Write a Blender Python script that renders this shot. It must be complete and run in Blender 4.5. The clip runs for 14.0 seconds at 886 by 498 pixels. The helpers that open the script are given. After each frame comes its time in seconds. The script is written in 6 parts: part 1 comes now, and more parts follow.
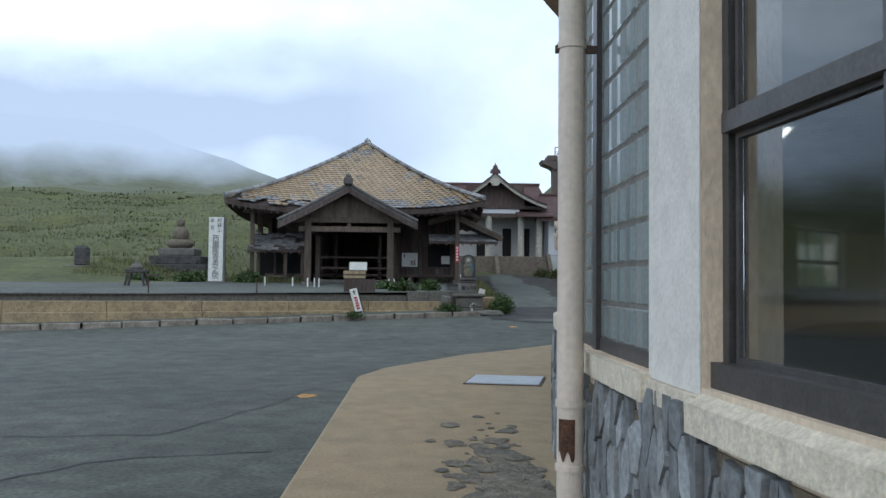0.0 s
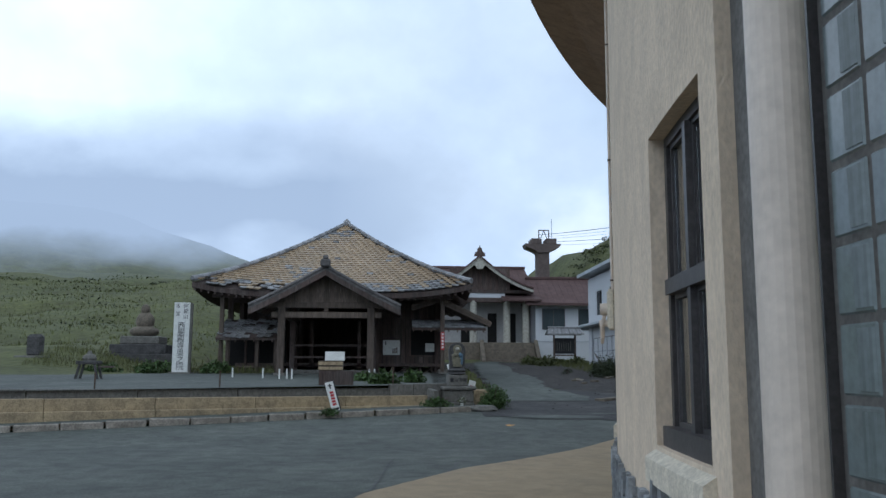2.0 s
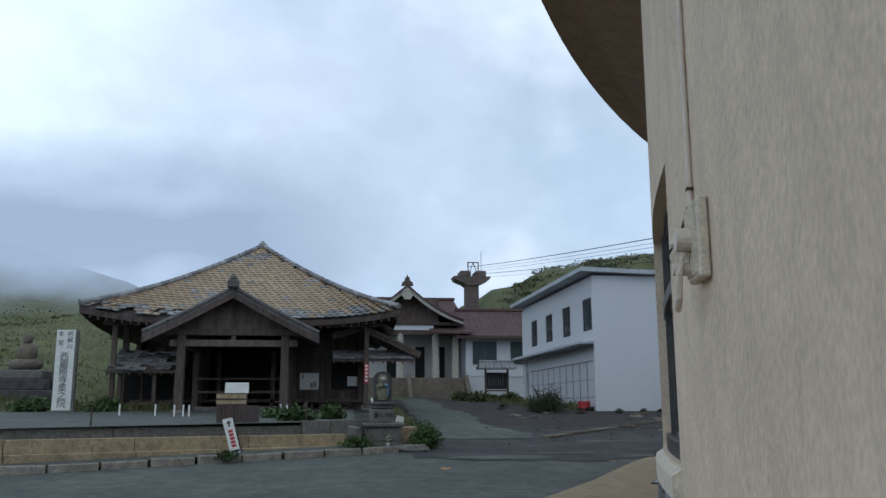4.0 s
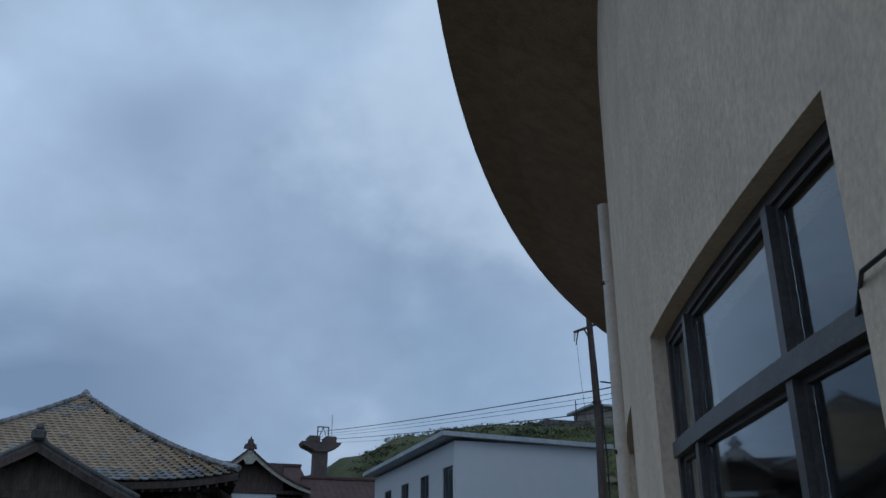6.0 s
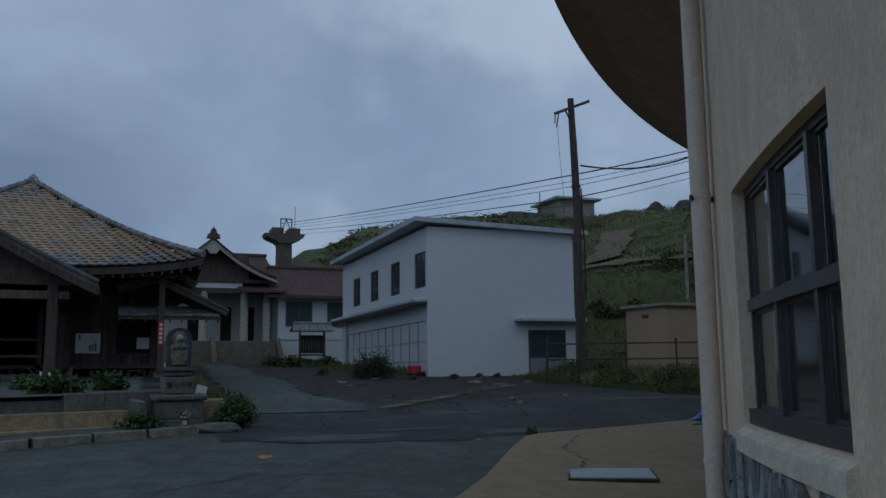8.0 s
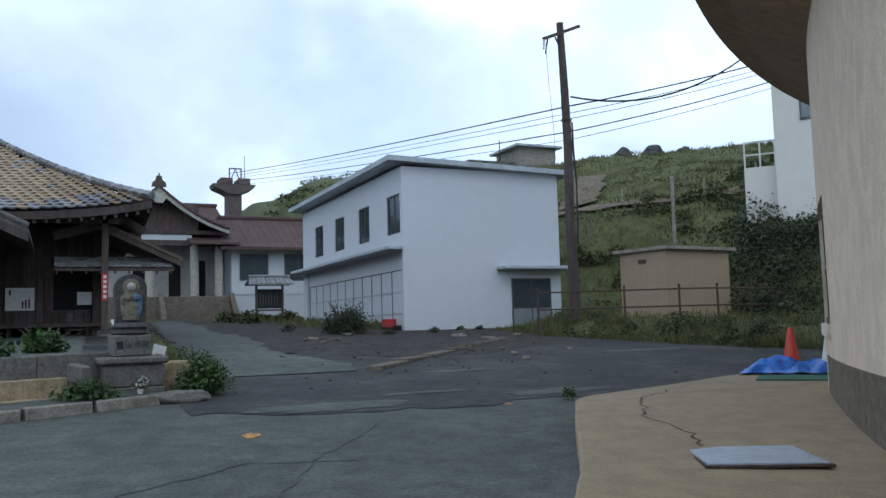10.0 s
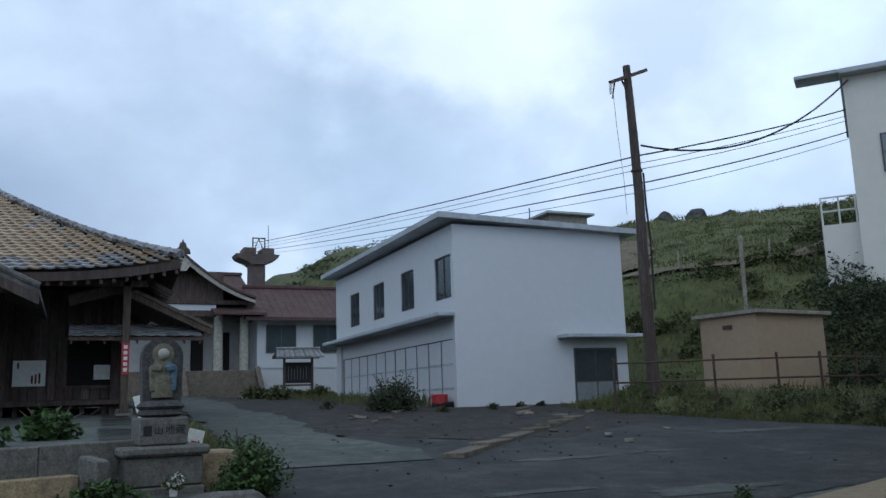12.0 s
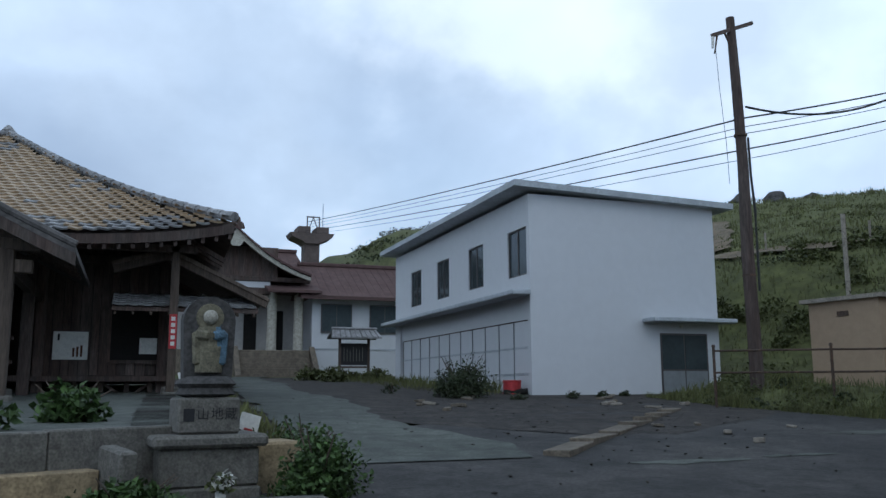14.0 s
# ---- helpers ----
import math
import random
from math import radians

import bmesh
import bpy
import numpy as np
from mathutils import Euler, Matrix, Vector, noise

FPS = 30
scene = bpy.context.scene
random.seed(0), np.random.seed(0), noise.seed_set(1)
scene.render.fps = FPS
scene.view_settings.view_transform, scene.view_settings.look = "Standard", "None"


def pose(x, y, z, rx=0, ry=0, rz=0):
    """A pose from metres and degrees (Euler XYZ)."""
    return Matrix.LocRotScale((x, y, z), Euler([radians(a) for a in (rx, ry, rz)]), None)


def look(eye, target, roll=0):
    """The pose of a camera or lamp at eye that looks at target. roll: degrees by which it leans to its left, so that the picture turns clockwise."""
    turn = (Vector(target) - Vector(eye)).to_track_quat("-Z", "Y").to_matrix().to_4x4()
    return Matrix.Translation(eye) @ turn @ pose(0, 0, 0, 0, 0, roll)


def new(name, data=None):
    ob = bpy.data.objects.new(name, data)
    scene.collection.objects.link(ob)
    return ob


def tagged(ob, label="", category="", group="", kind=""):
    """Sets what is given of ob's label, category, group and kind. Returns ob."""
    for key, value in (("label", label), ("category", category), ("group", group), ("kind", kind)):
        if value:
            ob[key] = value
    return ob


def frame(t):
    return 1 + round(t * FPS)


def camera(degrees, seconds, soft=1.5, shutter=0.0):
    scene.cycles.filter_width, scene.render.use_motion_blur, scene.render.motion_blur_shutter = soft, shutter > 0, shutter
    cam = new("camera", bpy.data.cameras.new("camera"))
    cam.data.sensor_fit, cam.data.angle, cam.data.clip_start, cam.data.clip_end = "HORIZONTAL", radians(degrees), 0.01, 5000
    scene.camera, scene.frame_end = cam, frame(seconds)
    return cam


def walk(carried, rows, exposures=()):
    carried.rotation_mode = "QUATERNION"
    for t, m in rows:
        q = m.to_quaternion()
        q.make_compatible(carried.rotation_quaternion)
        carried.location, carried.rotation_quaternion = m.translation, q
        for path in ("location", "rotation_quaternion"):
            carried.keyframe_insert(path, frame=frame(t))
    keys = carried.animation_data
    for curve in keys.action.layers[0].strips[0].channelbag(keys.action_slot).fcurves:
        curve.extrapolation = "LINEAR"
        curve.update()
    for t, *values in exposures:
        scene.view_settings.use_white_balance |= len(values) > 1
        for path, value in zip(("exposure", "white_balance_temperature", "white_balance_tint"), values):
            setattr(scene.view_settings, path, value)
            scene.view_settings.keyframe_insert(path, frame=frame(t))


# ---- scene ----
cam = camera(55.01, 14.0)
PATH = [
    (0, (0.000, 0.000, 1.416), (0.057, 1.998, 1.496), 0.58),
    (0.5, (-0.083, 0.622, 1.471), (0.032, 2.614, 1.613), -0.68),
    (1, (-0.095, 1.297, 1.499), (0.054, 3.277, 1.735), -1.13),
    (1.5, (-0.131, 1.918, 1.591), (0.010, 3.890, 1.887), -0.87),
    (2, (-0.101, 2.607, 1.588), (0.000, 4.585, 1.867), 0.25),
    (2.2, (-0.084, 2.873, 1.573), (0.002, 4.854, 1.836), 0.68),
    (4.5, (0.228, 6.968, 1.409), (0.565, 8.889, 1.852), 0.03),
    (5, (0.299, 7.546, 1.429), (0.691, 9.433, 1.966), 0.49),
    (5.5, (0.318, 8.120, 1.439), (0.790, 9.958, 2.073), 0.10),
    (6, (0.405, 8.780, 1.502), (0.981, 10.545, 2.246), -0.03),
    (6.5, (0.476, 9.337, 1.564), (1.136, 11.015, 2.428), -1.03),
    (7, (0.479, 9.761, 1.583), (1.145, 11.418, 2.484), -2.23),
    (7.5, (0.459, 10.196, 1.511), (1.123, 11.958, 2.185), -0.97),
    (8, (0.549, 10.904, 1.447), (1.253, 12.754, 1.734), -0.60),
    (8.2, (0.615, 11.140, 1.432), (1.327, 13.000, 1.609), -0.43),
    (10.5, (0.626, 14.999, 1.414), (1.466, 16.804, 1.606), -1.85),
    (11, (0.493, 15.699, 1.396), (1.325, 17.503, 1.629), -2.54),
    (11.5, (0.552, 16.585, 1.433), (1.361, 18.391, 1.726), -2.41),
    (12, (0.684, 17.544, 1.494), (1.467, 19.350, 1.846), -1.83),
    (12.5, (0.788, 18.493, 1.536), (1.553, 20.310, 1.873), -1.35),
    (13, (0.880, 19.180, 1.509), (1.634, 21.014, 1.769), -0.83),
    (13.5, (0.985, 19.690, 1.456), (1.724, 21.527, 1.734), -0.49),
    (14, (0.985, 20.164, 1.484), (1.660, 22.019, 1.808), -0.27),
]
EXPOSURES = [(0, -0.05, 6350, 10), (1, -0.12, 6250, 10), (2.2, -0.48, 6050, 10), (4.4, -0.65, 6150, 9), (5, -0.98, 5850, 8), (6, -1.5, 5450, 8), (7, -1.72, 5450, 8), (8.2, -1.78, 5600, 9), (10.4, -0.1, 6000, 10), (11, -0.22, 5900, 10), (12, -0.66, 5850, 9), (12.5, -0.8, 5800, 9), (13, -0.6, 5950, 9), (13.5, -0.35, 6250, 10), (14, -0.62, 5900, 9)]
walk(cam, [(t, look(e, g, r)) for t, e, g, r in PATH], EXPOSURES)

# ---- world and light ----
SUN_AZ, SUN_EL = 200.0, 48.0
world = bpy.data.worlds.new("sky")
scene.world = world
world.use_nodes = True


def build_world():
    nt = world.node_tree
    nt.nodes.clear()
    N, L = nt.nodes.new, nt.links.new
    out, bg = N("ShaderNodeOutputWorld"), N("ShaderNodeBackground")
    sky = N("ShaderNodeTexSky")
    sky.sky_type, sky.sun_disc = "NISHITA", False
    sky.sun_elevation, sky.sun_rotation = radians(SUN_EL), radians(SUN_AZ)
    sky.air_density, sky.dust_density, sky.ozone_density = 1.2, 2.0, 1.5
    tc, mp = N("ShaderNodeTexCoord"), N("ShaderNodeMapping")
    mp.inputs["Scale"].default_value = (1.0, 1.0, 1.25)
    L(tc.outputs["Generated"], mp.inputs["Vector"])
    n1, n2 = N("ShaderNodeTexNoise"), N("ShaderNodeTexNoise")
    n1.inputs["Scale"].default_value, n1.inputs["Detail"].default_value, n1.inputs["Roughness"].default_value = 2.6, 6, 0.52
    n2.inputs["Scale"].default_value, n2.inputs["Detail"].default_value = 1.3, 3
    for n in (n1, n2):
        L(mp.outputs["Vector"], n.inputs["Vector"])
    # cloud brightness: darker low bank, bright band above, unseen zenith dimmed to darken ground
    sep = N("ShaderNodeSeparateXYZ")
    L(tc.outputs["Generated"], sep.inputs["Vector"])
    ramp = N("ShaderNodeValToRGB")
    cr = ramp.color_ramp
    cr.elements[0].position, cr.elements[0].color = 0.0, (0.70, 0.85, 1.05, 1)
    cr.elements[1].position, cr.elements[1].color = 0.85, (0.62, 0.74, 0.88, 1)
    for p, c in ((0.10, (0.77, 0.95, 1.2, 1)), (0.20, (1.03, 1.23, 1.48, 1)), (0.30, (1.22, 1.42, 1.66, 1)), (0.44, (1.3, 1.5, 1.72, 1)), (0.6, (1.0, 1.17, 1.35, 1))):
        e = cr.elements.new(p)
        e.color = c
    L(sep.outputs["Z"], ramp.inputs["Fac"])
    shade = N("ShaderNodeMapRange")
    shade.inputs["From Min"].default_value, shade.inputs["From Max"].default_value = 0.36, 0.62
    shade.inputs["To Min"].default_value, shade.inputs["To Max"].default_value = 0.80, 1.22
    L(n1.outputs["Fac"], shade.inputs["Value"])
    mul = N("ShaderNodeMixRGB")
    mul.blend_type = "MULTIPLY"
    mul.inputs["Fac"].default_value = 1
    L(ramp.outputs["Color"], mul.inputs["Color1"])
    L(shade.outputs["Result"], mul.inputs["Color2"])
    # gaps of blue between the clouds
    gap = N("ShaderNodeMapRange")
    gap.inputs["From Min"].default_value, gap.inputs["From Max"].default_value = 0.55, 0.72
    gap.inputs["To Max"].default_value = 0.55
    L(n2.outputs["Fac"], gap.inputs["Value"])
    sc = N("ShaderNodeMixRGB")
    sc.blend_type = "MULTIPLY"
    sc.inputs["Fac"].default_value, sc.inputs["Color2"].default_value = 1, (0.13, 0.13, 0.13, 1)
    L(sky.outputs["Color"], sc.inputs["Color1"])
    mix = N("ShaderNodeMixRGB")
    L(gap.outputs["Result"], mix.inputs["Fac"])
    L(mul.outputs["Color"], mix.inputs["Color1"])
    L(sc.outputs["Color"], mix.inputs["Color2"])
    # thin bright break in the cloud above the hill
    dot, brk, lum = N("ShaderNodeVectorMath"), N("ShaderNodeMapRange"), N("ShaderNodeMixRGB")
    dot.operation = "DOT_PRODUCT"
    az, el = radians(27), radians(22)
    dot.inputs[1].default_value = (math.sin(az) * math.cos(el), math.cos(az) * math.cos(el), math.sin(el))
    wob, wsc = N("ShaderNodeVectorMath"), N("ShaderNodeVectorMath")
    wob.operation, wsc.operation = "MULTIPLY_ADD", "SUBTRACT"
    L(n1.outputs["Color"], wsc.inputs[0])
    wsc.inputs[1].default_value = (0.5, 0.5, 0.5)
    L(wsc.outputs["Vector"], wob.inputs[0])
    wob.inputs[1].default_value = (0.35, 0.35, 0.35)
    L(tc.outputs["Generated"], wob.inputs[2])
    L(wob.outputs["Vector"], dot.inputs[0])
    brk.inputs["From Min"].default_value, brk.inputs["From Max"].default_value, brk.inputs["To Max"].default_value = 0.935, 1.0, 0.48
    L(dot.outputs["Value"], brk.inputs["Value"])
    L(brk.outputs["Result"], lum.inputs["Fac"])
    L(mix.outputs["Color"], lum.inputs["Color1"])
    lum.inputs["Color2"].default_value = (1.75, 1.86, 1.95, 1)
    brk.interpolation_type = gap.interpolation_type = "SMOOTHSTEP"
    L(lum.outputs["Color"], bg.inputs["Color"])
    bg.inputs["Strength"].default_value = 1.05
    L(bg.outputs["Background"], out.inputs["Surface"])


build_world()
sun = new("sun", bpy.data.lights.new("sun", "SUN"))
sun.data.energy, sun.data.angle, sun.data.color = 0.4, radians(25), (1.0, 0.96, 0.9)
sun.rotation_euler = Euler((radians(90 - SUN_EL), 0, radians(180 - SUN_AZ)))


# ---- materials ----
def material(name, base, rough=0.8, var=0.25, scale=2.0, fine=40.0, bump=0.15, metal=0.0, tint=None, spread=0.0, streak=0.0, dist=0.01):
    """Principled surface: base colour, two scales of variation towards tint, bump, and per-object spread."""
    m = bpy.data.materials.new(name)
    m.use_nodes = True
    nt = m.node_tree
    N, L = nt.nodes.new, nt.links.new
    b = nt.nodes["Principled BSDF"]
    tc = N("ShaderNodeTexCoord")
    mp = N("ShaderNodeMapping")
    L(tc.outputs["Object"], mp.inputs["Vector"])
    if streak:
        mp.inputs["Scale"].default_value = (1, 1, streak)
    big, small = N("ShaderNodeTexNoise"), N("ShaderNodeTexNoise")
    big.inputs["Scale"].default_value, big.inputs["Detail"].default_value = scale, 5
    small.inputs["Scale"].default_value, small.inputs["Detail"].default_value = fine, 4
    for n in (big, small):
        L(mp.outputs["Vector"], n.inputs["Vector"])
    tint = tint or tuple(c * 0.45 for c in base)
    r1, mix1 = N("ShaderNodeMapRange"), N("ShaderNodeMixRGB")
    r1.inputs["From Min"].default_value, r1.inputs["From Max"].default_value, r1.inputs["To Max"].default_value = 0.4, 0.72, min(1, var * 2.2)
    L(big.outputs["Fac"], r1.inputs["Value"])
    L(r1.outputs["Result"], mix1.inputs["Fac"])
    mix1.inputs["Color1"].default_value, mix1.inputs["Color2"].default_value = (*base, 1), (*tint, 1)
    r2, mix2 = N("ShaderNodeMapRange"), N("ShaderNodeMixRGB")
    r2.inputs["To Min"].default_value, r2.inputs["To Max"].default_value = 1 - var, 1 + var
    r2.inputs["From Min"].default_value, r2.inputs["From Max"].default_value = 0.3, 0.7
    L(small.outputs["Fac"], r2.inputs["Value"])
    mix2.blend_type = "MULTIPLY"
    mix2.inputs["Fac"].default_value = 1
    mid, r4, mix4 = N("ShaderNodeTexNoise"), N("ShaderNodeMapRange"), N("ShaderNodeMixRGB")
    mid.inputs["Scale"].default_value, mid.inputs["Detail"].default_value, mid.inputs["Distortion"].default_value = math.sqrt(scale * fine) * 0.8, 5, 0.6
    L(mp.outputs["Vector"], mid.inputs["Vector"])
    r4.inputs["From Min"].default_value, r4.inputs["From Max"].default_value = 0.35, 0.65
    r4.inputs["To Min"].default_value, r4.inputs["To Max"].default_value = 1 - 0.7 * var, 1 + 0.7 * var
    L(mid.outputs["Fac"], r4.inputs["Value"])
    mix4.blend_type = "MULTIPLY"
    mix4.inputs["Fac"].default_value = 1
    L(mix1.outputs["Color"], mix4.inputs["Color1"])
    L(r4.outputs["Result"], mix4.inputs["Color2"])
    L(mix4.outputs["Color"], mix2.inputs["Color1"])
    L(r2.outputs["Result"], mix2.inputs["Color2"])
    col = mix2.outputs["Color"]
    if spread:
        oi, r3, mix3 = N("ShaderNodeObjectInfo"), N("ShaderNodeMapRange"), N("ShaderNodeMixRGB")
        geo, add, fr = N("ShaderNodeNewGeometry"), N("ShaderNodeMath"), N("ShaderNodeMath")
        L(oi.outputs["Random"], add.inputs[0])
        L(geo.outputs["Random Per Island"], add.inputs[1])
        fr.operation = "FRACT"
        L(add.outputs[0], fr.inputs[0])
        r3.inputs["To Min"].default_value, r3.inputs["To Max"].default_value = 1 - spread, 1 + spread
        L(fr.outputs[0], r3.inputs["Value"])
        mix3.blend_type = "MULTIPLY"
        mix3.inputs["Fac"].default_value = 1
        L(col, mix3.inputs["Color1"])
        L(r3.outputs["Result"], mix3.inputs["Color2"])
        col = mix3.outputs["Color"]
    L(col, b.inputs["Base Color"])
    b.inputs["Roughness"].default_value, b.inputs["Metallic"].default_value = rough, metal
    if bump:
        bp = N("ShaderNodeBump")
        bp.inputs["Strength"].default_value, bp.inputs["Distance"].default_value = bump, dist
        L(small.outputs["Fac"], bp.inputs["Height"])
        L(bp.outputs["Normal"], b.inputs["Normal"])
    return m


def glass_material(name, base=(0.02, 0.025, 0.03), rough=0.03):
    m = bpy.data.materials.new(name)
    m.use_nodes = True
    b = m.node_tree.nodes["Principled BSDF"]
    b.inputs["Base Color"].default_value = (0.75, 0.82, 0.85, 1)
    b.inputs["Roughness"].default_value, b.inputs["IOR"].default_value = rough, 1.5
    b.inputs["Transmission Weight"].default_value = 1.0
    return m


M = dict(
    asphalt=material("asphalt", (0.056, 0.064, 0.054), 0.85, 0.40, 0.42, 24, 0.6, tint=(0.094, 0.102, 0.087), dist=0.006),
    asphalt_dark=material("dark asphalt", (0.024, 0.023, 0.023), 0.88, 0.5, 0.6, 22, 0.9, tint=(0.06, 0.056, 0.052), dist=0.015),
    apron=material("concrete apron", (0.31, 0.232, 0.138), 0.88, 0.16, 0.5, 40, 0.35, tint=(0.225, 0.185, 0.13)),
    gravel=material("worn grey gravel", (0.20, 0.175, 0.135), 0.95, 0.35, 4.0, 70, 1.0, tint=(0.085, 0.085, 0.08), dist=0.02),
    tower=material("dark brown tower concrete", (0.13, 0.10, 0.09), 0.9, 0.2, 0.6, 20, 0.2),
    cinder=material("cinder soil", (0.026, 0.022, 0.020), 0.95, 0.45, 2.0, 18, 1.0, tint=(0.058, 0.050, 0.042), dist=0.04),
    grass=material("grass", (0.092, 0.098, 0.031), 0.95, 0.30, 0.10, 2.5, 0.5, tint=(0.052, 0.062, 0.02), dist=0.15),
    leaf=material("leaf", (0.055, 0.10, 0.025), 0.7, 0.3, 3, 20, 0.1, spread=0.55),
    blade=material("grass blade", (0.10, 0.108, 0.034), 0.8, 0.3, 0.3, 20, 0, tint=(0.088, 0.092, 0.040), spread=0.35),
    render=material("cream render", (0.65, 0.525, 0.39), 0.92, 0.12, 0.6, 45, 0.8, tint=(0.50, 0.40, 0.285), streak=0.6, dist=0.01),
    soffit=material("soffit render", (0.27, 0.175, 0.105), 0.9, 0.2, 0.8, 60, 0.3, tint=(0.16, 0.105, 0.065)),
    slate=material("blue-grey stone", (0.21, 0.225, 0.235), 0.75, 0.25, 5, 30, 0.8, tint=(0.15, 0.14, 0.12), spread=0.35),
    dirty=material("dirty brown concrete", (0.15, 0.125, 0.095), 0.9, 0.3, 1.5, 30, 0.4, tint=(0.09, 0.075, 0.06)),
    mortar=material("mortar", (0.15, 0.118, 0.08), 0.95, 0.3, 6, 50, 0.6),
    sill=material("flaking cream paint", (0.62, 0.555, 0.44), 0.85, 0.16, 6, 60, 0.5, tint=(0.42, 0.35, 0.26)),
    pipe=material("cream pipe paint", (0.62, 0.53, 0.44), 0.5, 0.08, 2, 30, 0.05, tint=(0.5, 0.41, 0.33)),
    pier=material("off-white wall paint", (0.66, 0.63, 0.58), 0.8, 0.08, 1.2, 50, 0.3, tint=(0.52, 0.48, 0.42)),
    rust=material("rust", (0.10, 0.045, 0.025), 0.9, 0.4, 20, 90, 0.5),
    bronze=material("dark bronze frame", (0.066, 0.06, 0.059), 0.45, 0.2, 3, 60, 0.05, metal=0.2, tint=(0.085, 0.08, 0.078)),
    white=material("white render", (0.55, 0.565, 0.585), 0.85, 0.025, 0.3, 40, 0.15, tint=(0.50, 0.51, 0.52)),
    warm_white=material("warm white stained paint", (0.64, 0.61, 0.55), 0.85, 0.03, 0.4, 20, 0.1, tint=(0.55, 0.52, 0.46)),
    grey_slab=material("grey painted slab", (0.42, 0.45, 0.48), 0.8, 0.15, 0.8, 30, 0.2),
    wood=material("weathered dark timber", (0.078, 0.052, 0.043), 0.85, 0.35, 3, 35, 0.4, tint=(0.10, 0.085, 0.075), streak=0.12, spread=0.3),
    wood_pale=material("greyed timber", (0.105, 0.080, 0.062), 0.9, 0.3, 3, 35, 0.4, tint=(0.08, 0.06, 0.05), streak=0.12, spread=0.3),
    tile=material("ochre glazed roof tile", (0.33, 0.235, 0.14), 0.45, 0.16, 0.4, 14, 0.15, tint=(0.24, 0.205, 0.165), spread=0.16),
    tile_grey=material("grey roof tile", (0.215, 0.215, 0.218), 0.5, 0.3, 1.5, 14, 0.2, tint=(0.11, 0.105, 0.10), spread=0.4),
    roof_red=material("dull red metal roof", (0.078, 0.043, 0.039), 0.85, 0.18, 0.8, 20, 0.1, tint=(0.14, 0.09, 0.08), spread=0.15),
    tile_dark=material("dark weathered tile", (0.10, 0.092, 0.088), 0.75, 0.3, 1.5, 14, 0.2, tint=(0.065, 0.06, 0.056), spread=0.3),
    # White plaster with the shade of deep eaves mixed into its colour.
    plaster=material("white plaster greyed as eaves shade", (0.40, 0.39, 0.37), 0.9, 0.1, 0.8, 40, 0.1, tint=(0.33, 0.32, 0.30)),
    concrete=material("old concrete", (0.27, 0.24, 0.20), 0.9, 0.3, 1.6, 30, 0.5, tint=(0.16, 0.14, 0.11)),
    tan=material("tan concrete", (0.34, 0.26, 0.155), 0.9, 0.3, 1.3, 35, 0.4, tint=(0.19, 0.15, 0.10)),
    shed=material("brown render", (0.335, 0.245, 0.165), 0.9, 0.07, 0.9, 45, 0.3, tint=(0.30, 0.215, 0.15)),
    # Near-black paints the dark of unlit insides; the hose is black itself.
    dark=material("near-black for unlit insides and hose", (0.012, 0.011, 0.010), 0.95, 0.2, 3, 20, 0),
    steel=material("dull galvanised steel", (0.36, 0.39, 0.43), 0.5, 0.12, 3, 40, 0.05, metal=0.4),
    iron=material("rusty iron", (0.07, 0.05, 0.04), 0.8, 0.4, 8, 60, 0.3, metal=0.3, tint=(0.12, 0.07, 0.045)),
    cable=material("black cable", (0.012, 0.012, 0.012), 0.6, 0.1, 2, 10, 0),
    stone=material("carved stone", (0.14, 0.133, 0.118), 0.9, 0.3, 4, 45, 0.5, tint=(0.11, 0.105, 0.09)),
    stone_dark=material("dark lava stone", (0.075, 0.072, 0.07), 0.95, 0.35, 3, 25, 0.8),
    paper=material("weathered white board", (0.66, 0.66, 0.62), 0.8, 0.1, 3, 30, 0.05, tint=(0.5, 0.5, 0.46)),
    ink=material("black ink", (0.02, 0.02, 0.022), 0.8, 0.2, 5, 30, 0),
    red=material("red paint", (0.42, 0.03, 0.035), 0.6, 0.2, 4, 40, 0.05),
    cone=material("red-orange plastic", (0.62, 0.06, 0.03), 0.5, 0.1, 4, 40, 0.05),
    tarp=material("blue tarpaulin", (0.03, 0.16, 0.55), 0.45, 0.2, 4, 40, 0.1),
    green_mat=material("green mat", (0.035, 0.12, 0.08), 0.9, 0.2, 5, 60, 0.3),
    orange=material("orange road paint", (0.55, 0.26, 0.05), 0.85, 0.4, 12, 60, 0.1, tint=(0.2, 0.15, 0.1)),
    robe_gold=material("faded ochre stone paint", (0.18, 0.165, 0.115), 0.9, 0.3, 6, 50, 0.3),
    robe_blue=material("faded blue stone paint", (0.10, 0.17, 0.23), 0.9, 0.3, 6, 50, 0.3),
    pale_stone=material("pale stone", (0.42, 0.40, 0.34), 0.9, 0.25, 6, 50, 0.3),
    lit=material("ceiling panel", (0.5, 0.5, 0.48), 0.8, 0.1, 2, 20, 0),
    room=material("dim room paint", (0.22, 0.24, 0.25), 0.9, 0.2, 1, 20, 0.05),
    block=material("ribbed glass block", (0.22, 0.255, 0.25), 0.14, 0.12, 3, 30, 0.08, tint=(0.15, 0.19, 0.2), spread=0.12),
    joint=material("glass block joint", (0.165, 0.155, 0.14), 0.9, 0.2, 4, 40, 0.2),
    glass=glass_material("window glass"),
)


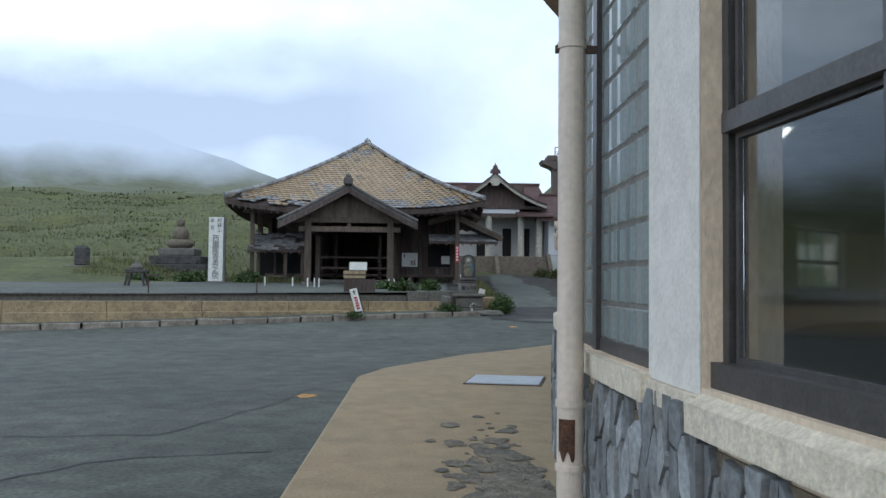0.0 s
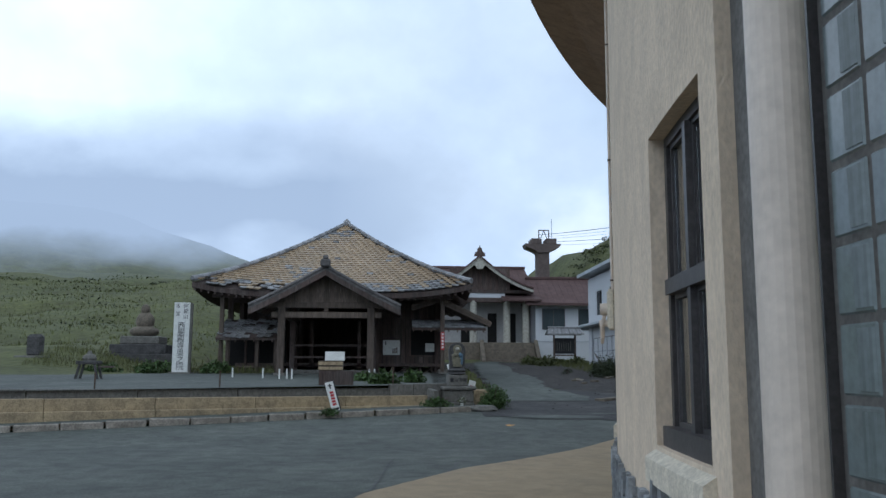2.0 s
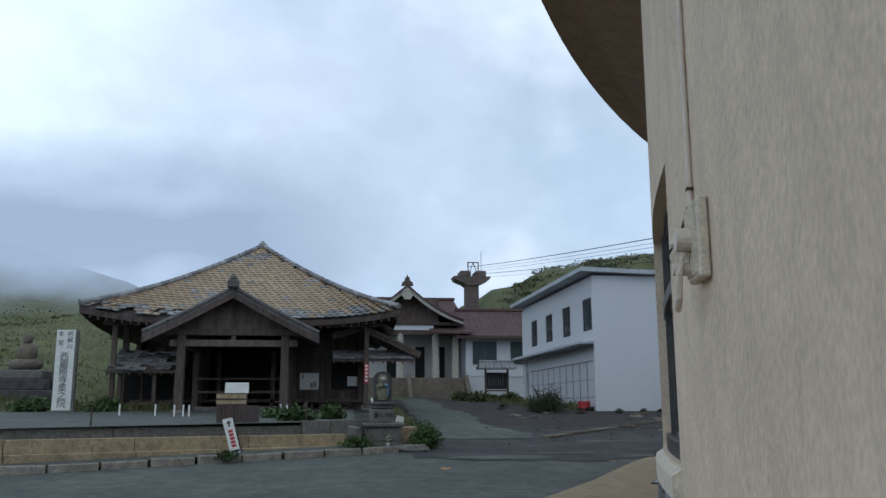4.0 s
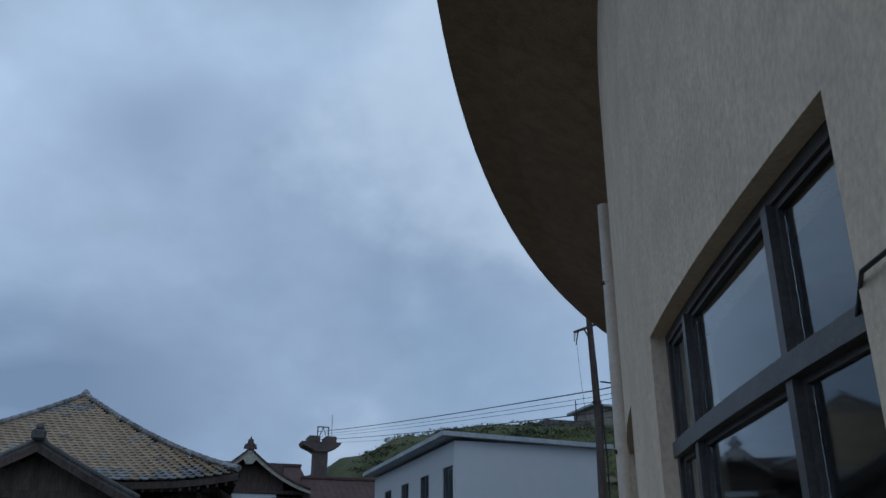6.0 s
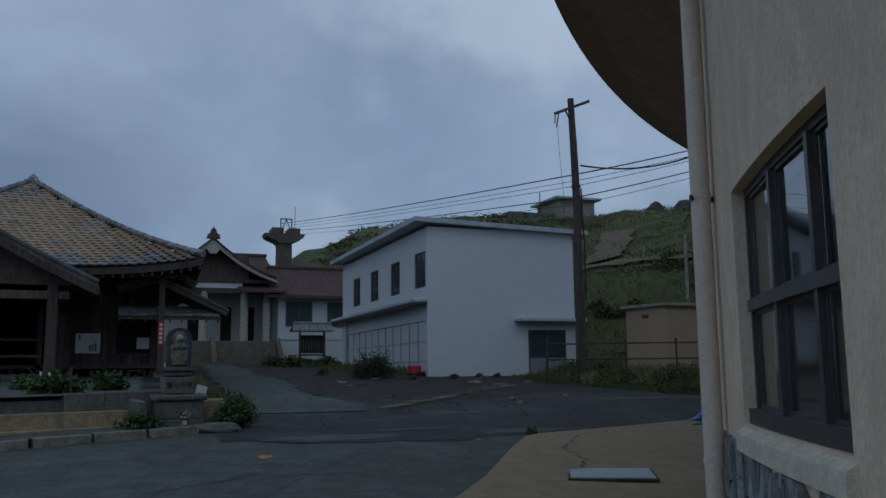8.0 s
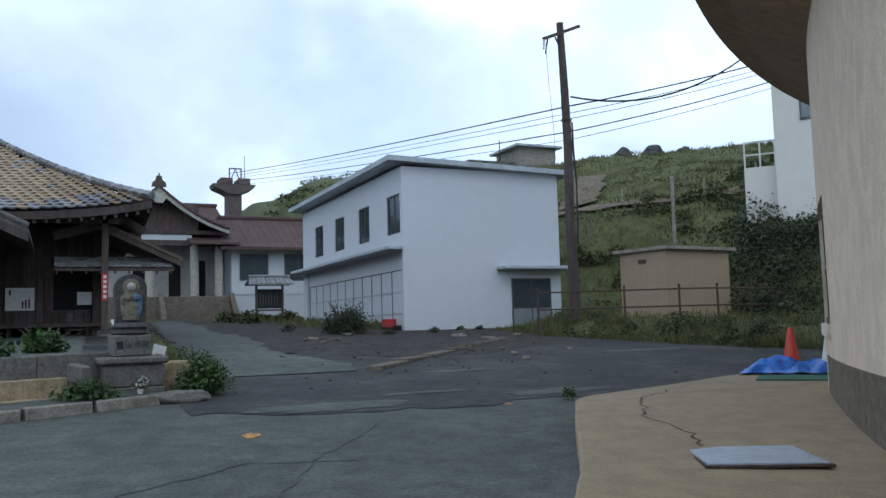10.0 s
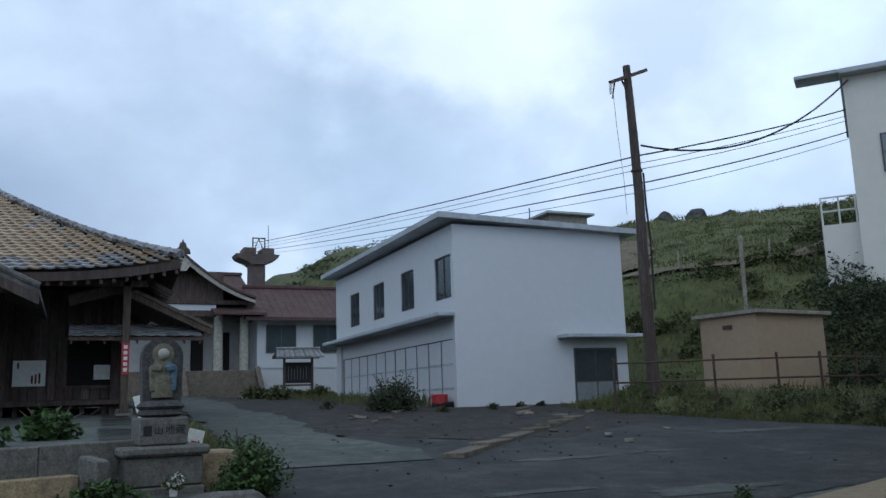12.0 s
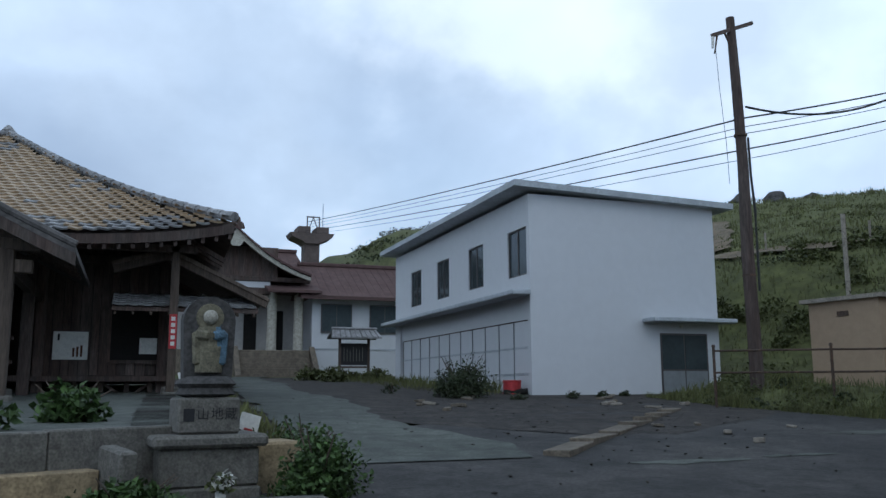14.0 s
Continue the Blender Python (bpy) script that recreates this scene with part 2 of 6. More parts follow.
# ---- mesh helpers ----
def mesh_object(name, bm, mat, smooth=False):
    me = bpy.data.meshes.new(name)
    bmesh.ops.recalc_face_normals(bm, faces=bm.faces)
    bm.to_mesh(me)
    bm.free()
    me.materials.append(mat)
    if smooth:
        me.shade_smooth()
    return new(name, me)


def part(name, bm, mat, parent, label="", smooth=False):
    ob = mesh_object(name, bm, mat, smooth)
    ob.parent = parent
    if label:
        ob["label"] = label
    return ob


def thing(name, label, category, at=(0, 0, 0), rz=0, group="", kind=""):
    e = new(name)
    e.matrix_basis = pose(*at, 0, 0, rz)
    e.empty_display_size = 0.2
    return tagged(e, label, category, group, kind)


def setting(name, bm, mat, label="", category="", smooth=False, kind="structure"):
    return tagged(mesh_object(name, bm, mat, smooth), label, category, "", kind)


def box(bm, x0, x1, y0, y1, z0, z1, bevel=0.0, m=None):
    mm = Matrix.Translation(((x0 + x1) / 2, (y0 + y1) / 2, (z0 + z1) / 2)) @ Matrix.Diagonal((abs(x1 - x0), abs(y1 - y0), abs(z1 - z0), 1))
    r = bmesh.ops.create_cube(bm, size=1, matrix=mm)
    vs = r["verts"]
    if bevel:
        es = list({e for v in vs for e in v.link_edges})
        rb = bmesh.ops.bevel(bm, geom=es, offset=bevel, segments=1, affect="EDGES")
        vs = list({v for f in rb["faces"] for v in f.verts} | {v for v in vs if v.is_valid})
    if m is not None:
        bmesh.ops.transform(bm, matrix=m, verts=vs)
    return vs


def boxm(*a, **k):
    bm = bmesh.new()
    box(bm, *a, **k)
    return bm


def rod(bm, p0, p1, r0, r1=None, n=12):
    p0, p1 = Vector(p0), Vector(p1)
    r1 = r0 if r1 is None else r1
    d = p1 - p0
    q = d.to_track_quat("Z", "Y").to_matrix().to_4x4()
    m = Matrix.Translation((p0 + p1) / 2) @ q
    return bmesh.ops.create_cone(bm, cap_ends=True, segments=n, radius1=r0, radius2=r1, depth=d.length, matrix=m)["verts"]


def rodm(*a, **k):
    bm = bmesh.new()
    rod(bm, *a, **k)
    return bm


def beam(bm, p0, p1, w, h, bevel=0.0):
    """A square timber from p0 to p1, w wide, h high."""
    p0, p1 = Vector(p0), Vector(p1)
    d = p1 - p0
    x = d.normalized()
    y = Vector((0, 0, 1)).cross(x)
    y = y.normalized() if y.length > 1e-4 else Vector((0, 1, 0))
    z = x.cross(y)
    m = Matrix((x, y, z)).transposed().to_4x4()
    m.translation = (p0 + p1) / 2
    return box(bm, -d.length / 2, d.length / 2, -w / 2, w / 2, -h / 2, h / 2, bevel, m)


def beamm(*a, **k):
    bm = bmesh.new()
    beam(bm, *a, **k)
    return bm


def ribbon(bm, pts, w, hs):
    """A continuous board in an xz profile, w deep along y, with its own height at each point."""
    rows = [[bm.verts.new((x, y + s * w / 2, z + t * h / 2)) for s, t in ((-1, -1), (-1, 1), (1, 1), (1, -1))] for (x, y, z), h in zip(pts, hs)]
    for p, q in zip(rows, rows[1:]):
        for k in range(4):
            bm.faces.new((p[k], p[(k + 1) % 4], q[(k + 1) % 4], q[k]))
    bm.faces.new(rows[0])
    bm.faces.new(rows[-1][::-1])


def sweep(bm, pts, r, n=8):
    """A tube along points."""
    pts = [Vector(p) for p in pts]
    rings = []
    for i, p in enumerate(pts):
        d = (pts[min(i + 1, len(pts) - 1)] - pts[max(i - 1, 0)]).normalized()
        a = d.cross(Vector((0, 0, 1)))
        a = a.normalized() if a.length > 1e-3 else Vector((1, 0, 0))
        b = d.cross(a)
        rr = r[i] if isinstance(r, (list, tuple)) else r
        rings.append([bm.verts.new(p + (a * math.cos(t) + b * math.sin(t)) * rr) for t in [2 * math.pi * k / n for k in range(n)]])
    for q, s in zip(rings, rings[1:]):
        for k in range(n):
            bm.faces.new((q[k], q[(k + 1) % n], s[(k + 1) % n], s[k]))
    bm.faces.new(rings[0][::-1])
    bm.faces.new(rings[-1])


def prism(bm, outline, z0, z1):
    """An outline in plan, from z0 to z1."""
    lo = [bm.verts.new((x, y, z0)) for x, y in outline]
    hi = [bm.verts.new((x, y, z1)) for x, y in outline]
    k = len(outline)
    bm.faces.new(lo[::-1])
    bm.faces.new(hi)
    for i in range(k):
        bm.faces.new((lo[i], lo[(i + 1) % k], hi[(i + 1) % k], hi[i]))
    return lo + hi


def revolve(bm, profile, at=(0, 0, 0), n=16):
    rings = [[bm.verts.new((at[0] + r * math.cos(2 * math.pi * k / n), at[1] + r * math.sin(2 * math.pi * k / n), at[2] + z)) for k in range(n)] for r, z in profile]
    for q, s in zip(rings, rings[1:]):
        for k in range(n):
            bm.faces.new((q[k], q[(k + 1) % n], s[(k + 1) % n], s[k]))
    bm.faces.new(rings[0][::-1])
    bm.faces.new(rings[-1])


def smoothstep(a, b, v):
    t = max(0.0, min(1.0, (v - a) / (b - a)))
    return t * t * (3 - 2 * t)


def rise(y):
    """The road's height along the way."""
    if y < 20:
        return 0.0
    if y < 44:
        return 0.06 * (y - 20) - 0.12 * (1 - math.exp(-(y - 20) / 2.0))
    return 1.32 + 0.038 * (y - 44)


# the retaining wall below the temple terrace runs from WALL_END to the lower left
WALL_END = Vector((0.75, 28.4))
WALL_DIR = Vector((-1.0, -0.45)).normalized()
WALL_NRM = Vector((0.45, -1.0)).normalized()


def terrace(x, y):
    return 0.98 + 0.022 * max(0, y - 24)


def wall_dist(x, y):
    return (Vector((x, y)) - WALL_END).dot(WALL_NRM)


def bank_edge(y):
    """The foot of the grass bank at the far side of the side road."""
    return 15.2 + 0.35 * max(0, 38.5 - y) + 0.08 * max(0, 34 - y) ** 2


def ground_z(x, y):
    z = rise(min(y, 70)) - 0.04
    # temple terrace behind the wall, left of the path
    side = smoothstep(3.4, 1.9, x - 0.03 * max(0, y - 30))
    z += (max(terrace(x, min(y, 60)), z) - z) * smoothstep(-0.32, -0.5, wall_dist(x, y)) * side
    # strip between the kerb and the wall
    if -0.1 < wall_dist(x, y) < 3 and x < 3:
        z += 0.02 * smoothstep(1.5, 0.9, wall_dist(x, y))
    # bank and hill, right
    if y > 29:
        z += 0.6 * smoothstep(0, 2.2, x - bank_edge(y)) * smoothstep(29, 33, y) * max(smoothstep(42.6, 40.2, y), smoothstep(18.8, 20.5, x))
        s = max(0, (x - 22.5) * 0.62 + (y - 41) * 0.29) if x > 12 else 0
        s *= smoothstep(17, 26, x) * smoothstep(31, 41, y)
        z += 15.0 * (1 - math.exp(-s / 15.0))
        z += 3.2 * smoothstep(74, 100, y) * smoothstep(12, 25, x) * smoothstep(72, 46, x)
        z += 1.6 * smoothstep(0, 3, x - 23.2) * smoothstep(33, 37, y) * smoothstep(46, 40, y)
    # meadow and mountain, left
    z += 9.5 * smoothstep(46, 125, y) * smoothstep(2, -9, x * 60 / max(40, y))
    z += 1.2 * smoothstep(-10, -16, x) * smoothstep(36, 46, y)
    z += 75 * smoothstep(105, 480, y) * smoothstep(25, -70, x * 150 / max(40, y))
    return z


# ---- ground ----
def grid_sheet(xs, ys, zf):
    bm = bmesh.new()
    vs = [[bm.verts.new((x, y, zf(x, y))) for x in xs] for y in ys]
    for a, b in zip(vs, vs[1:]):
        for i in range(len(xs) - 1):
            bm.faces.new((a[i], a[i + 1], b[i + 1], b[i]))
    return bm


def steps(*spans):
    out = []
    for a, b, d in spans:
        k = max(1, round((b - a) / d))
        out += [a + (b - a) * i / k for i in range(k)]
    return out + [spans[-1][1]]


def ground_full(x, y):
    z = ground_z(x, y)
    k = max(smoothstep(62, 72, y), smoothstep(20, 27, x) * smoothstep(30, 36, y), smoothstep(-13, -20, x) * smoothstep(42, 50, y), smoothstep(46, 56, y) * smoothstep(-8, -12, x))
    if k:
        z += k * (1.0 * noise.noise((x * 0.11, y * 0.11, 0)) + 0.4 * noise.noise((x * 0.4, y * 0.4, 3)))
        far = smoothstep(110, 220, y)
        z += far * (5 * noise.noise((x * 0.02, y * 0.02, 1)) + 2 * noise.noise((x * 0.06, y * 0.06, 2)))
    return z


gx = steps((-900, -200, 50), (-200, -60, 7), (-60, -12, 1.5), (-12, 8, 0.4), (8, 40, 0.8), (40, 110, 3), (110, 900, 80))
gy = steps((-300, -20, 40), (-20, 16, 3), (16, 50, 0.4), (50, 110, 1.5), (110, 250, 7), (250, 1200, 50))
setting("ground", grid_sheet(gx, gy, ground_full), M["grass"], "uneven green volcanic grassland rising to hills", "ground", smooth=True)


def strip(ys, left, right, zf, n=24, wob=0.0, seed=0):
    """A sheet whose two edges are functions of y."""
    bm = bmesh.new()
    prev = None
    for y in ys:
        x0, x1 = left(y), right(y)
        if wob:
            x0 += wob * noise.noise((y * 0.8, seed, 0))
            x1 += wob * noise.noise((y * 0.8, seed, 9))
        row = [bm.verts.new((x0 + (x1 - x0) * i / n, y, zf(x0 + (x1 - x0) * i / n, y))) for i in range(n + 1)]
        if prev:
            for i in range(n):
                bm.faces.new((prev[i], prev[i + 1], row[i + 1], row[i]))
        prev = row
    return bm


def kerb_x(y):
    return -11.0 + (y - 22.3) / 0.43


ROAD_Y = steps((-40, 16, 2), (16, 30, 0.4))
setting("road", strip(ROAD_Y, lambda y: -60 if y < 1.3 else max(-60, kerb_x(y) - 0.4), lambda y: 30, lambda x, y: rise(y), 40), M["asphalt"], "worn grey-green cracked asphalt forecourt", "road")


def strip_x(xs, lo, hi, zf, n=24):
    """A sheet whose near and far edges are functions of x."""
    bm = bmesh.new()
    prev = None
    for x in xs:
        y0, y1 = lo(x), hi(x)
        row = [bm.verts.new((x, y0 + (y1 - y0) * i / n, zf(x, y0 + (y1 - y0) * i / n))) for i in range(n + 1)]
        if prev:
            for i in range(n):
                bm.faces.new((prev[i], row[i], row[i + 1], prev[i + 1]))
        prev = row
    return bm


def side_far(x):
    return min(42.0, 35.4 + max(0, x - 6) * 0.9, 38.5 - (x - 15.5) / 0.42 if x > 15.5 else 99)


setting("side_road", strip_x(steps((2.3, 30, 0.3)), lambda x: 26.6 - 0.9 * smoothstep(2.5, 5, x) + 0.7 * noise.noise((x * 0.45, 3, 0)) + 0.3 * noise.noise((x * 1.6, 8, 0)), lambda x: max(30, side_far(x)) + 0.3 * noise.noise((x, 5, 0)), lambda x, y: rise(y) + 0.010), M["asphalt_dark"], "dark patched asphalt side road strewn with cinders", "road")
setting("path", strip(steps((30.9, 64.8, 0.4)), lambda y: 3.3 + 0.02 * (y - 30) + 0.0012 * (y - 30) ** 2, lambda y: 5.9 + 0.2 * math.sin(y * 0.5) + 0.0018 * max(0, y - 38) ** 2 + 0.9 * smoothstep(36, 32, y) - 0.9 * math.exp(-(y - 30.9) * 1.6), lambda x, y: rise(y) + 0.026, 10, 0.6, 7), M["asphalt"], "grey asphalt path rising to the shrine gate", "path")
setting("verge", strip(steps((28.6, 62, 0.5)), lambda y: 1.0 + 0.03 * max(0, y - 30), lambda y: 3.5 + 0.02 * (y - 30) + 0.0012 * (y - 30) ** 2, lambda x, y: ground_full(x, y) + 0.03, 8, 0.2, 5), M["cinder"], "weedy dark soil verge beside the path", "ground")
setting("cinder_yard", strip(steps((33, 63, 0.5)), lambda y: 5.0 + 0.0018 * max(0, y - 38) ** 2 + max(0, 37 - y) * 0.9, lambda y: 12.2 if y > 43.2 else 18.2 - max(0, 38.5 - y) * 1.5, lambda x, y: rise(y) + 0.016 + 0.016 * noise.noise((x * 0.9, y * 0.9, 5)), 30, 0.4, 2), M["cinder"], "dark cinder soil with rubble before the white building", "ground")
setting("terrace_paving", strip(steps((8, 46, 0.8)), lambda y: -40, lambda y: min(1.8 + 0.03 * max(0, y - 30), -0.25 + (y - 28.15) / 0.45), lambda x, y: terrace(x, y) + 0.03, 30), M["asphalt"], "grey asphalt terrace before the hall", "pavement")
setting("pavement", strip(steps((-4, 28.2, 0.4)), lambda y: kerb_x(y) - 3.4, lambda y: kerb_x(y) + 0.02, lambda x, y: rise(y) + 0.15, 6), M["asphalt"], "cracked asphalt footway behind the kerb", "pavement")

# light patches of old concrete on the dark road
for i, (x, y, w, d) in enumerate(((8.1, 30.1, 0.95, 0.15), (14.6, 32.6, 1.5, 0.25), (10.2, 30.3, 0.7, 0.1), (8.2, 26.5, 1.0, 0.3), (4.4, 26.4, 1.2, 0.4), (6.2, 27.3, 0.8, 0.14))):
    bm = bmesh.new()
    pts = []
    for k in range(30):
        t = 2 * math.pi * k / 30
        r = 1 + 0.7 * noise.noise((math.cos(t) * 2.3, math.sin(t) * 2.3, i))
        pts.append(bm.verts.new((x + w * r * math.cos(t), y + d * r * math.sin(t), rise(y + d * r * math.sin(t)) + 0.018)))
    bm.faces.new(pts)
    setting("road_patch", bm, M["asphalt"], "pale worn patch on dark asphalt", "road patch")
# orange survey marks
for x, y, size in ((-1.38, 10.6, 0.9), (2.75, 24.6, 0.8), (6.8, 25.6, 0.4)):
    bm = bmesh.new()
    pts = []
    for k in range(14):
        t = 2 * math.pi * k / 14
        r = size * (1 + 0.8 * noise.noise((math.cos(t) * 2.5, math.sin(t) * 2.5, x)))
        pts.append(bm.verts.new((x + 0.13 * r * math.cos(t), y + 0.22 * r * math.sin(t), rise(y + 0.22 * r * math.sin(t)) + 0.007)))
    bm.faces.new(pts)
    tagged(mesh_object("paint_mark", bm, M["orange"]), "faded orange paint mark on asphalt", "paint mark", "survey marks on the road")


def crack(pts, w, zf):
    """A recessed-looking dark filled crack, as a thin uneven band."""
    bm = bmesh.new()
    pts = [Vector(p) for p in pts]
    fine = []
    for a, b in zip(pts, pts[1:]):
        k = max(2, int((b - a).length / 0.12))
        for i in range(k):
            p = a.lerp(b, i / k)
            p += Vector((noise.noise((p.x * 4, p.y * 4, 0)), noise.noise((p.x * 4, p.y * 4, 7)))) * 0.09
            fine.append(p)
    prev = None
    for i, p in enumerate(fine):
        d = (fine[min(i + 1, len(fine) - 1)] - fine[max(0, i - 1)]).normalized()
        nn = Vector((-d.y, d.x)) * w * (0.5 + abs(noise.noise((p.x * 3, p.y * 3, 2))) * 1.6)
        row = [bm.verts.new((*(p - nn), zf(p.x, p.y))), bm.verts.new((*(p + nn), zf(p.x, p.y)))]
        if prev:
            bm.faces.new((prev[0], prev[1], row[1], row[0]))
        prev = row
    return bm


for pts in ([(-6, 5.2), (-2.93, 6.14), (-2.4, 6.85), (-1.1, 7.2)], [(-3.73, 7.79), (-2.35, 7.94), (-2.05, 8.75), (-1.58, 10.1), (-1.45, 11.3), (-1.2, 11.6)], [(-8, 9), (-5, 10.2), (-3.5, 11.2), (-1.6, 12.6)], [(-0.6, 13.0), (-0.4, 14.6), (-0.33, 15.7), (-0.2, 17.9), (0.6, 19), (2.2, 20.2)],
            [(-4.9, 16.3), (-4.5, 19.4), (-3, 21), (-2.2, 21.6)], [(0.2, 13.8), (0.9, 17.2), (1.4, 19.6), (3, 22.8), (4.6, 25.0)], [(-12, 13), (-8, 14.2), (-5, 13.6), (-2.6, 14.8)], [(-9, 18), (-6, 18.8), (-4.6, 19.5)], [(3.6, 33.6), (5, 33), (6.3, 32.2)], [(1, 22), (2.4, 23), (3.6, 22.6)]):
    setting("road_crack", crack(pts, 0.016, lambda x, y: rise(y) + 0.006 + (0.034 if y > 29.5 else 0)), M["cable"], "dark open crack in the asphalt", "crack")

# concrete apron along the round building
APRON = [(-14, -0.85), (12.0, -0.85), (13.2, -0.55), (15.9, 0.9), (18.4, 3.2), (20.3, 4.6), (22.3, 5.85), (24.0, 6.95), (24.35, 7.35), (25.3, 9.7), (26.3, 11.8), (27.2, 15.0), (28.2, 20), (30.6, 33.9)]


def apron_edge(y):
    for (y0, x0), (y1, x1) in zip(APRON, APRON[1:]):
        if y <= y1:
            return x0 + (x1 - x0) * (y - y0) / (y1 - y0)
    return 33.9


def apron_z(x, y):
    return 0.10 + 0.29 * smoothstep(16, 24.5, y)


bm = bmesh.new()
prev = None
for y in steps((-14, 11, 1), (11, 30.6, 0.2)):
    x0 = apron_edge(y) + 0.02 * noise.noise((y * 3, 0, 0))
    z = apron_z(0, y)
    xs_ = [x0 + 0.035 + (34 - x0) * (k / 16) ** 1.6 for k in range(17)]
    row = [bm.verts.new((x0, y, z - 0.4)), bm.verts.new((x0, y, z - 0.035))] + [bm.verts.new((x, y, z)) for x in xs_]
    if prev:
        for k in range(len(row) - 1):
            bm.faces.new((prev[k], prev[k + 1], row[k + 1], row[k]))
    prev = row
setting("apron", bm, M["apron"], "tan concrete apron with worn patches and cracks", "pavement")


for pts in ([(4.0, 18.6), (4.6, 17.6), (4.3, 16.6), (4.9, 15.6)], [(9.64, 24.9), (7.7, 23.6), (6.7, 22.2), (6.56, 21.56), (6.31, 20.9), (5.95, 20.36)], [(8.6, 24.0), (10.4, 23.7), (13, 24.2)]):
    setting("apron_crack", crack(pts, 0.013, lambda x, y: apron_z(x, y) + 0.004), M["rust"], "dirt-filled crack in the concrete", "crack")
# worn gravelly ground by the wall: many small bare patches
rw = random.Random(9)
bm = bmesh.new()
for i in range(420):
    cx, cy = 0.62 + rw.gauss(0, 0.17), 5.6 + rw.gauss(0, 0.95)
    size = 0.02 + 0.075 * rw.random() ** 2
    if cx > 0.93 - size:
        continue
    ring = [bm.verts.new((cx + size * (1 + 0.5 * noise.noise((k * 0.9, i, 0))) * math.cos(k * math.pi / 5), cy + 1.5 * size * (1 + 0.5 * noise.noise((k * 0.9, i, 4))) * math.sin(k * math.pi / 5), 0.1045 + 0.00001 * i)) for k in range(10)]
    bm.faces.new(ring)
setting("worn_patch", bm, M["gravel"], "worn gravelly patches in the concrete", "pavement")


def metal_cover(x, y, rz):
    c = thing("access_cover", "dull grey metal access cover set in concrete", "access cover", (x, y, apron_z(x, y)), rz, "covers in the apron")
    part("plate", boxm(-0.48, 0.48, -0.48, 0.48, 0, 0.025, 0.006), M["steel"], c)
    part("rim", boxm(-0.51, 0.51, -0.51, 0.51, -0.01, 0.012, 0.004), M["iron"], c)


metal_cover(1.2, 11.55, -12)
metal_cover(6.08, 19.9, -29)

# ---- kerb and retaining wall of the temple terrace ----
kd = Vector((1, 0.43)).normalized()
kang = math.degrees(math.atan2(kd.y, kd.x))
rnd = random.Random(4)
kerb = thing("kerb", "broken pale kerb stones along the footway", "kerb", kind="structure")
for i in range(30):
    x = 2.0 - i * 0.92
    y = 22.3 + (x + 11.0) * 0.43
    m = pose(x, y, rise(y) + 0.05, rnd.uniform(-1, 1), rnd.uniform(-1.5, 1.5), kang + rnd.uniform(-1.5, 1.5))
    bm = bmesh.new()
    box(bm, -0.95, 0.02 - rnd.uniform(0, 0.05), -0.08, 0.09, -0.15, 0.10, 0.02, m)
    part("kerb_stone", bm, M["concrete"], kerb)

wang = math.degrees(math.atan2(0.45, 1))
WM = pose(WALL_END.x, WALL_END.y, 0, 0, 0, wang)
retain = thing("retaining_wall", "stepped tan concrete retaining wall with dark coping", "wall", kind="structure")
for i in range(12):
    x1, x0 = -2.6 * i, -2.6 * (i + 1) + 0.012
    part("upper_block", boxm(x0, x1, -0.06, 0.3, 0.45, 0.80 + 0.006 * i, 0.012, WM), M["tan"], retain)
    part("lower_block", boxm(x0, x1, -0.24, 0.3, -0.1, 0.52 - 0.002 * i, 0.012, WM), M["tan"], retain)
    part("coping", boxm(x0 - 0.4, x1 - 0.4, 0.3, 0.5, 0.5, 1.02 + 0.008 * i, 0.015, WM), M["stone"], retain, "dark grey kerb of the terrace")
part("end_post", boxm(0.01, 0.17, -0.34, 0.12, -0.1, 1.0, 0.02, WM @ pose(0, 0, 0, 6, 0, 0)), M["stone"], retain, "dark stone end post")
for i, (s, h) in enumerate(((-0.8, 0.5), (-6.0, 0.42), (-9.2, 0.4), (-13.2, 0.42), (-17.5, 0.42))):
    p = WM @ Vector((s, 0.7, 0))
    g = thing("fence_post", "thin rusty iron fence post on the terrace edge", "post", (p.x, p.y, terrace(p.x, p.y)), group="terrace fence posts")
    part("bar", rodm((0, 0, -0.1), (0, 0, h + 0.05), 0.022, n=8), M["iron"], g)

edge_line = [(-0.35, 28.12), (0.34, 28.43), (1.78, 29.1), (1.84, 30.5), (1.87, 32), (1.93, 34), (2.0, 36.5)]
for (xa, ya), (xb, yb) in zip(edge_line, edge_line[1:]):
    ln, ang = math.hypot(xb - xa, yb - ya), math.degrees(math.atan2(yb - ya, xb - xa))
    part("return_wall", boxm(0.004, ln - 0.004, -0.02, 0.18, -0.2 + rise(ya), terrace(0, (ya + yb) / 2) + 0.06, 0.015, pose(xa, ya, 0, 0, 0, ang)), M["stone"], retain, "grey side wall of the terrace")

# ---- round building ----
RR = 20.73
EC, ER, EZ = Vector((26.21, 3.8)), 26.27, 6.2


RC = Vector((21.69, 4.16))


def wall_frame(a):
    """Foot point and heading of the wall at station angle a: a tight arc, then a flatter one, then tight again."""
    th, p = radians(min(a, 32)), None
    p = RC + RR * Vector((-math.cos(th), math.sin(th)))
    left = RR * radians(a - 32)
    for length, r in ((14.0, 40.0), (99.0, 18.0)):
        if left <= 0:
            break
        d = min(left, length) / r
        p = p + r * Vector((math.cos(th) - math.cos(th + d), math.sin(th + d) - math.sin(th)))
        th += d
        left -= length
    return p, th


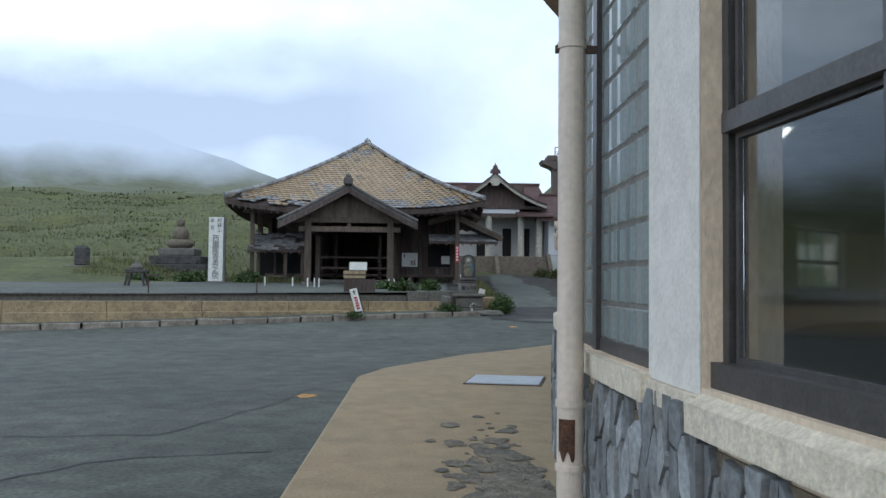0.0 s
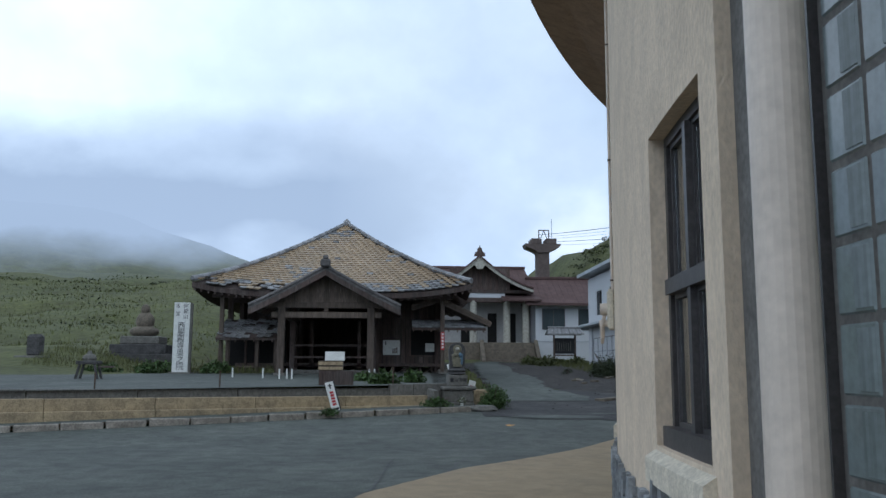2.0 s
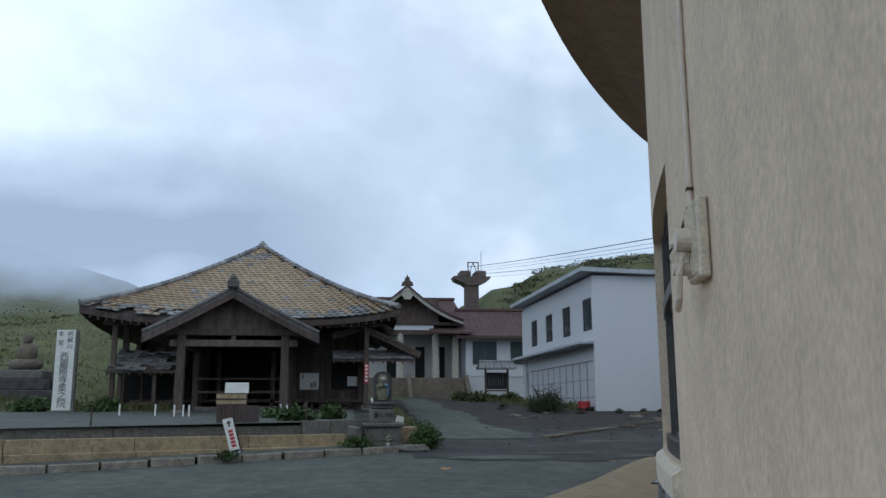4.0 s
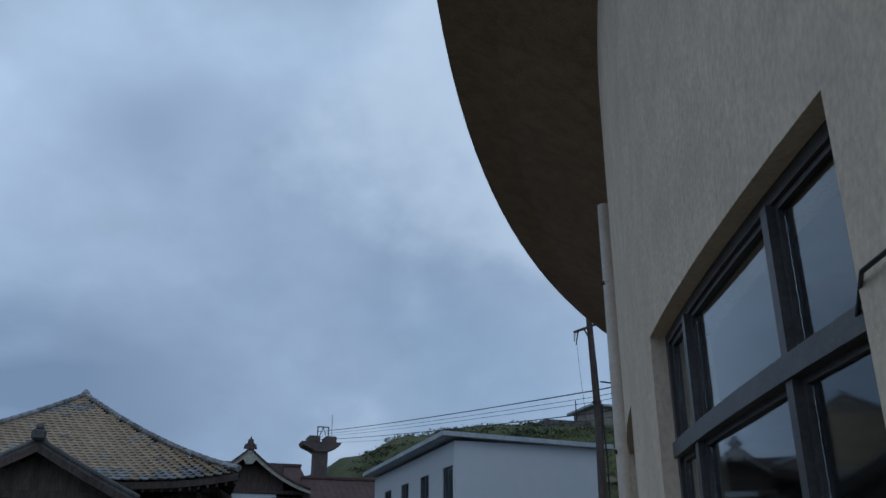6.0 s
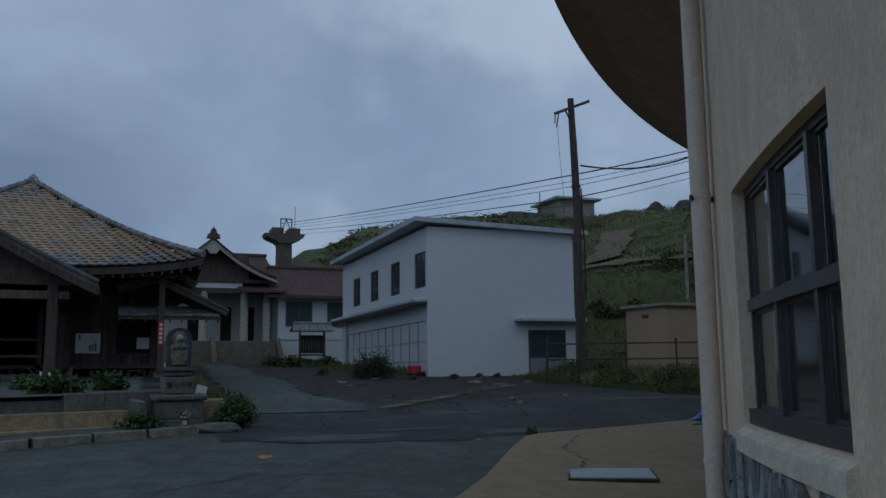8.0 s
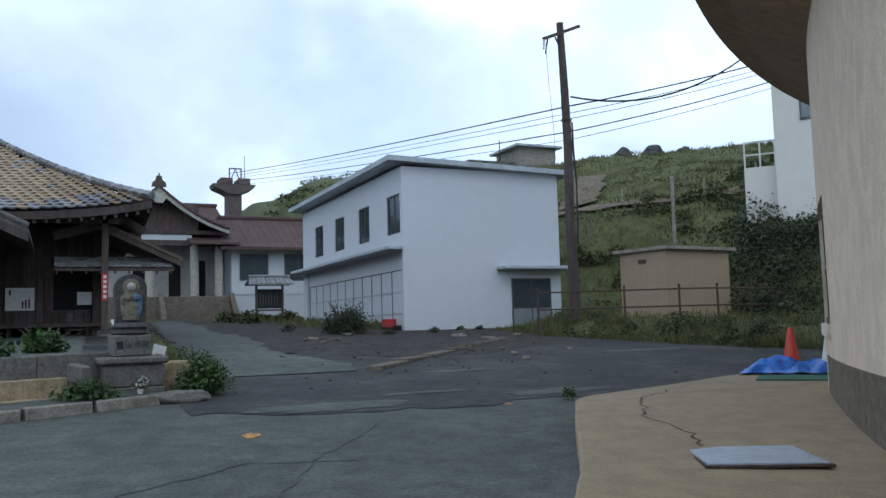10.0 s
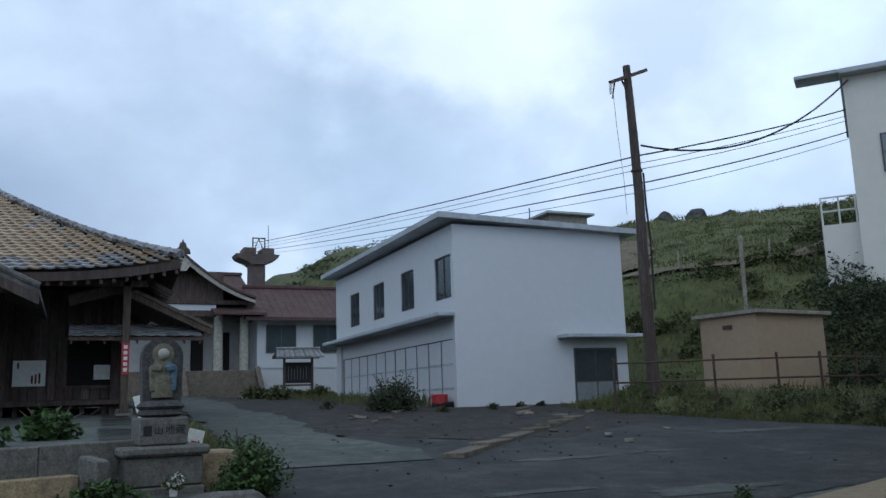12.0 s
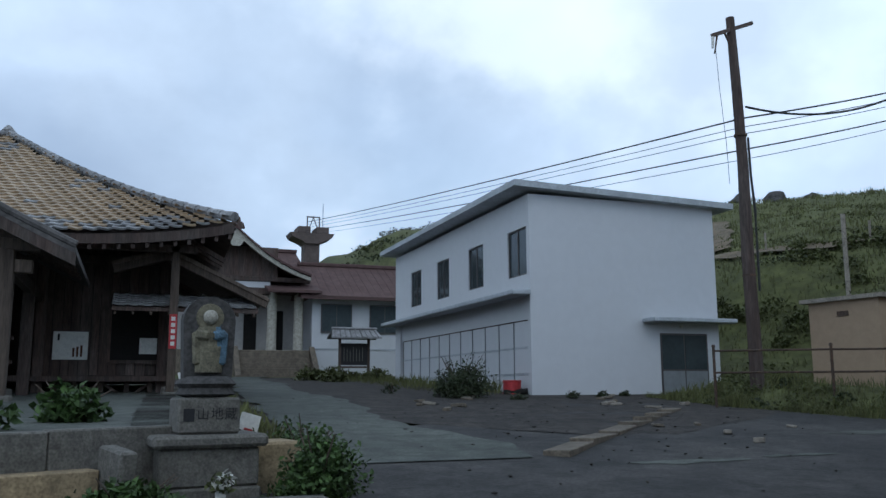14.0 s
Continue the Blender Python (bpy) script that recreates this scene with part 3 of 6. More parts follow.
def wall_turn(a):
    return math.degrees(wall_frame(a)[1])


def on_wall(a, z, off=0.0):
    p, th = wall_frame(a)
    return Vector((p.x - off * math.cos(th), p.y + off * math.sin(th), z))


OPENINGS = dict(a=(-9.0, -3.32, 1.06, 2.66), b=(-1.72, 3.5, 1.05, 5.2), c=(4.1, 6.75, 1.24, 2.70), d=(17.0, 23.2, 1.15, 2.66), e=(26.5, 32.2, 1.12, 2.56), f=(57, 66, 1.3, 3.0))
WALL_TOP = 5.9


def arc_block(bm, a0, a1, z0, z1, o0, o1, step=1.0):
    """A curved block of wall between two angles."""
    k = max(1, math.ceil((a1 - a0) / step))
    ring = []
    for i in range(k + 1):
        a = a0 + (a1 - a0) * i / k
        ring.append([bm.verts.new(on_wall(a, z, o)) for z, o in ((z0, o0), (z0, o1), (z1, o1), (z1, o0))])
    for p, q in zip(ring, ring[1:]):
        for j in range(4):
            bm.faces.new((p[j], p[(j + 1) % 4], q[(j + 1) % 4], q[j]))
    bm.faces.new(ring[0][::-1])
    bm.faces.new(ring[-1])


def arcm(*a, **k):
    bm = bmesh.new()
    arc_block(bm, *a, **k)
    return bm


round_building = thing("round_building", "curved cream rendered building with stone base and deep eaves", "building", kind="structure")
bm = bmesh.new()
marks = sorted({-40.0, 89.0} | {o[k] for o in OPENINGS.values() for k in (0, 1)})
for a0, a1 in zip(marks, marks[1:]):
    hole = next((o for o in OPENINGS.values() if o[0] <= a0 + 1e-6 and a1 <= o[1] + 1e-6), None)
    if hole:
        arc_block(bm, a0, a1, -0.2, hole[2], -0.3, 0)
        arc_block(bm, a0, a1, hole[3], WALL_TOP, -0.3, 0)
    else:
        arc_block(bm, a0, a1, -0.2, WALL_TOP, -0.3, 0)
part("wall", bm, M["render"], round_building, "cream roughcast render wall, curved in plan")
# eaves: a thin slab whose soffit rises from the wall to the edge
bm = bmesh.new()
prev = None
for i in range(0, 121):
    a = radians(-50 + 150 * i / 120)
    u = Vector((-math.cos(a), math.sin(a)))
    ring = [bm.verts.new((*(EC + u * r), z)) for r, z in ((ER - 9, 5.1), (ER - 1.7, 5.35), (ER - 0.5, 6.0), (ER, EZ), (ER, EZ + 0.16), (ER - 9, EZ + 0.6))]
    if prev:
        for j in range(6):
            bm.faces.new((prev[j], ring[j], ring[(j + 1) % 6], prev[(j + 1) % 6]))
    prev = ring
part("eaves_slab", bm, M["soffit"], round_building, "brown projecting concrete eaves", smooth=False)
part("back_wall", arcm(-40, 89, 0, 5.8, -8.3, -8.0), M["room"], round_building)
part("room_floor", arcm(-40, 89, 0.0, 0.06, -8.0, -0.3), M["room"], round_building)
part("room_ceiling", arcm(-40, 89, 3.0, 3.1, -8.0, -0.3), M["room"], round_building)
part("pier_face", arcm(-3.3, -1.74, 1.034, 5.3, 0.002, 0.007), M["pier"], round_building, "off-white painted pier")
part("pier_cap", arcm(-3.3, -1.73, 0.94, 1.03, 0.003, 0.03), M["sill"], round_building, "flaking cream band")


def aluminium_window(name, a0, a1, z0, z1, zm, splits, inner=()):
    w = thing(name, "dark bronze aluminium window set deep in the wall", "window", kind="structure")
    da = math.degrees(0.05 / RR)
    lip = arcm(a0, a1, z1 - 0.05, z1, -0.15, -0.075)
    arc_block(lip, a0, a0 + da, z0, z1 - 0.05, -0.15, -0.075)
    arc_block(lip, a1 - da, a1, z0, z1 - 0.05, -0.15, -0.075)
    part("window_frame", lip, M["bronze"], w)
    part("bottom_rail", arcm(a0, a1, z0, z0 + 0.09, -0.15, -0.03), M["bronze"], w)
    part("transom", arcm(a0 + da, a1 - da, zm - 0.035, zm + 0.035, -0.14, -0.05), M["bronze"], w)
    edges = [a0 + da] + [a0 + (a1 - a0) * s for s in splits] + [a1 - da]
    for s in edges[1:-1]:
        part("mullion", arcm(s - da / 2, s + da / 2, z0 + 0.09, zm - 0.035, -0.135, -0.06), M["bronze"], w)
        part("mullion", arcm(s - da / 2, s + da / 2, zm + 0.035, z1 - 0.05, -0.135, -0.06), M["bronze"], w)
    for p, q in zip(edges, edges[1:]):
        for lo, hi in ((z0 + 0.09, zm - 0.035), (zm + 0.035, z1 - 0.05)):
            p2, q2 = p + da / 2, q - da / 2
            sash = arcm(p2, q2, lo, lo + 0.022, -0.125, -0.09)
            arc_block(sash, p2, q2, hi - 0.022, hi, -0.125, -0.09)
            arc_block(sash, p2, p2 + da * 0.45, lo + 0.022, hi - 0.022, -0.125, -0.09)
            arc_block(sash, q2 - da * 0.45, q2, lo + 0.022, hi - 0.022, -0.125, -0.09)
            sh = part("sash", sash, M["bronze"], w)
            part("pane", arcm(p2 + da * 0.6, q2 - da * 0.6, lo + 0.02, hi - 0.02, -0.108, -0.103, 9), M["glass"], sh).visible_shadow = False
    b = arcm(a0 - 0.12, a1 + 0.12, z0 - 0.16, z0 - 0.004, -0.025, 0.05)
    for v in b.verts:
        if v.co.z > z0 - 0.05 and min((v.co - on_wall(a0 - 0.12 + (a1 - a0 + 0.24) * k / 24, v.co.z, 0.05)).length for k in range(25)) < 0.05:
            v.co.z -= 0.05
    part("window_sill", b, M["sill"], w, "sloping sill with flaking cream paint")
    return w


aluminium_window("window_1", -9.0, -3.32, 1.06, 2.66, 1.98, (0.53,))
aluminium_window("window_2", 4.1, 6.75, 1.24, 2.70, 1.97, (0.5,))
aluminium_window("window_3", 17.0, 23.2, 1.15, 2.66, 2.1, (0.27, 0.77))
aluminium_window("window_4", 26.5, 32.2, 1.12, 2.56, 1.83, (0.24, 0.6))
aluminium_window("window_5", 57, 66, 1.3, 3.0, 2.1, (0.33, 0.66))

# glass blocks
gb = thing("window_6", "tall glass block window with ribbed grey-green blocks", "window", kind="structure")
part("mullion", arcm(1.66, 1.98, 1.05, 5.2, -0.2, -0.03), M["bronze"], gb, "dark steel mullion")
part("bottom_rail", arcm(-1.72, 3.5, 1.05, 1.12, -0.2, -0.05), M["bronze"], gb)
part("joint_grid", arcm(-1.72, 1.66, 1.12, 5.2, -0.15, -0.060), M["joint"], gb, "grey mortar joints")
part("joint_grid", arcm(1.98, 3.5, 1.12, 5.2, -0.15, -0.060), M["joint"], gb)
part("window_sill", arcm(-1.77, 3.55, 0.93, 1.046, -0.06, 0.045), M["sill"], gb, "flaking cream sill")
bw = math.degrees(0.2 / RR)


def block_bmesh():
    """A pressed glass block: bevelled body, a raised rim and vertical ribs on one half of the face."""
    b = bmesh.new()
    box(b, -0.091, 0.091, -0.02, 0.02, -0.091, 0.091, 0.008)
    # Ribs stop at one half, shaping the look that refraction gives.
    for k in range(6):
        x = 0.006 + 0.0135 * k
        v = [b.verts.new(c) for c in ((x, -0.0205, -0.076), (x + 0.0045, -0.027, -0.076), (x + 0.009, -0.0205, -0.076), (x, -0.0205, 0.076), (x + 0.0045, -0.027, 0.076), (x + 0.009, -0.0205, 0.076))]
        for f in ((0, 1, 4, 3), (1, 2, 5, 4), (0, 2, 1), (3, 4, 5)):
            b.faces.new([v[i] for i in f])
    return b


block_mesh = None
for a in [1.62 - (k + 0.5) * bw for k in range(6)] + [2.02 + (k + 0.5) * bw for k in range(2)]:
    for r in range(20):
        p = on_wall(a, 1.215 + r * 0.2, -0.075)
        if block_mesh is None:
            ob = part("glass_block", block_bmesh(), M["block"], gb)
            block_mesh = ob.data
        else:
            ob = new("glass_block", block_mesh)
            ob.parent = gb
        ob.matrix_basis = pose(p.x, p.y, p.z, 0, 0, 270 - wall_turn(a))


def downpipe(a, off, base, rust=False):
    p = thing("downpipe", "cream painted steel downpipe with joint collars" + (" and a rust patch" if rust else " beside a window"), "pipe", on_wall(a, base, off), group="downpipes on the round building")
    part("tube", rodm((0, 0, 0), (0, 0, 5.3 - base), 0.072, n=24), M["pipe"], p, smooth=False)
    for z in (0.32, 0.66, 2.6, 4.3):
        part("collar", rodm((0, 0, z), (0, 0, z + 0.035), 0.08, 0.08, n=24), M["pipe"], p)
    for z in (2.58, 4.28):
        part("bracket", boxm(-0.09, 0.14, -0.015, 0.015, z, z + 0.04), M["iron"], p)
    if rust:
        b = bmesh.new()
        n = 10
        lo = [b.verts.new((0.0745 * math.cos(t), 0.0745 * math.sin(t), 0.40 + 0.03 * math.sin(t * 9))) for t in [radians(205 + 75 * k / n) for k in range(n + 1)]]
        hi = [b.verts.new((0.0745 * math.cos(t), 0.0745 * math.sin(t), 0.60)) for t in [radians(205 + 75 * k / n) for k in range(n + 1)]]
        for k in range(n):
            b.faces.new((lo[k], lo[k + 1], hi[k + 1], hi[k]))
        part("rust_patch", b, M["rust"], p, "bare rusty patch")
    return p


downpipe(1.17, 0.14, 0.1, True)
downpipe(34.9, 0.10, 0.12)

# old bell box with conduit and loose cable
a_box = 14.2
p = on_wall(a_box, 1.9, 0.0)
bell = thing("wall_fitting", "cream overpainted cable terminal on a wooden backboard", "electrical fitting", p, 270 - wall_turn(a_box))
part("backboard", boxm(-0.12, 0.12, -0.045, -0.002, 0, 0.31, 0.008), M["sill"], bell)
for k in range(5):
    part("slat_ridge", boxm(-0.1 + 0.045 * k, -0.085 + 0.045 * k, -0.055, -0.045, 0.02, 0.29), M["sill"], bell)
part("junction_drum", rodm((0.0, -0.045, 0.16), (0.0, -0.11, 0.16), 0.05, 0.045, 16), M["pipe"], bell)
part("spout", rodm((-0.03, -0.09, 0.165), (-0.12, -0.1, 0.165), 0.016, n=10), M["pipe"], bell)
b = bmesh.new()
sweep(b, [(0.0, -0.08, 0.11), (0.0, -0.1, 0.03), (-0.03, -0.1, -0.06), (-0.08, -0.1, -0.1), (-0.12, -0.09, -0.04), (-0.12, -0.08, 0.1), (-0.1, -0.06, 0.2)], 0.014, 8)
part("cable_loop", b, M["pipe"], bell)
part("valve", rodm((-0.03, -0.05, 0.05), (-0.03, -0.12, 0.05), 0.025, n=10), M["pipe"], bell)
part("conduit", rodm((-0.17, -0.012, 0.24), (-0.17, -0.012, 3.3), 0.012, n=10), M["pipe"], bell, "cream conduit running up the wall")
for z in (0.4, 1.4, 2.4):
    part("saddle", boxm(-0.19, -0.15, -0.027, 0, z, z + 0.012), M["iron"], bell)
cab = bmesh.new()
sweep(cab, [on_wall(a, z, o) for a, z, o in ((14.6, 2.22, 0.03), (15.2, 2.185, 0.02), (15.7, 2.17, 0.02), (16.8, 2.15, 0.025), (17.4, 2.11, -0.06), (18.56, 2.13, -0.07), (20.14, 2.09, -0.07), (21.4, 2.1, -0.07), (21.66, 2.18, -0.07))], 0.006, 6)
tagged(mesh_object("cable", cab, M["cable"]), "black cable strung along the window transom", "cable")

# ceiling lamps in the room
for a, o in ((-6, -1.6), (-7.5, -3.2), (14, -2.2), (19.5, -2.2)):
    q = on_wall(a, 2.94, o)
    lm = thing("ceiling_light", "lit fluorescent tube lamp on the room ceiling", "ceiling light", q, 90 - wall_turn(a), "fluorescent lamps in the room")
    part("housing", boxm(-0.6, 0.6, -0.06, 0.06, 0.02, 0.06), M["paper"], lm)
    glow = bpy.data.materials.new("tube light")
    glow.use_nodes = True
    glow.node_tree.nodes["Principled BSDF"].inputs["Emission Color"].default_value = (1, 0.97, 0.88, 1)
    glow.node_tree.nodes["Principled BSDF"].inputs["Emission Strength"].default_value = 3.0
    part("tube", rodm((-0.58, 0, 0), (0.58, 0, 0), 0.016, n=8), glow, lm)


# ---- white two-storey building ----
def white_building():
    wb = thing("white_building", "white rendered two-storey block with grey roof slab", "building", (12.1, 43.1, 1.3))
    n, w = 13.9, 6.72
    # gable and back walls as thick slabs; the ground floor front is a recessed panel screen
    part("wall", boxm(0, w, 0, 0.2, -0.5, 6.05), M["white"], wb)
    part("wall", boxm(w - 0.2, w, 0.2, n, -0.5, 6.05), M["white"], wb)
    part("wall", boxm(0, w - 0.2, n - 0.2, n, -0.5, 6.05), M["white"], wb)
    wins = [0.15, 3.55, 6.9, 10.2]
    part("wall", boxm(0, 0.2, 0.2, n - 0.2, 2.9, 3.6), M["white"], wb)
    part("wall", boxm(0, 0.2, 0.2, n - 0.2, 5.08, 6.05), M["white"], wb)
    edge = [0.2]
    for y0 in wins:
        edge += [y0 + 0.05, y0 + 1.43]
    edge.append(n - 0.2)
    for a, b in zip(edge[::2], edge[1::2]):
        if b - a > 0.02:
            part("wall", boxm(0, 0.2, a, b, 3.6, 5.08), M["white"], wb)
    part("wall", boxm(0, 0.2, n - 0.75, n - 0.2, -0.5, 2.9), M["white"], wb)
    bm = bmesh.new()
    prism(bm, [(-0.62, -0.35), (w + 0.6, -0.35), (w + 0.6, n + 0.5), (-0.62, n + 0.5)], 6.05, 6.24)
    for q in bm.verts:
        q.co.z += 0.14 - 0.026 * (q.co.x + 0.6)
    part("roof", bm, M["grey_slab"], wb, "grey roof slab falling to the back")
    part("awning", boxm(-0.62, -0.004, -0.1, n + 0.3, 2.94, 3.1, 0.03), M["grey_slab"], wb, "grey projecting slab over the shop front")
    part("canopy", boxm(3.85, 6.95, -0.7, -0.004, 2.2, 2.33, 0.02), M["grey_slab"], wb, "grey door canopy")
    for y0 in wins:
        wn = part("window", boxm(0.04, 0.1, y0 + 0.05, y0 + 0.09, 3.6, 5.08), M["bronze"], wb, "dark aluminium sliding window")
        for q in (boxm(0.04, 0.1, y0 + 1.39, y0 + 1.43, 3.6, 5.08), boxm(0.04, 0.1, y0 + 0.09, y0 + 1.39, 3.6, 3.65), boxm(0.04, 0.1, y0 + 0.09, y0 + 1.39, 5.03, 5.08), boxm(0.04, 0.1, y0 + 0.71, y0 + 0.77, 3.65, 5.03)):
            part("frame_bar", q, M["bronze"], wn)
        part("pane", boxm(0.065, 0.075, y0 + 0.09, y0 + 0.71, 3.65, 5.03), M["dark_glass"], wn)
        part("pane", boxm(0.075, 0.085, y0 + 0.77, y0 + 1.39, 3.65, 5.03), M["dark_glass"], wn)
    # ground floor: white boarded panels with thin dark joints
    part("panel_backing", boxm(0.12, 0.2, 0.2, n - 0.75, -0.5, 2.9), M["iron"], wb)
    cols = 11
    cw = (n - 0.95 - 0.25) / cols
    part("top_board", boxm(0.085, 0.13, 0.22, n - 0.76, 2.24, 2.9), M["white"], wb, "plain white band under the slab")
    for z in (0.6, 1.4):
        part("screen_rail", boxm(0.07, 0.13, 0.22, n - 0.76, z - 0.03, z + 0.03), M["grey_slab"], wb, "grey rail across the panels")
    for c in range(cols):
        y0 = 0.22 + c * cw
        for z0, z1 in ((-0.4, 0.565), (0.635, 1.365), (1.435, 2.2)):
            part("panel", boxm(0.085, 0.13, y0 + 0.025, y0 + cw - 0.025, z0, z1, 0.004), M["white"], wb)
    for c in range(1, cols + 1):
        y0 = 0.22 + c * cw
        part("batten", boxm(0.06, 0.084, y0 - 0.012, y0 + 0.012, -0.4, 2.22), M["door_grey"], wb, "thin grey upright batten")
    d = part("door", boxm(4.48, 6.25, -0.02, -0.004, -0.36, 1.88), M["bronze"], wb, "grey glazed double door")
    for x0 in (4.54, 5.39):
        part("pane", boxm(x0, x0 + 0.8, -0.03, -0.022, 0.75, 1.82), M["dark_glass"], d)
        part("door_leaf", boxm(x0, x0 + 0.8, -0.034, -0.022, -0.3, 0.7), M["door_grey"], d, "grey lower panel")
    part("step", boxm(4.3, 6.4, -0.6, -0.036, -0.6, -0.34, 0.02), M["concrete"], wb)
    part("lamp", rodm((5.25, -0.02, 2.1), (5.25, -0.1, 2.1), 0.05, n=10), M["paper"], wb)


M["dark_glass"] = material("dark window glass", (0.045, 0.06, 0.065), 0.08, 0.1, 1, 8, 0)
M["door_grey"] = material("grey painted door", (0.20, 0.215, 0.225), 0.6, 0.1, 2, 30, 0.05)
white_building()

dr = thing("red_drum", "dented red metal drum beside the wall", "drum", (11.75, 43.75, rise(43.7)))
bm = bmesh.new()
revolve(bm, [(0.27, 0), (0.29, 0.03), (0.27, 0.06), (0.27, 0.36), (0.29, 0.39), (0.26, 0.42)], n=18)
part("body", bm, M["red"], dr)
part("hose", rodm((-0.32, -0.1, 0.05), (0.36, -0.32, 0.09), 0.09, n=10), M["dark"], dr, "dark coiled hose")


# ---- temple hall ----
TX, TY, TZ = -3.05, 43.1, 1.28
temple = thing("temple_hall", "weathered wooden temple hall with ochre tiled hip roof", "temple", (TX, TY, TZ))
X0, X1, Y0, Y1, EZ_ = -6.12, 6.14, -2.9, 15.0, 3.62
APEX = Vector((0, 6.2, 8.16))


def roof_point(side, s, u):
    """side 0 front, 1 right, 2 back, 3 left; s along the eave -1..1; u from eave to apex."""
    c = [(X0, Y0), (X1, Y0), (X1, Y1), (X0, Y1)]
    a, b = Vector(c[side]), Vector(c[(side + 1) % 4])
    p = a.lerp(b, (s + 1) / 2).lerp(APEX.xy, u)
    z = EZ_ + (APEX.z - EZ_) * (0.86 * u + 0.14 * u * u) + 0.46 * (1 - u) ** 3 * abs(s) ** 3.2
    return Vector((p.x, p.y, z))


def build_roof():
    bm = bmesh.new()
    for side in range(4):
        rows = [[bm.verts.new(roof_point(side, -1 + 2 * i / 20, j / 14) - Vector((0, 0, 0.05))) for i in range(21)] for j in range(14)]
        top = bm.verts.new(APEX - Vector((0, 0, 0.05)))
        for a, b in zip(rows, rows[1:]):
            for i in range(20):
                bm.faces.new((a[i], a[i + 1], b[i + 1], b[i]))
        for i in range(20):
            bm.faces.new((rows[-1][i], rows[-1][i + 1], top))
    bmesh.ops.remove_doubles(bm, verts=bm.verts, dist=0.002)
    low = bmesh.ops.extrude_face_region(bm, geom=bm.faces[:])
    for v in [g for g in low["geom"] if isinstance(g, bmesh.types.BMVert)]:
        v.co.z -= 0.22
    return part("roof_deck", bm, M["wood"], temple, "roof deck under the tiles")


deck = build_roof()
# tiles: a pan with a rolled edge
TILE_W, TILE_L = 0.30, 0.36


def tile_mesh(name, mat):
    prof = [(-0.16, 0.028), (-0.115, 0.036), (-0.07, 0.024), (-0.01, 0.012), (0.06, 0.012), (0.14, 0.024)]
    verts, faces = [], []
    for y, lift in ((-0.05, 0.042), (TILE_L - 0.02, 0.0)):
        verts += [(x, y, z + lift) for x, z in prof]
    verts += [(x, -0.05, z + 0.042 - 0.045) for x, z in prof]
    k = len(prof)
    for i in range(k - 1):
        faces.append((i, i + 1, k + i + 1, k + i))
        faces.append((2 * k + i, 2 * k + i + 1, i + 1, i))
    me = bpy.data.meshes.new(name)
    me.from_pydata(verts, [], faces)
    me.materials.append(mat)
    return me, verts, faces


def tile_field():
    rt = random.Random(11)
    me_o, tv, tf = tile_mesh("tile", M["tile"])
    me_g, _, _ = tile_mesh("tile", M["tile_grey"])
    joined = {0: ([], []), 1: ([], [])}
    singles = 0
    tilefield = part("tiling", boxm(-0.2, 0.2, 6.0, 6.4, 8.0, 8.06), M["tile_grey"], temple, "ochre and grey pantiles, some slipped")
    for side in (0, 1, 3):
        a, b = roof_point(side, -1, 0), roof_point(side, 1, 0)
        width = (b - a).length
        slope = (roof_point(side, 0, 0) - APEX).length
        nrow = int(slope / 0.31)
        for j in range(nrow):
            u = j / nrow
            half = width / 2 * (1 - u)
            k = int(2 * half / TILE_W)
            for i in range(k):
                s = ((i + 0.5) * TILE_W - half) / half if half > 0 else 0
                p = roof_point(side, s, u)
                q = roof_point(side, s, min(1, u + 0.03))
                yv = (q - p).normalized()
                xv = (b - a).normalized()
                zv = xv.cross(yv).normalized()
                yv = zv.cross(xv)
                m = Matrix((xv, yv, zv)).transposed().to_4x4()
                jit = 0.004
                broken = side == 0 and s < -0.1 and j < 3
                if broken and rt.random() < 0.45:
                    continue
                rot = rt.uniform(-9, 9) if (broken or (j < 3 and rt.random() < 0.15)) else rt.uniform(-0.8, 0.8)
                m.translation = p + zv * (0.03 + rt.uniform(0, jit) + (rt.uniform(0, 0.06) if broken else 0)) - yv * (rt.uniform(0, 0.1) if broken else 0)
                m = m @ pose(0, 0, 0, 0, 0, rot)
                g = 0.03 + 0.7 * smoothstep(0.15, 0.02, u) + 1.5 * max(0, noise.noise((p.x * 0.3, p.y * 0.3 + side * 5, 2)) - 0.18)
                grey = rt.random() < g
                if side == 0 and j < 12 and s > 0.02 and singles < 300 and s * half > 0.5:
                    ob = new("tile", me_g if grey else me_o)
                    ob.parent = tilefield
                    ob.matrix_basis = m
                    singles += 1
                else:
                    vv, ff = joined[int(grey)]
                    o = len(vv)
                    vv += [tuple(m @ Vector(v)) for v in tv]
                    ff += [tuple(o + x for x in f) for f in tf]
    for key, mat in ((0, M["tile"]), (1, M["tile_grey"])):
        me = bpy.data.meshes.new("tiles")
        me.from_pydata(joined[key][0], [], joined[key][1])
        me.materials.append(mat)
        ob = new("tiles", me)
        ob.parent = temple
        tagged(ob, "rows of old pantiles", "", "", "stuff")


tile_field()
# hip ridges of stacked cap tiles, and the finial
for side in (0, 1, 3, 2):
    pts = [roof_point(side, 1, u / 24) + Vector((0, 0, 0.10)) for u in range(25)]
    for p, q in zip(pts, pts[1:]):
        d = (q - p) * 0.08
        c = bmesh.new()
        rod(c, p + Vector((0, 0, 0.02)), q + d + Vector((0, 0, 0.02)), 0.12, 0.10, 8)
        part("cap_tile", c, M["tile_grey"], temple)
b = bmesh.new()
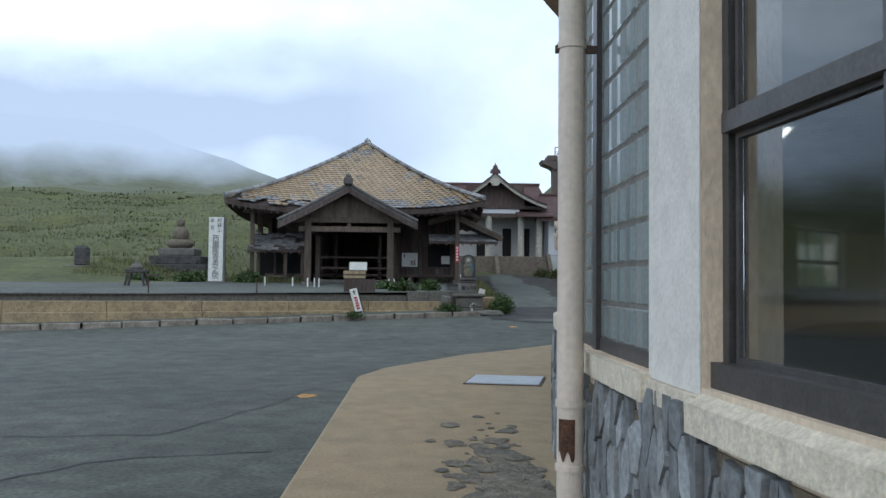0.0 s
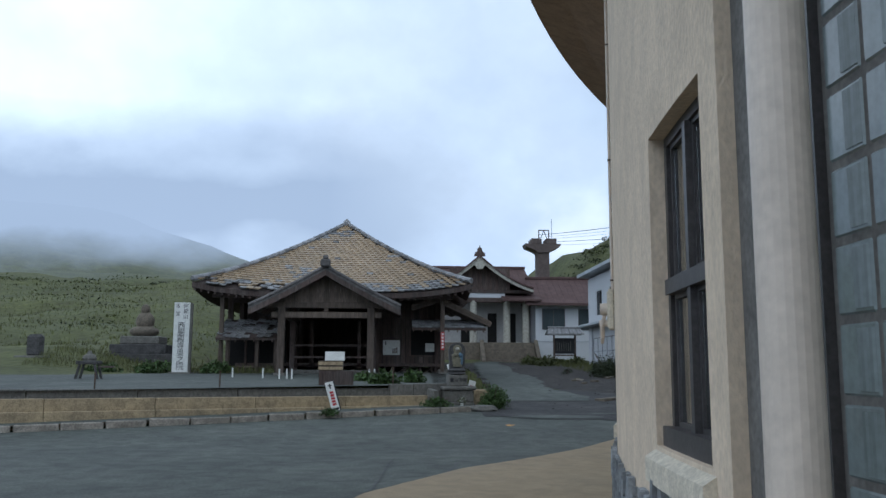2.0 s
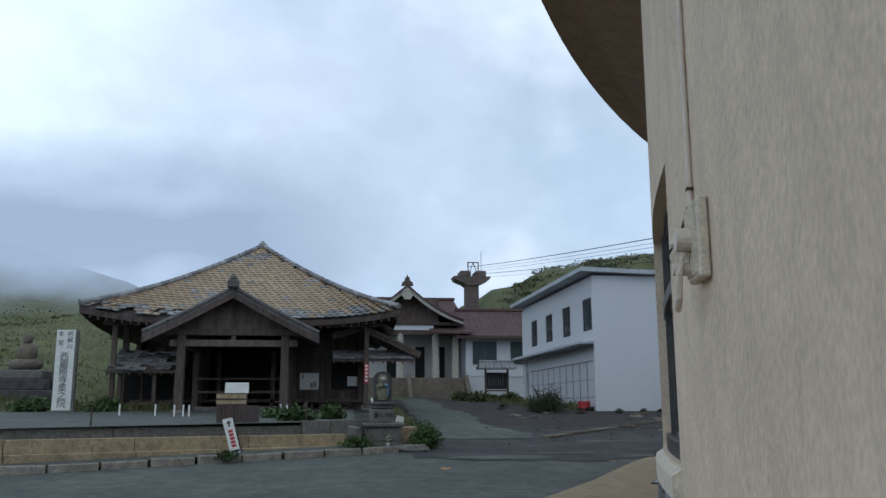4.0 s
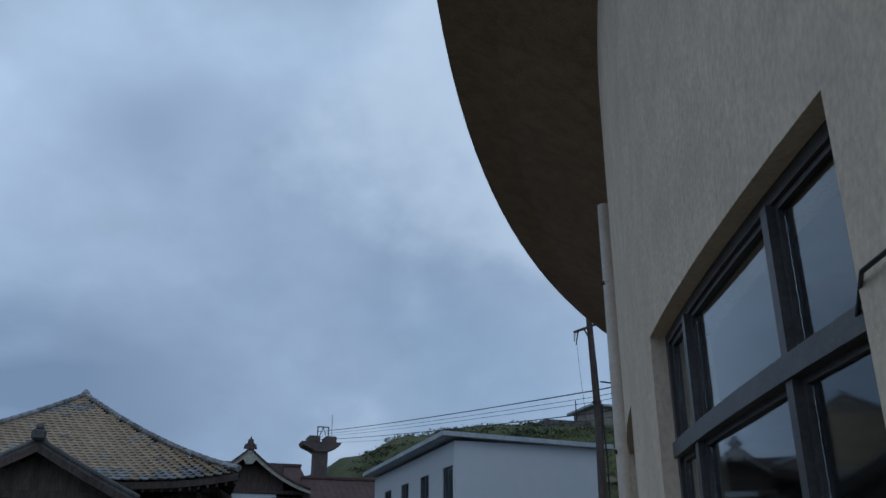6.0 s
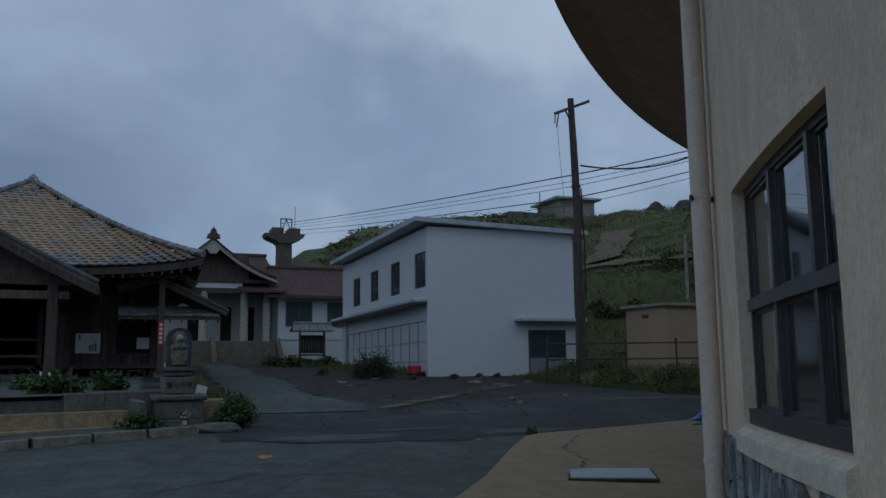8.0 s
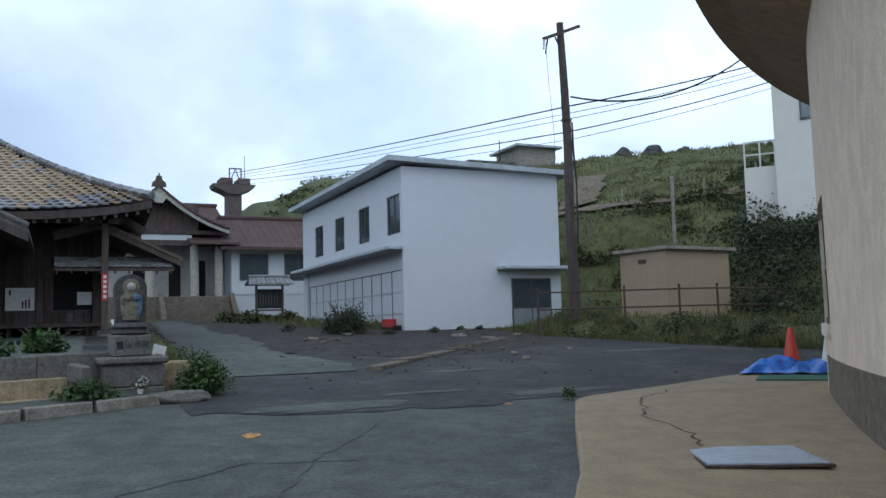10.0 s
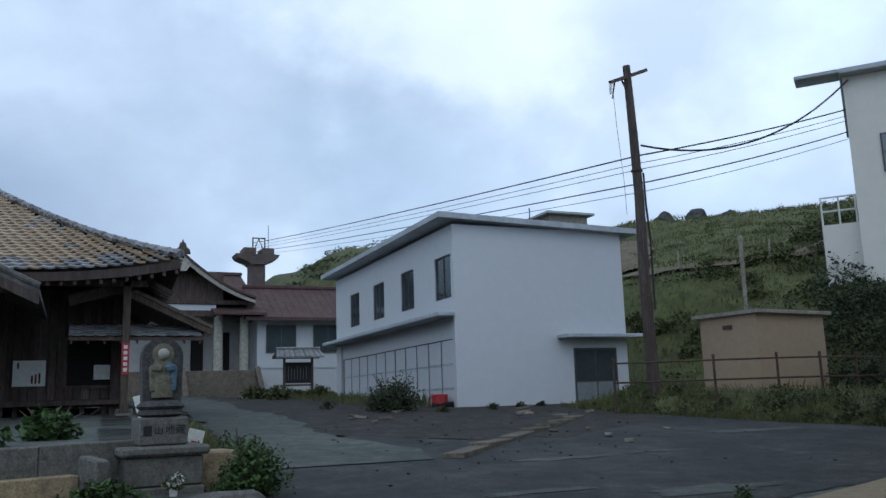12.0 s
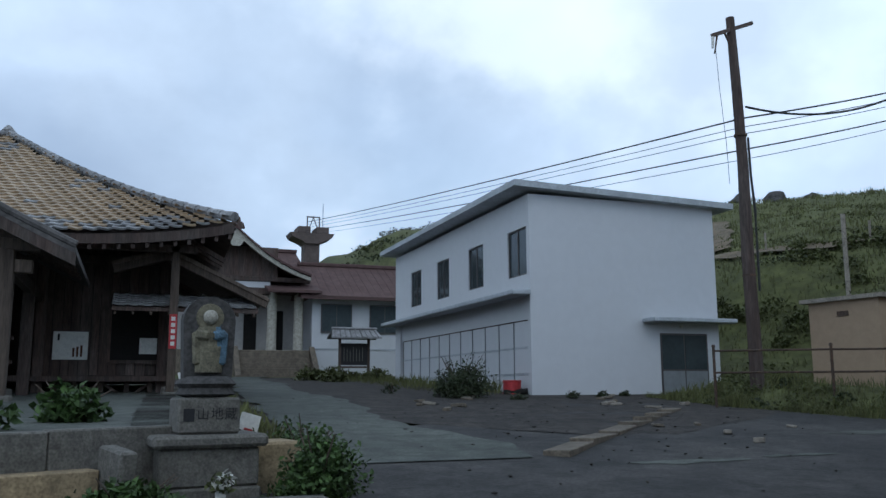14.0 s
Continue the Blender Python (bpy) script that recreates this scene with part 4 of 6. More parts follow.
revolve(b, [(0.26, 0), (0.26, 0.12), (0.17, 0.16), (0.2, 0.24), (0.12, 0.34), (0.03, 0.42)], (0, 6.2, 8.1), 12)
part("finial", b, M["tile_grey"], temple)

# rafters under the front and right eaves
for i in range(41):
    s = -0.985 + 1.97 * i / 40
    p, q = roof_point(0, s, 0.0), roof_point(0, s * 0.8, 0.3)
    q = Vector((p.x, p.y + 2.6, p.z + 1.0 - 0.3 * abs(s) ** 3))
    part("rafter", beamm(p + Vector((0, 0.05, -0.33)), q + Vector((0, 0, -0.33)), 0.08, 0.11), M["wood"], temple)
for i in range(18):
    y = -1.9 + i * 0.55
    part("rafter", beamm((6.05, y, EZ_ - 0.34), (4.7, y, EZ_ + 0.42), 0.08, 0.11), M["wood"], temple)
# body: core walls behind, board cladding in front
# Core is coloured near-black so board gaps read as an unlit inside.
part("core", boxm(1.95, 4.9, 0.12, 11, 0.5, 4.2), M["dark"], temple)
part("side_wall", boxm(-4.6, -4.4, 0.3, 11, 0.5, 4.3), M["wood"], temple)
part("inner_back", boxm(-4.4, 1.95, 5.2, 5.4, 0.3, 4.3), M["wood"], temple, "dark inner wall")
part("inner_floor", boxm(-4.6, 5.0, -0.4, 11, 0.42, 0.54), M["wood"], temple)
part("inner_ceiling", boxm(-4.6, 4.7, -0.2, 11, 4.3, 4.4), M["wood"], temple)
rb = random.Random(3)
x = 1.95
while x < 4.9:
    w = rb.uniform(0.19, 0.27)
    part("board", boxm(x, min(4.95, x + w) - 0.012, 0.05 + rb.uniform(0, 0.015), 0.1, 0.56 + rb.uniform(-0.06, 0.02), 4.3, 0.004), M["wood"], temple)
    x += w
y = 0.15
while y < 6:
    w = rb.uniform(0.2, 0.3)
    part("board", boxm(4.91, 4.96 + rb.uniform(0, 0.012), y, y + w - 0.012, 0.56, 4.15, 0.004), M["wood"], temple)
    y += w
for i in range(9):
    x = -4.35 + i * 0.34
    if x < -1.9:
        part("board", boxm(x, x + 0.32, 0.9, 0.94, 0.5, 3.4), M["wood"], temple)
part("sill_beam", boxm(-5.0, 5.1, -0.02, 0.2, 0.40, 0.56, 0.01), M["wood"], temple)
part("head_beam", boxm(-5.0, 5.1, -0.04, 0.2, 3.35, 3.58, 0.01), M["wood"], temple)
for x in (-4.95, -1.9, 1.9, 4.75):
    part("column", boxm(x - 0.12, x + 0.12, -0.1, 0.14, 0, 4.25, 0.015), M["wood"], temple)
for x in (-4.95, 4.9):
    part("eave_post", boxm(x - 0.09, x + 0.09, -2.1, -1.92, 0.05, 3.62, 0.012), M["wood_pale"], temple, "greyed timber eave post")
    part("footing", boxm(x - 0.2, x + 0.2, -2.2, -1.82, -0.15, 0.16, 0.03), M["stone"], temple)
part("eave_beam", boxm(-5.4, 5.4, -2.1, -1.92, 3.42, 3.6, 0.01), M["wood"], temple)
for x in (2.3, 2.75, 3.35, 3.95, 4.5, 4.9):
    part("stilt", boxm(x - 0.06, x + 0.06, 0.0, 0.12, -0.1, 0.42), M["wood_pale"], temple)
for x in (2.75, 3.95):
    part("brace", beamm((x, 0.06, 0.0), (x + 0.6, 0.06, 0.4), 0.05, 0.07), M["wood_pale"], temple)
    part("brace", beamm((x + 1.2, 0.06, 0.0), (x + 0.6, 0.06, 0.4), 0.05, 0.07), M["wood_pale"], temple)
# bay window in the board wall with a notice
# Solid slab on the wall; the opening's inner shade is its black colour.
wn = part("window", boxm(3.5, 4.85, 0.0, 0.05, 0.95, 2.2), M["dark"], temple, "black panel painted as an unlit window opening")
part("frame_bar", boxm(3.45, 3.52, -0.03, 0.06, 0.9, 2.25), M["wood"], wn)
part("frame_bar", boxm(4.83, 4.9, -0.03, 0.06, 0.9, 2.25), M["wood"], wn)
part("frame_bar", boxm(3.52, 4.83, -0.03, 0.06, 0.86, 0.94), M["wood"], wn)
part("notice", boxm(4.2, 4.62, -0.045, -0.035, 1.1, 1.5), M["paper"], wn, "white paper notice")

# front porch
def porch():
    yf, yb = -5.85, -2.0
    for x in (-1.78, 1.81):
        part("porch_column", boxm(x - 0.14, x + 0.14, yf - 0.14, yf + 0.14, 0.1, 2.75, 0.02), M["wood_pale"], temple, "greyed square porch column")
        part("column_base", boxm(x - 0.24, x + 0.24, yf - 0.24, yf + 0.24, -0.15, 0.12, 0.03), M["stone"], temple)
        part("porch_column", boxm(x - 0.12, x + 0.12, yb - 0.12, yb + 0.12, 0, 3.2, 0.02), M["wood"], temple)
        part("tie_beam", boxm(x - 0.09, x + 0.09, yf, 0, 2.35, 2.6, 0.01), M["wood"], temple)
    part("lintel", boxm(-2.2, 2.25, yf - 0.1, yf + 0.1, 2.32, 2.56, 0.015), M["wood_pale"], temple)
    part("tie_beam", boxm(-2.35, 2.35, yf - 0.09, yf + 0.09, 2.72, 2.95, 0.015), M["wood_pale"], temple)
    part("strut", boxm(-0.08, 0.08, yf - 0.06, yf + 0.06, 2.56, 2.74), M["wood_pale"], temple)
    # gable boarding
    n = 17
    for i in range(n):
        x = -1.9 + 3.8 * (i + 0.5) / n
        top = 4.0 - abs(x) * 0.50
        if top > 3.0:
            part("gable_board", boxm(x - 0.108, x + 0.108, yf - 0.03, yf + 0.01, 2.95, top), M["wood_pale"], temple)
    # roof planes, curved in section
    for s in (-1, 1):
        def prof(k):
            t = k / 8
            return s * 3.0 * t, 4.32 - 1.58 * (1.12 * t - 0.12 * t * t)
        bm = bmesh.new()
        rows = []
        for y in (yf - 0.75, yb + 1.0):
            for off in (0, -0.12):
                rows.append([bm.verts.new((prof(k)[0], y, prof(k)[1] + off)) for k in range(9)])
        f0, f1, b0, b1 = rows
        for k in range(8):
            for q in ((f0[k], f0[k + 1], b0[k + 1], b0[k]), (f1[k + 1], f1[k], b1[k], b1[k + 1]), (f0[k], f1[k], f1[k + 1], f0[k + 1]), (b0[k + 1], b1[k + 1], b1[k], b0[k])):
                bm.faces.new(q)
        bm.faces.new((f0[8], f1[8], b1[8], b0[8]))
        bm.faces.new((f0[0], b0[0], b1[0], f1[0]))
        part("porch_roof", bm, M["tile_dark"], temple, "dark tiled porch roof")
        bm = bmesh.new()
        ribbon(bm, [(prof(k)[0], yf - 0.7, prof(k)[1] - 0.2) for k in range(9)], 0.08, [0.28] * 9)
        part("barge_board", bm, M["wood"], temple, "dark curved barge board")
        bm = bmesh.new()
        sweep(bm, [(prof(k)[0], yf - 0.72, prof(k)[1] + 0.04) for k in range(9)], 0.075, 8)
        part("verge_tiles", bm, M["tile_dark"], temple)
        for k in range(6):
            y = yf - 0.4 + k * 0.7
            part("rafter", beamm((0, y, 4.1), (s * 2.9, y, 2.62), 0.07, 0.09), M["wood"], temple)
    part("porch_ridge", boxm(-0.14, 0.14, yf - 0.75, yb + 1.6, 4.3, 4.5, 0.03), M["tile_dark"], temple)
    b = bmesh.new()
    box(b, -0.2, 0.2, yf - 0.95, yf - 0.72, 4.3, 4.62, 0.06)
    box(b, -0.11, 0.11, yf - 0.93, yf - 0.74, 4.6, 4.78, 0.05)
    part("ridge_end_tile", b, M["tile_dark"], temple)
    # door posts and low barrier in the dark opening
    for x in (-1.1, 1.1):
        part("door_post", boxm(x - 0.08, x + 0.08, -0.4, -0.25, 0.3, 2.5), M["wood"], temple)
    part("barrier_rail", boxm(-1.7, 1.7, -3.2, -3.12, 0.75, 0.83), M["wood"], temple)
    part("barrier_rail", boxm(-1.7, 1.7, -3.2, -3.12, 1.25, 1.33), M["wood"], temple)
    part("porch_step", boxm(-1.6, 1.65, -3.4, -2.3, -0.1, 0.24, 0.02), M["stone"], temple)


porch()


def pent_roof(x0, x1, yf, zf, yb, zb, broken=False, label=""):
    rt = random.Random(int(x0 * 10) + 50)
    bm = bmesh.new()
    v = [bm.verts.new(p) for p in ((x0, yf, zf), (x1, yf, zf), (x1, yb, zb), (x0, yb, zb), (x0, yf, zf - 0.1), (x1, yf, zf - 0.1), (x1, yb, zb - 0.1), (x0, yb, zb - 0.1))]
    for f in ((0, 1, 2, 3), (7, 6, 5, 4), (0, 4, 5, 1), (1, 5, 6, 2), (2, 6, 7, 3), (3, 7, 4, 0)):
        bm.faces.new([v[i] for i in f])
    pr = part("pent_roof", bm, M["wood"], temple, label)
    me, _, _ = tile_mesh("tile", M["tile_grey"])
    yv = Vector((0, yb - yf, zb - zf)).normalized()
    zv = Vector((1, 0, 0)).cross(yv)
    m0 = Matrix((Vector((1, 0, 0)), yv, zv)).transposed().to_4x4()
    ln = math.hypot(yb - yf, zb - zf)
    for j in range(int(ln / 0.31)):
        for i in range(int((x1 - x0) / TILE_W)):
            if broken and rt.random() < 0.3:
                continue
            m = m0.copy()
            m.translation = Vector((x0 + (i + 0.5) * TILE_W, yf, zf)) + yv * (j * 0.31 + (rt.uniform(-0.1, 0.1) if broken else 0)) + zv * 0.02
            ob = new("tile", me)
            ob.parent = pr
            ob.matrix_basis = m @ pose(0, 0, 0, 0, 0, rt.uniform(-16, 16) if broken else rt.uniform(-1, 1))
    for i in range(int((x1 - x0) / 0.4) + 1):
        xx = x0 + 0.06 + i * 0.4
        if xx < x1:
            part("rafter", beamm((xx, yf + 0.02, zf - 0.15), (xx, yb, zb - 0.15), 0.05, 0.07), M["wood_pale"], pr)


pent_roof(-5.1, -2.25, -2.5, 1.62, -0.1, 2.55, True, "sagging lean-to roof with broken grey tiles")
pent_roof(3.55, 6.9, -1.75, 2.14, -0.02, 2.62, False, "grey tiled lean-to roof")
for x in (-4.6, -3.3, -2.5):
    part("lean_to_post", boxm(x - 0.07, x + 0.07, -2.35, -2.2, 0, 1.6), M["wood_pale"], temple)
for x in (-4.0, -3.55):
    part("lean_to_post", boxm(x - 0.05, x + 0.05, -1.2, -1.1, 0, 1.9), M["wood"], temple)
# Near-black board: shade at the back of the lean-to, put into colour.
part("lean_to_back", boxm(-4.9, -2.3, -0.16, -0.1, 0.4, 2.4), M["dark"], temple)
part("bench", boxm(-4.3, -2.7, -1.9, -1.2, 0.32, 0.42, 0.01), M["wood_pale"], temple)
part("bench_leg", boxm(-4.2, -4.1, -1.85, -1.25, 0, 0.32), M["wood_pale"], temple)
part("bench_leg", boxm(-2.9, -2.8, -1.85, -1.25, 0, 0.32), M["wood_pale"], temple)
# small side gable over the lean-to
for p, q in (((4.75, 3.42), (3.5, 3.05)), ((4.75, 3.42), (7.15, 2.3))):
    bm = bmesh.new()
    beam(bm, (p[0], -1.6, p[1]), (q[0], -1.6, q[1]), 0.1, 0.24, 0.02)
    part("side_barge_board", bm, M["wood_pale"], temple)
    bm = bmesh.new()
    v = [bm.verts.new(c) for c in ((p[0], -1.7, p[1] + 0.16), (q[0], -1.7, q[1] + 0.16), (q[0], 2.5, q[1] + 0.16), (p[0], 2.5, p[1] + 0.16))]
    bm.faces.new(v)
    ext = bmesh.ops.extrude_face_region(bm, geom=bm.faces[:])
    for e in ext["geom"]:
        if isinstance(e, bmesh.types.BMVert):
            e.co.z -= 0.1
    part("side_roof", bm, M["wood_pale"], temple, "greyed side porch roof")
part("side_post", boxm(4.86, 5.02, -1.72, -1.56, 0.2, 3.9, 0.01), M["wood_pale"], temple)
part("side_footing", boxm(4.72, 5.16, -1.86, -1.42, -0.15, 0.28, 0.04), M["stone"], temple)
b = bmesh.new()
box(b, 4.82, 4.99, -2.125, -2.104, 1.15, 1.95)
rn = part("red_notice", b, M["red"], temple, "narrow red notice with white marks")
for k in range(5):
    part("mark_bar", boxm(4.86, 4.95, -2.131, -2.127, 1.22 + 0.145 * k, 1.31 + 0.145 * k), M["paper"], rn)
pst = part("poster", boxm(2.2, 3.0, 0.0, 0.03, 0.95, 1.64, 0.004), M["paper"], temple, "yellowed white poster on the boards")
for k, (x, w, z0, z1) in enumerate(((2.3, 0.05, 1.42, 1.58), (2.65, 0.05, 1.02, 1.24), (2.74, 0.05, 1.02, 1.27), (2.83, 0.05, 1.02, 1.3))):
    part("print_bar", boxm(x, x + w, -0.006, -0.002, z0, z1), M["ink"] if k == 0 else M["rust"], pst)


# ---- shrine building with curved gate roof ----
def shrine():
    sx, sy, sz = 5.9, 66.0, 2.0
    s = thing("shrine_building", "white-walled shrine building with dull red metal roofs", "building", (sx, sy, sz))
    # stone platform and steps
    part("platform", boxm(-5.5, 4.15, 0, 4, -0.6, 1.55, 0.04), M["dirty"], s, "tan stone platform")
    for k in range(5):
        part("step", boxm(0.2, 4.0, -0.3 * (5 - k), -0.002 - 0.3 * (4 - k) if k == 4 else -0.3 * (4 - k), -0.6, 0.28 * (k + 1), 0.01), M["dirty"], s)
    for x in (0.0, 4.05):
        bm = bmesh.new()
        v = [bm.verts.new(c) for c in ((x, -1.9, -0.6), (x, 0, -0.6), (x, 0, 1.75), (x, -1.9, 0.2), (x + 0.28, -1.9, -0.6), (x + 0.28, 0, -0.6), (x + 0.28, 0, 1.75), (x + 0.28, -1.9, 0.2))]
        for f in ((0, 1, 2, 3), (7, 6, 5, 4), (3, 2, 6, 7), (0, 3, 7, 4), (1, 5, 6, 2)):
            bm.faces.new([v[i] for i in f])
        part("stair_wall", bm, M["dirty"], s)
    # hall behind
    # This wall uses the greyed plaster: its eaves shade is painted in.
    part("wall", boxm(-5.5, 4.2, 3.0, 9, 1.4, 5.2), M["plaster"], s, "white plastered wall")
    # Doorways are closed near-black slabs with the darkness painted on.
    for x in (-1.2, 0.9, 2.4):
        part("doorway", boxm(x, x + 0.7, 2.93, 2.996, 1.55, 3.9), M["dark"], s, "black panel painted as an unlit doorway")
    for x in (-0.4, 2.15, 3.6):
        part("pillar", rodm((x, 0.9, 1.55), (x, 0.9, 4.7), 0.27, 0.25, 16), M["pale_stone"], s, "pale round pillar")
    part("gate_beam", boxm(-1.6, 4.2, 0.7, 1.1, 4.6, 4.95, 0.02), M["wood"], s)
    part("gate_beam", boxm(-1.6, 4.2, 0.7, 1.1, 5.3, 5.55, 0.02), M["wood"], s)
    part("white_frieze", boxm(-1.4, 2.0, 0.8, 0.95, 4.95, 5.3), M["white"], s)
    part("gable_wall", boxm(-2.2, 2.4, 0.9, 1.1, 5.55, 7.2), M["wood"], s)
    # lower eave roofs of the gate
    for x0, x1, z in ((-2.9, -1.0, 5.0), (1.7, 4.6, 4.75)):
        bm = bmesh.new()
        v = [bm.verts.new(c) for c in ((x0, -0.5, z), (x1, -0.5, z), (x1, 3, z + 0.9), (x0, 3, z + 0.9))]
        bm.faces.new(v)
        ext = bmesh.ops.extrude_face_region(bm, geom=bm.faces[:])
        for e in ext["geom"]:
            if isinstance(e, bmesh.types.BMVert):
                e.co.z -= 0.14
        part("eave_roof", bm, M["roof_red"], s)
    # curved gable
    for sg in (-1, 1):
        def pr(k):
            t = k / 10
            return sg * 4.05 * t, 8.0 - 2.45 * (1.55 * t - 0.55 * t * t)
        bm = bmesh.new()
        ribbon(bm, [(pr(k)[0], -0.1, pr(k)[1] - 0.15) for k in range(11)], 0.14, [0.33 - 0.014 * k for k in range(11)])
        part("barge_board", bm, M["pale_stone"], s, "pale curved barge board")
        bm = bmesh.new()
        rows = [[bm.verts.new((pr(k)[0], y, pr(k)[1] + o)) for k in range(11)] for y, o in ((-0.3, 0.12), (6, 0.12), (-0.3, 0.0), (6, 0.0))]
        for k in range(10):
            bm.faces.new((rows[0][k], rows[0][k + 1], rows[1][k + 1], rows[1][k]))
            bm.faces.new((rows[2][k + 1], rows[2][k], rows[3][k], rows[3][k + 1]))
            bm.faces.new((rows[0][k + 1], rows[0][k], rows[2][k], rows[2][k + 1]))
        bm.faces.new((rows[0][10], rows[2][10], rows[3][10], rows[1][10]))
        part("gable_roof", bm, M["roof_red"], s, "dull red curved gable roof")
    bm = bmesh.new()
    prism(bm, [(-0.2, 0), (-0.4, 0.28), (-0.3, 0.48), (0, 0.62), (0.3, 0.48), (0.4, 0.28), (0.2, 0)], -0.06, 0.06)
    bmesh.ops.transform(bm, matrix=pose(0, -0.22, 8.0, 90, 0, 0) @ pose(0, -0.98, 0), verts=bm.verts)
    part("gable_pendant", bm, M["pale_stone"], s)
    bm = bmesh.new()
    prism(bm, [(-0.42, 0), (-0.36, 0.25), (-0.2, 0.36), (-0.15, 0.6), (-0.06, 0.62), (0, 0.82), (0.06, 0.62), (0.15, 0.6), (0.2, 0.36), (0.36, 0.25), (0.42, 0)], -0.15, 0.15)
    bmesh.ops.transform(bm, matrix=pose(0, -0.1, 8.0, 90, 0, 0), verts=bm.verts)
    part("ridge_ornament", bm, M["wood"], s, "dark ridge-end ornament")
    # main roof behind the gate
    def hip(x0, x1, y0, y1, z0, z1, inset):
        bm = bmesh.new()
        ym = (y0 + y1) / 2
        v = [bm.verts.new(c) for c in ((x0, y0, z0), (x1, y0, z0), (x1, y1, z0), (x0, y1, z0), (x0 + inset, ym, z1), (x1 - inset, ym, z1))]
        for f in ((0, 1, 5, 4), (1, 2, 5), (2, 3, 4, 5), (3, 0, 4), (3, 2, 1, 0)):
            bm.faces.new([v[i] for i in f])
        part("roof", bm, M["roof_red"], s, "dull red standing seam roof")
        for k in range(int((x1 - x0 - 2 * inset) / 0.45)):
            xx = x0 + inset + 0.2 + k * 0.45
            part("roof_seam", beamm((xx, y0 + 0.02, z0 + 0.012), (xx, ym, z1 + 0.012), 0.03, 0.02), M["roof_red"], s)
        part("ridge", beamm((x0 + inset - 0.1, ym, z1 + 0.08), (x1 - inset + 0.1, ym, z1 + 0.08), 0.3, 0.22, 0.04), M["roof_red"], s)
        part("eave_board", boxm(x0, x1, y0 - 0.03, y0 + 0.03, z0 - 0.18, z0 + 0.02), M["roof_red"], s)
    hip(-4.2, 4.6, 2.0, 9.6, 5.6, 7.75, 0.4)
    hip(3.5, 18, -0.3, 8, 4.5, 6.72, 0.6)
    part("wall", boxm(4.3, 17.5, 0.6, 7, -0.6, 4.55), M["white"], s, "white plastered wall")
    part("wall_band", boxm(4.3, 17.5, 0.56, 0.596, 1.62, 1.70), M["grey_slab"], s)
    for x in (4.78, 7.55, 10.4):
        wn = part("window", boxm(x, x + 1.75, 0.5, 0.56, 2.55, 4.15), M["bronze"], s, "dark window")
        for k in range(2):
            part("pane", boxm(x + 0.06 + 0.84 * k, x + 0.85 + 0.84 * k, 0.485, 0.497, 2.62, 4.08), M["dark_glass"], wn)


shrine()

# dark noticeboard with a small tiled roof
nb = thing("notice_board", "dark wooden notice board with small tiled roof", "notice board", (11.6, 62.6, rise(62.6) - 0.1))
for x in (-0.75, 0.75):
    part("post", boxm(x - 0.06, x + 0.06, -0.06, 0.06, -0.2, 2.2), M["wood"], nb)
part("board", boxm(-0.69, 0.69, -0.03, 0.03, 0.75, 1.85), M["ink"], nb, "black panel with worn writing")
for k in range(7):
    part("writing_bar", boxm(-0.55 + 0.16 * k, -0.52 + 0.16 * k, -0.04, -0.034, 0.95, 1.65 - 0.07 * (k % 3)), M["stone"], nb)
part("lower_rail", boxm(-0.69, 0.69, -0.04, 0.04, 0.6, 0.7), M["wood"], nb)
for sgn in (-1, 1):
    bm = bmesh.new()
    v = [bm.verts.new(c) for c in ((-1.15, 0, 2.55), (1.15, 0, 2.55), (1.3, sgn * 0.55, 2.15), (-1.3, sgn * 0.55, 2.15))]
    bm.faces.new(v)
    ext = bmesh.ops.extrude_face_region(bm, geom=bm.faces[:])
    for e in ext["geom"]:
        if isinstance(e, bmesh.types.BMVert):
            e.co.z -= 0.08
    part("roof", bm, M["tile_grey"], nb)
    for k in range(9):
        xx = -1.12 + 0.28 * k
        part("tile_rib", rodm((xx * 0.9, 0, 2.57), (xx, sgn * 0.56, 2.17), 0.035, n=6), M["tile_grey"], nb)
part("ridge", rodm((-1.18, 0, 2.6), (1.18, 0, 2.6), 0.07, n=8), M["tile_grey"], nb)

# cable-car tower beyond
tw = thing("ropeway_tower", "brown concrete ropeway tower with wide platform head", "tower", (15.6, 95.5, 4))
part("shaft", boxm(-0.62, 0.72, -0.9, 0.9, -2, 10.5, 0.06), M["tower"], tw, "dark brown shaft")
bm = bmesh.new()
vs = prism(bm, [(-0.85, 10.5), (-0.62, 10.3), (0.72, 10.3), (0.95, 10.5), (1.8, 10.9), (2.0, 11.25), (-2.0, 11.25), (-1.8, 10.9)], -1.2, 1.2)
bmesh.ops.transform(bm, matrix=pose(0, 0, 0, 90, 0, 0), verts=vs)
part("platform", bm, M["tower"], tw, "grey-brown platform head tapering to the shaft")
part("parapet", boxm(-1.3, -0.15, -1.1, 1.1, 11.25, 11.85, 0.05), M["tower"], tw)
part("parapet", boxm(0.35, 1.5, -1.1, 1.1, 11.25, 11.85, 0.05), M["tower"], tw)
for x in (-0.35, 0.75):
    part("saddle_frame", beamm((x, -0.4, 11.25), (x, -0.4, 12.9), 0.1, 0.1), M["iron"], tw)
part("saddle_frame", beamm((-0.4, -0.4, 12.85), (0.8, -0.4, 12.85), 0.1, 0.1), M["iron"], tw)
part("brace", beamm((-0.35, -0.4, 11.4), (0.2, -0.4, 12.8), 0.07, 0.07), M["iron"], tw)
part("brace", beamm((0.75, -0.4, 11.4), (0.2, -0.4, 12.8), 0.07, 0.07), M["iron"], tw)
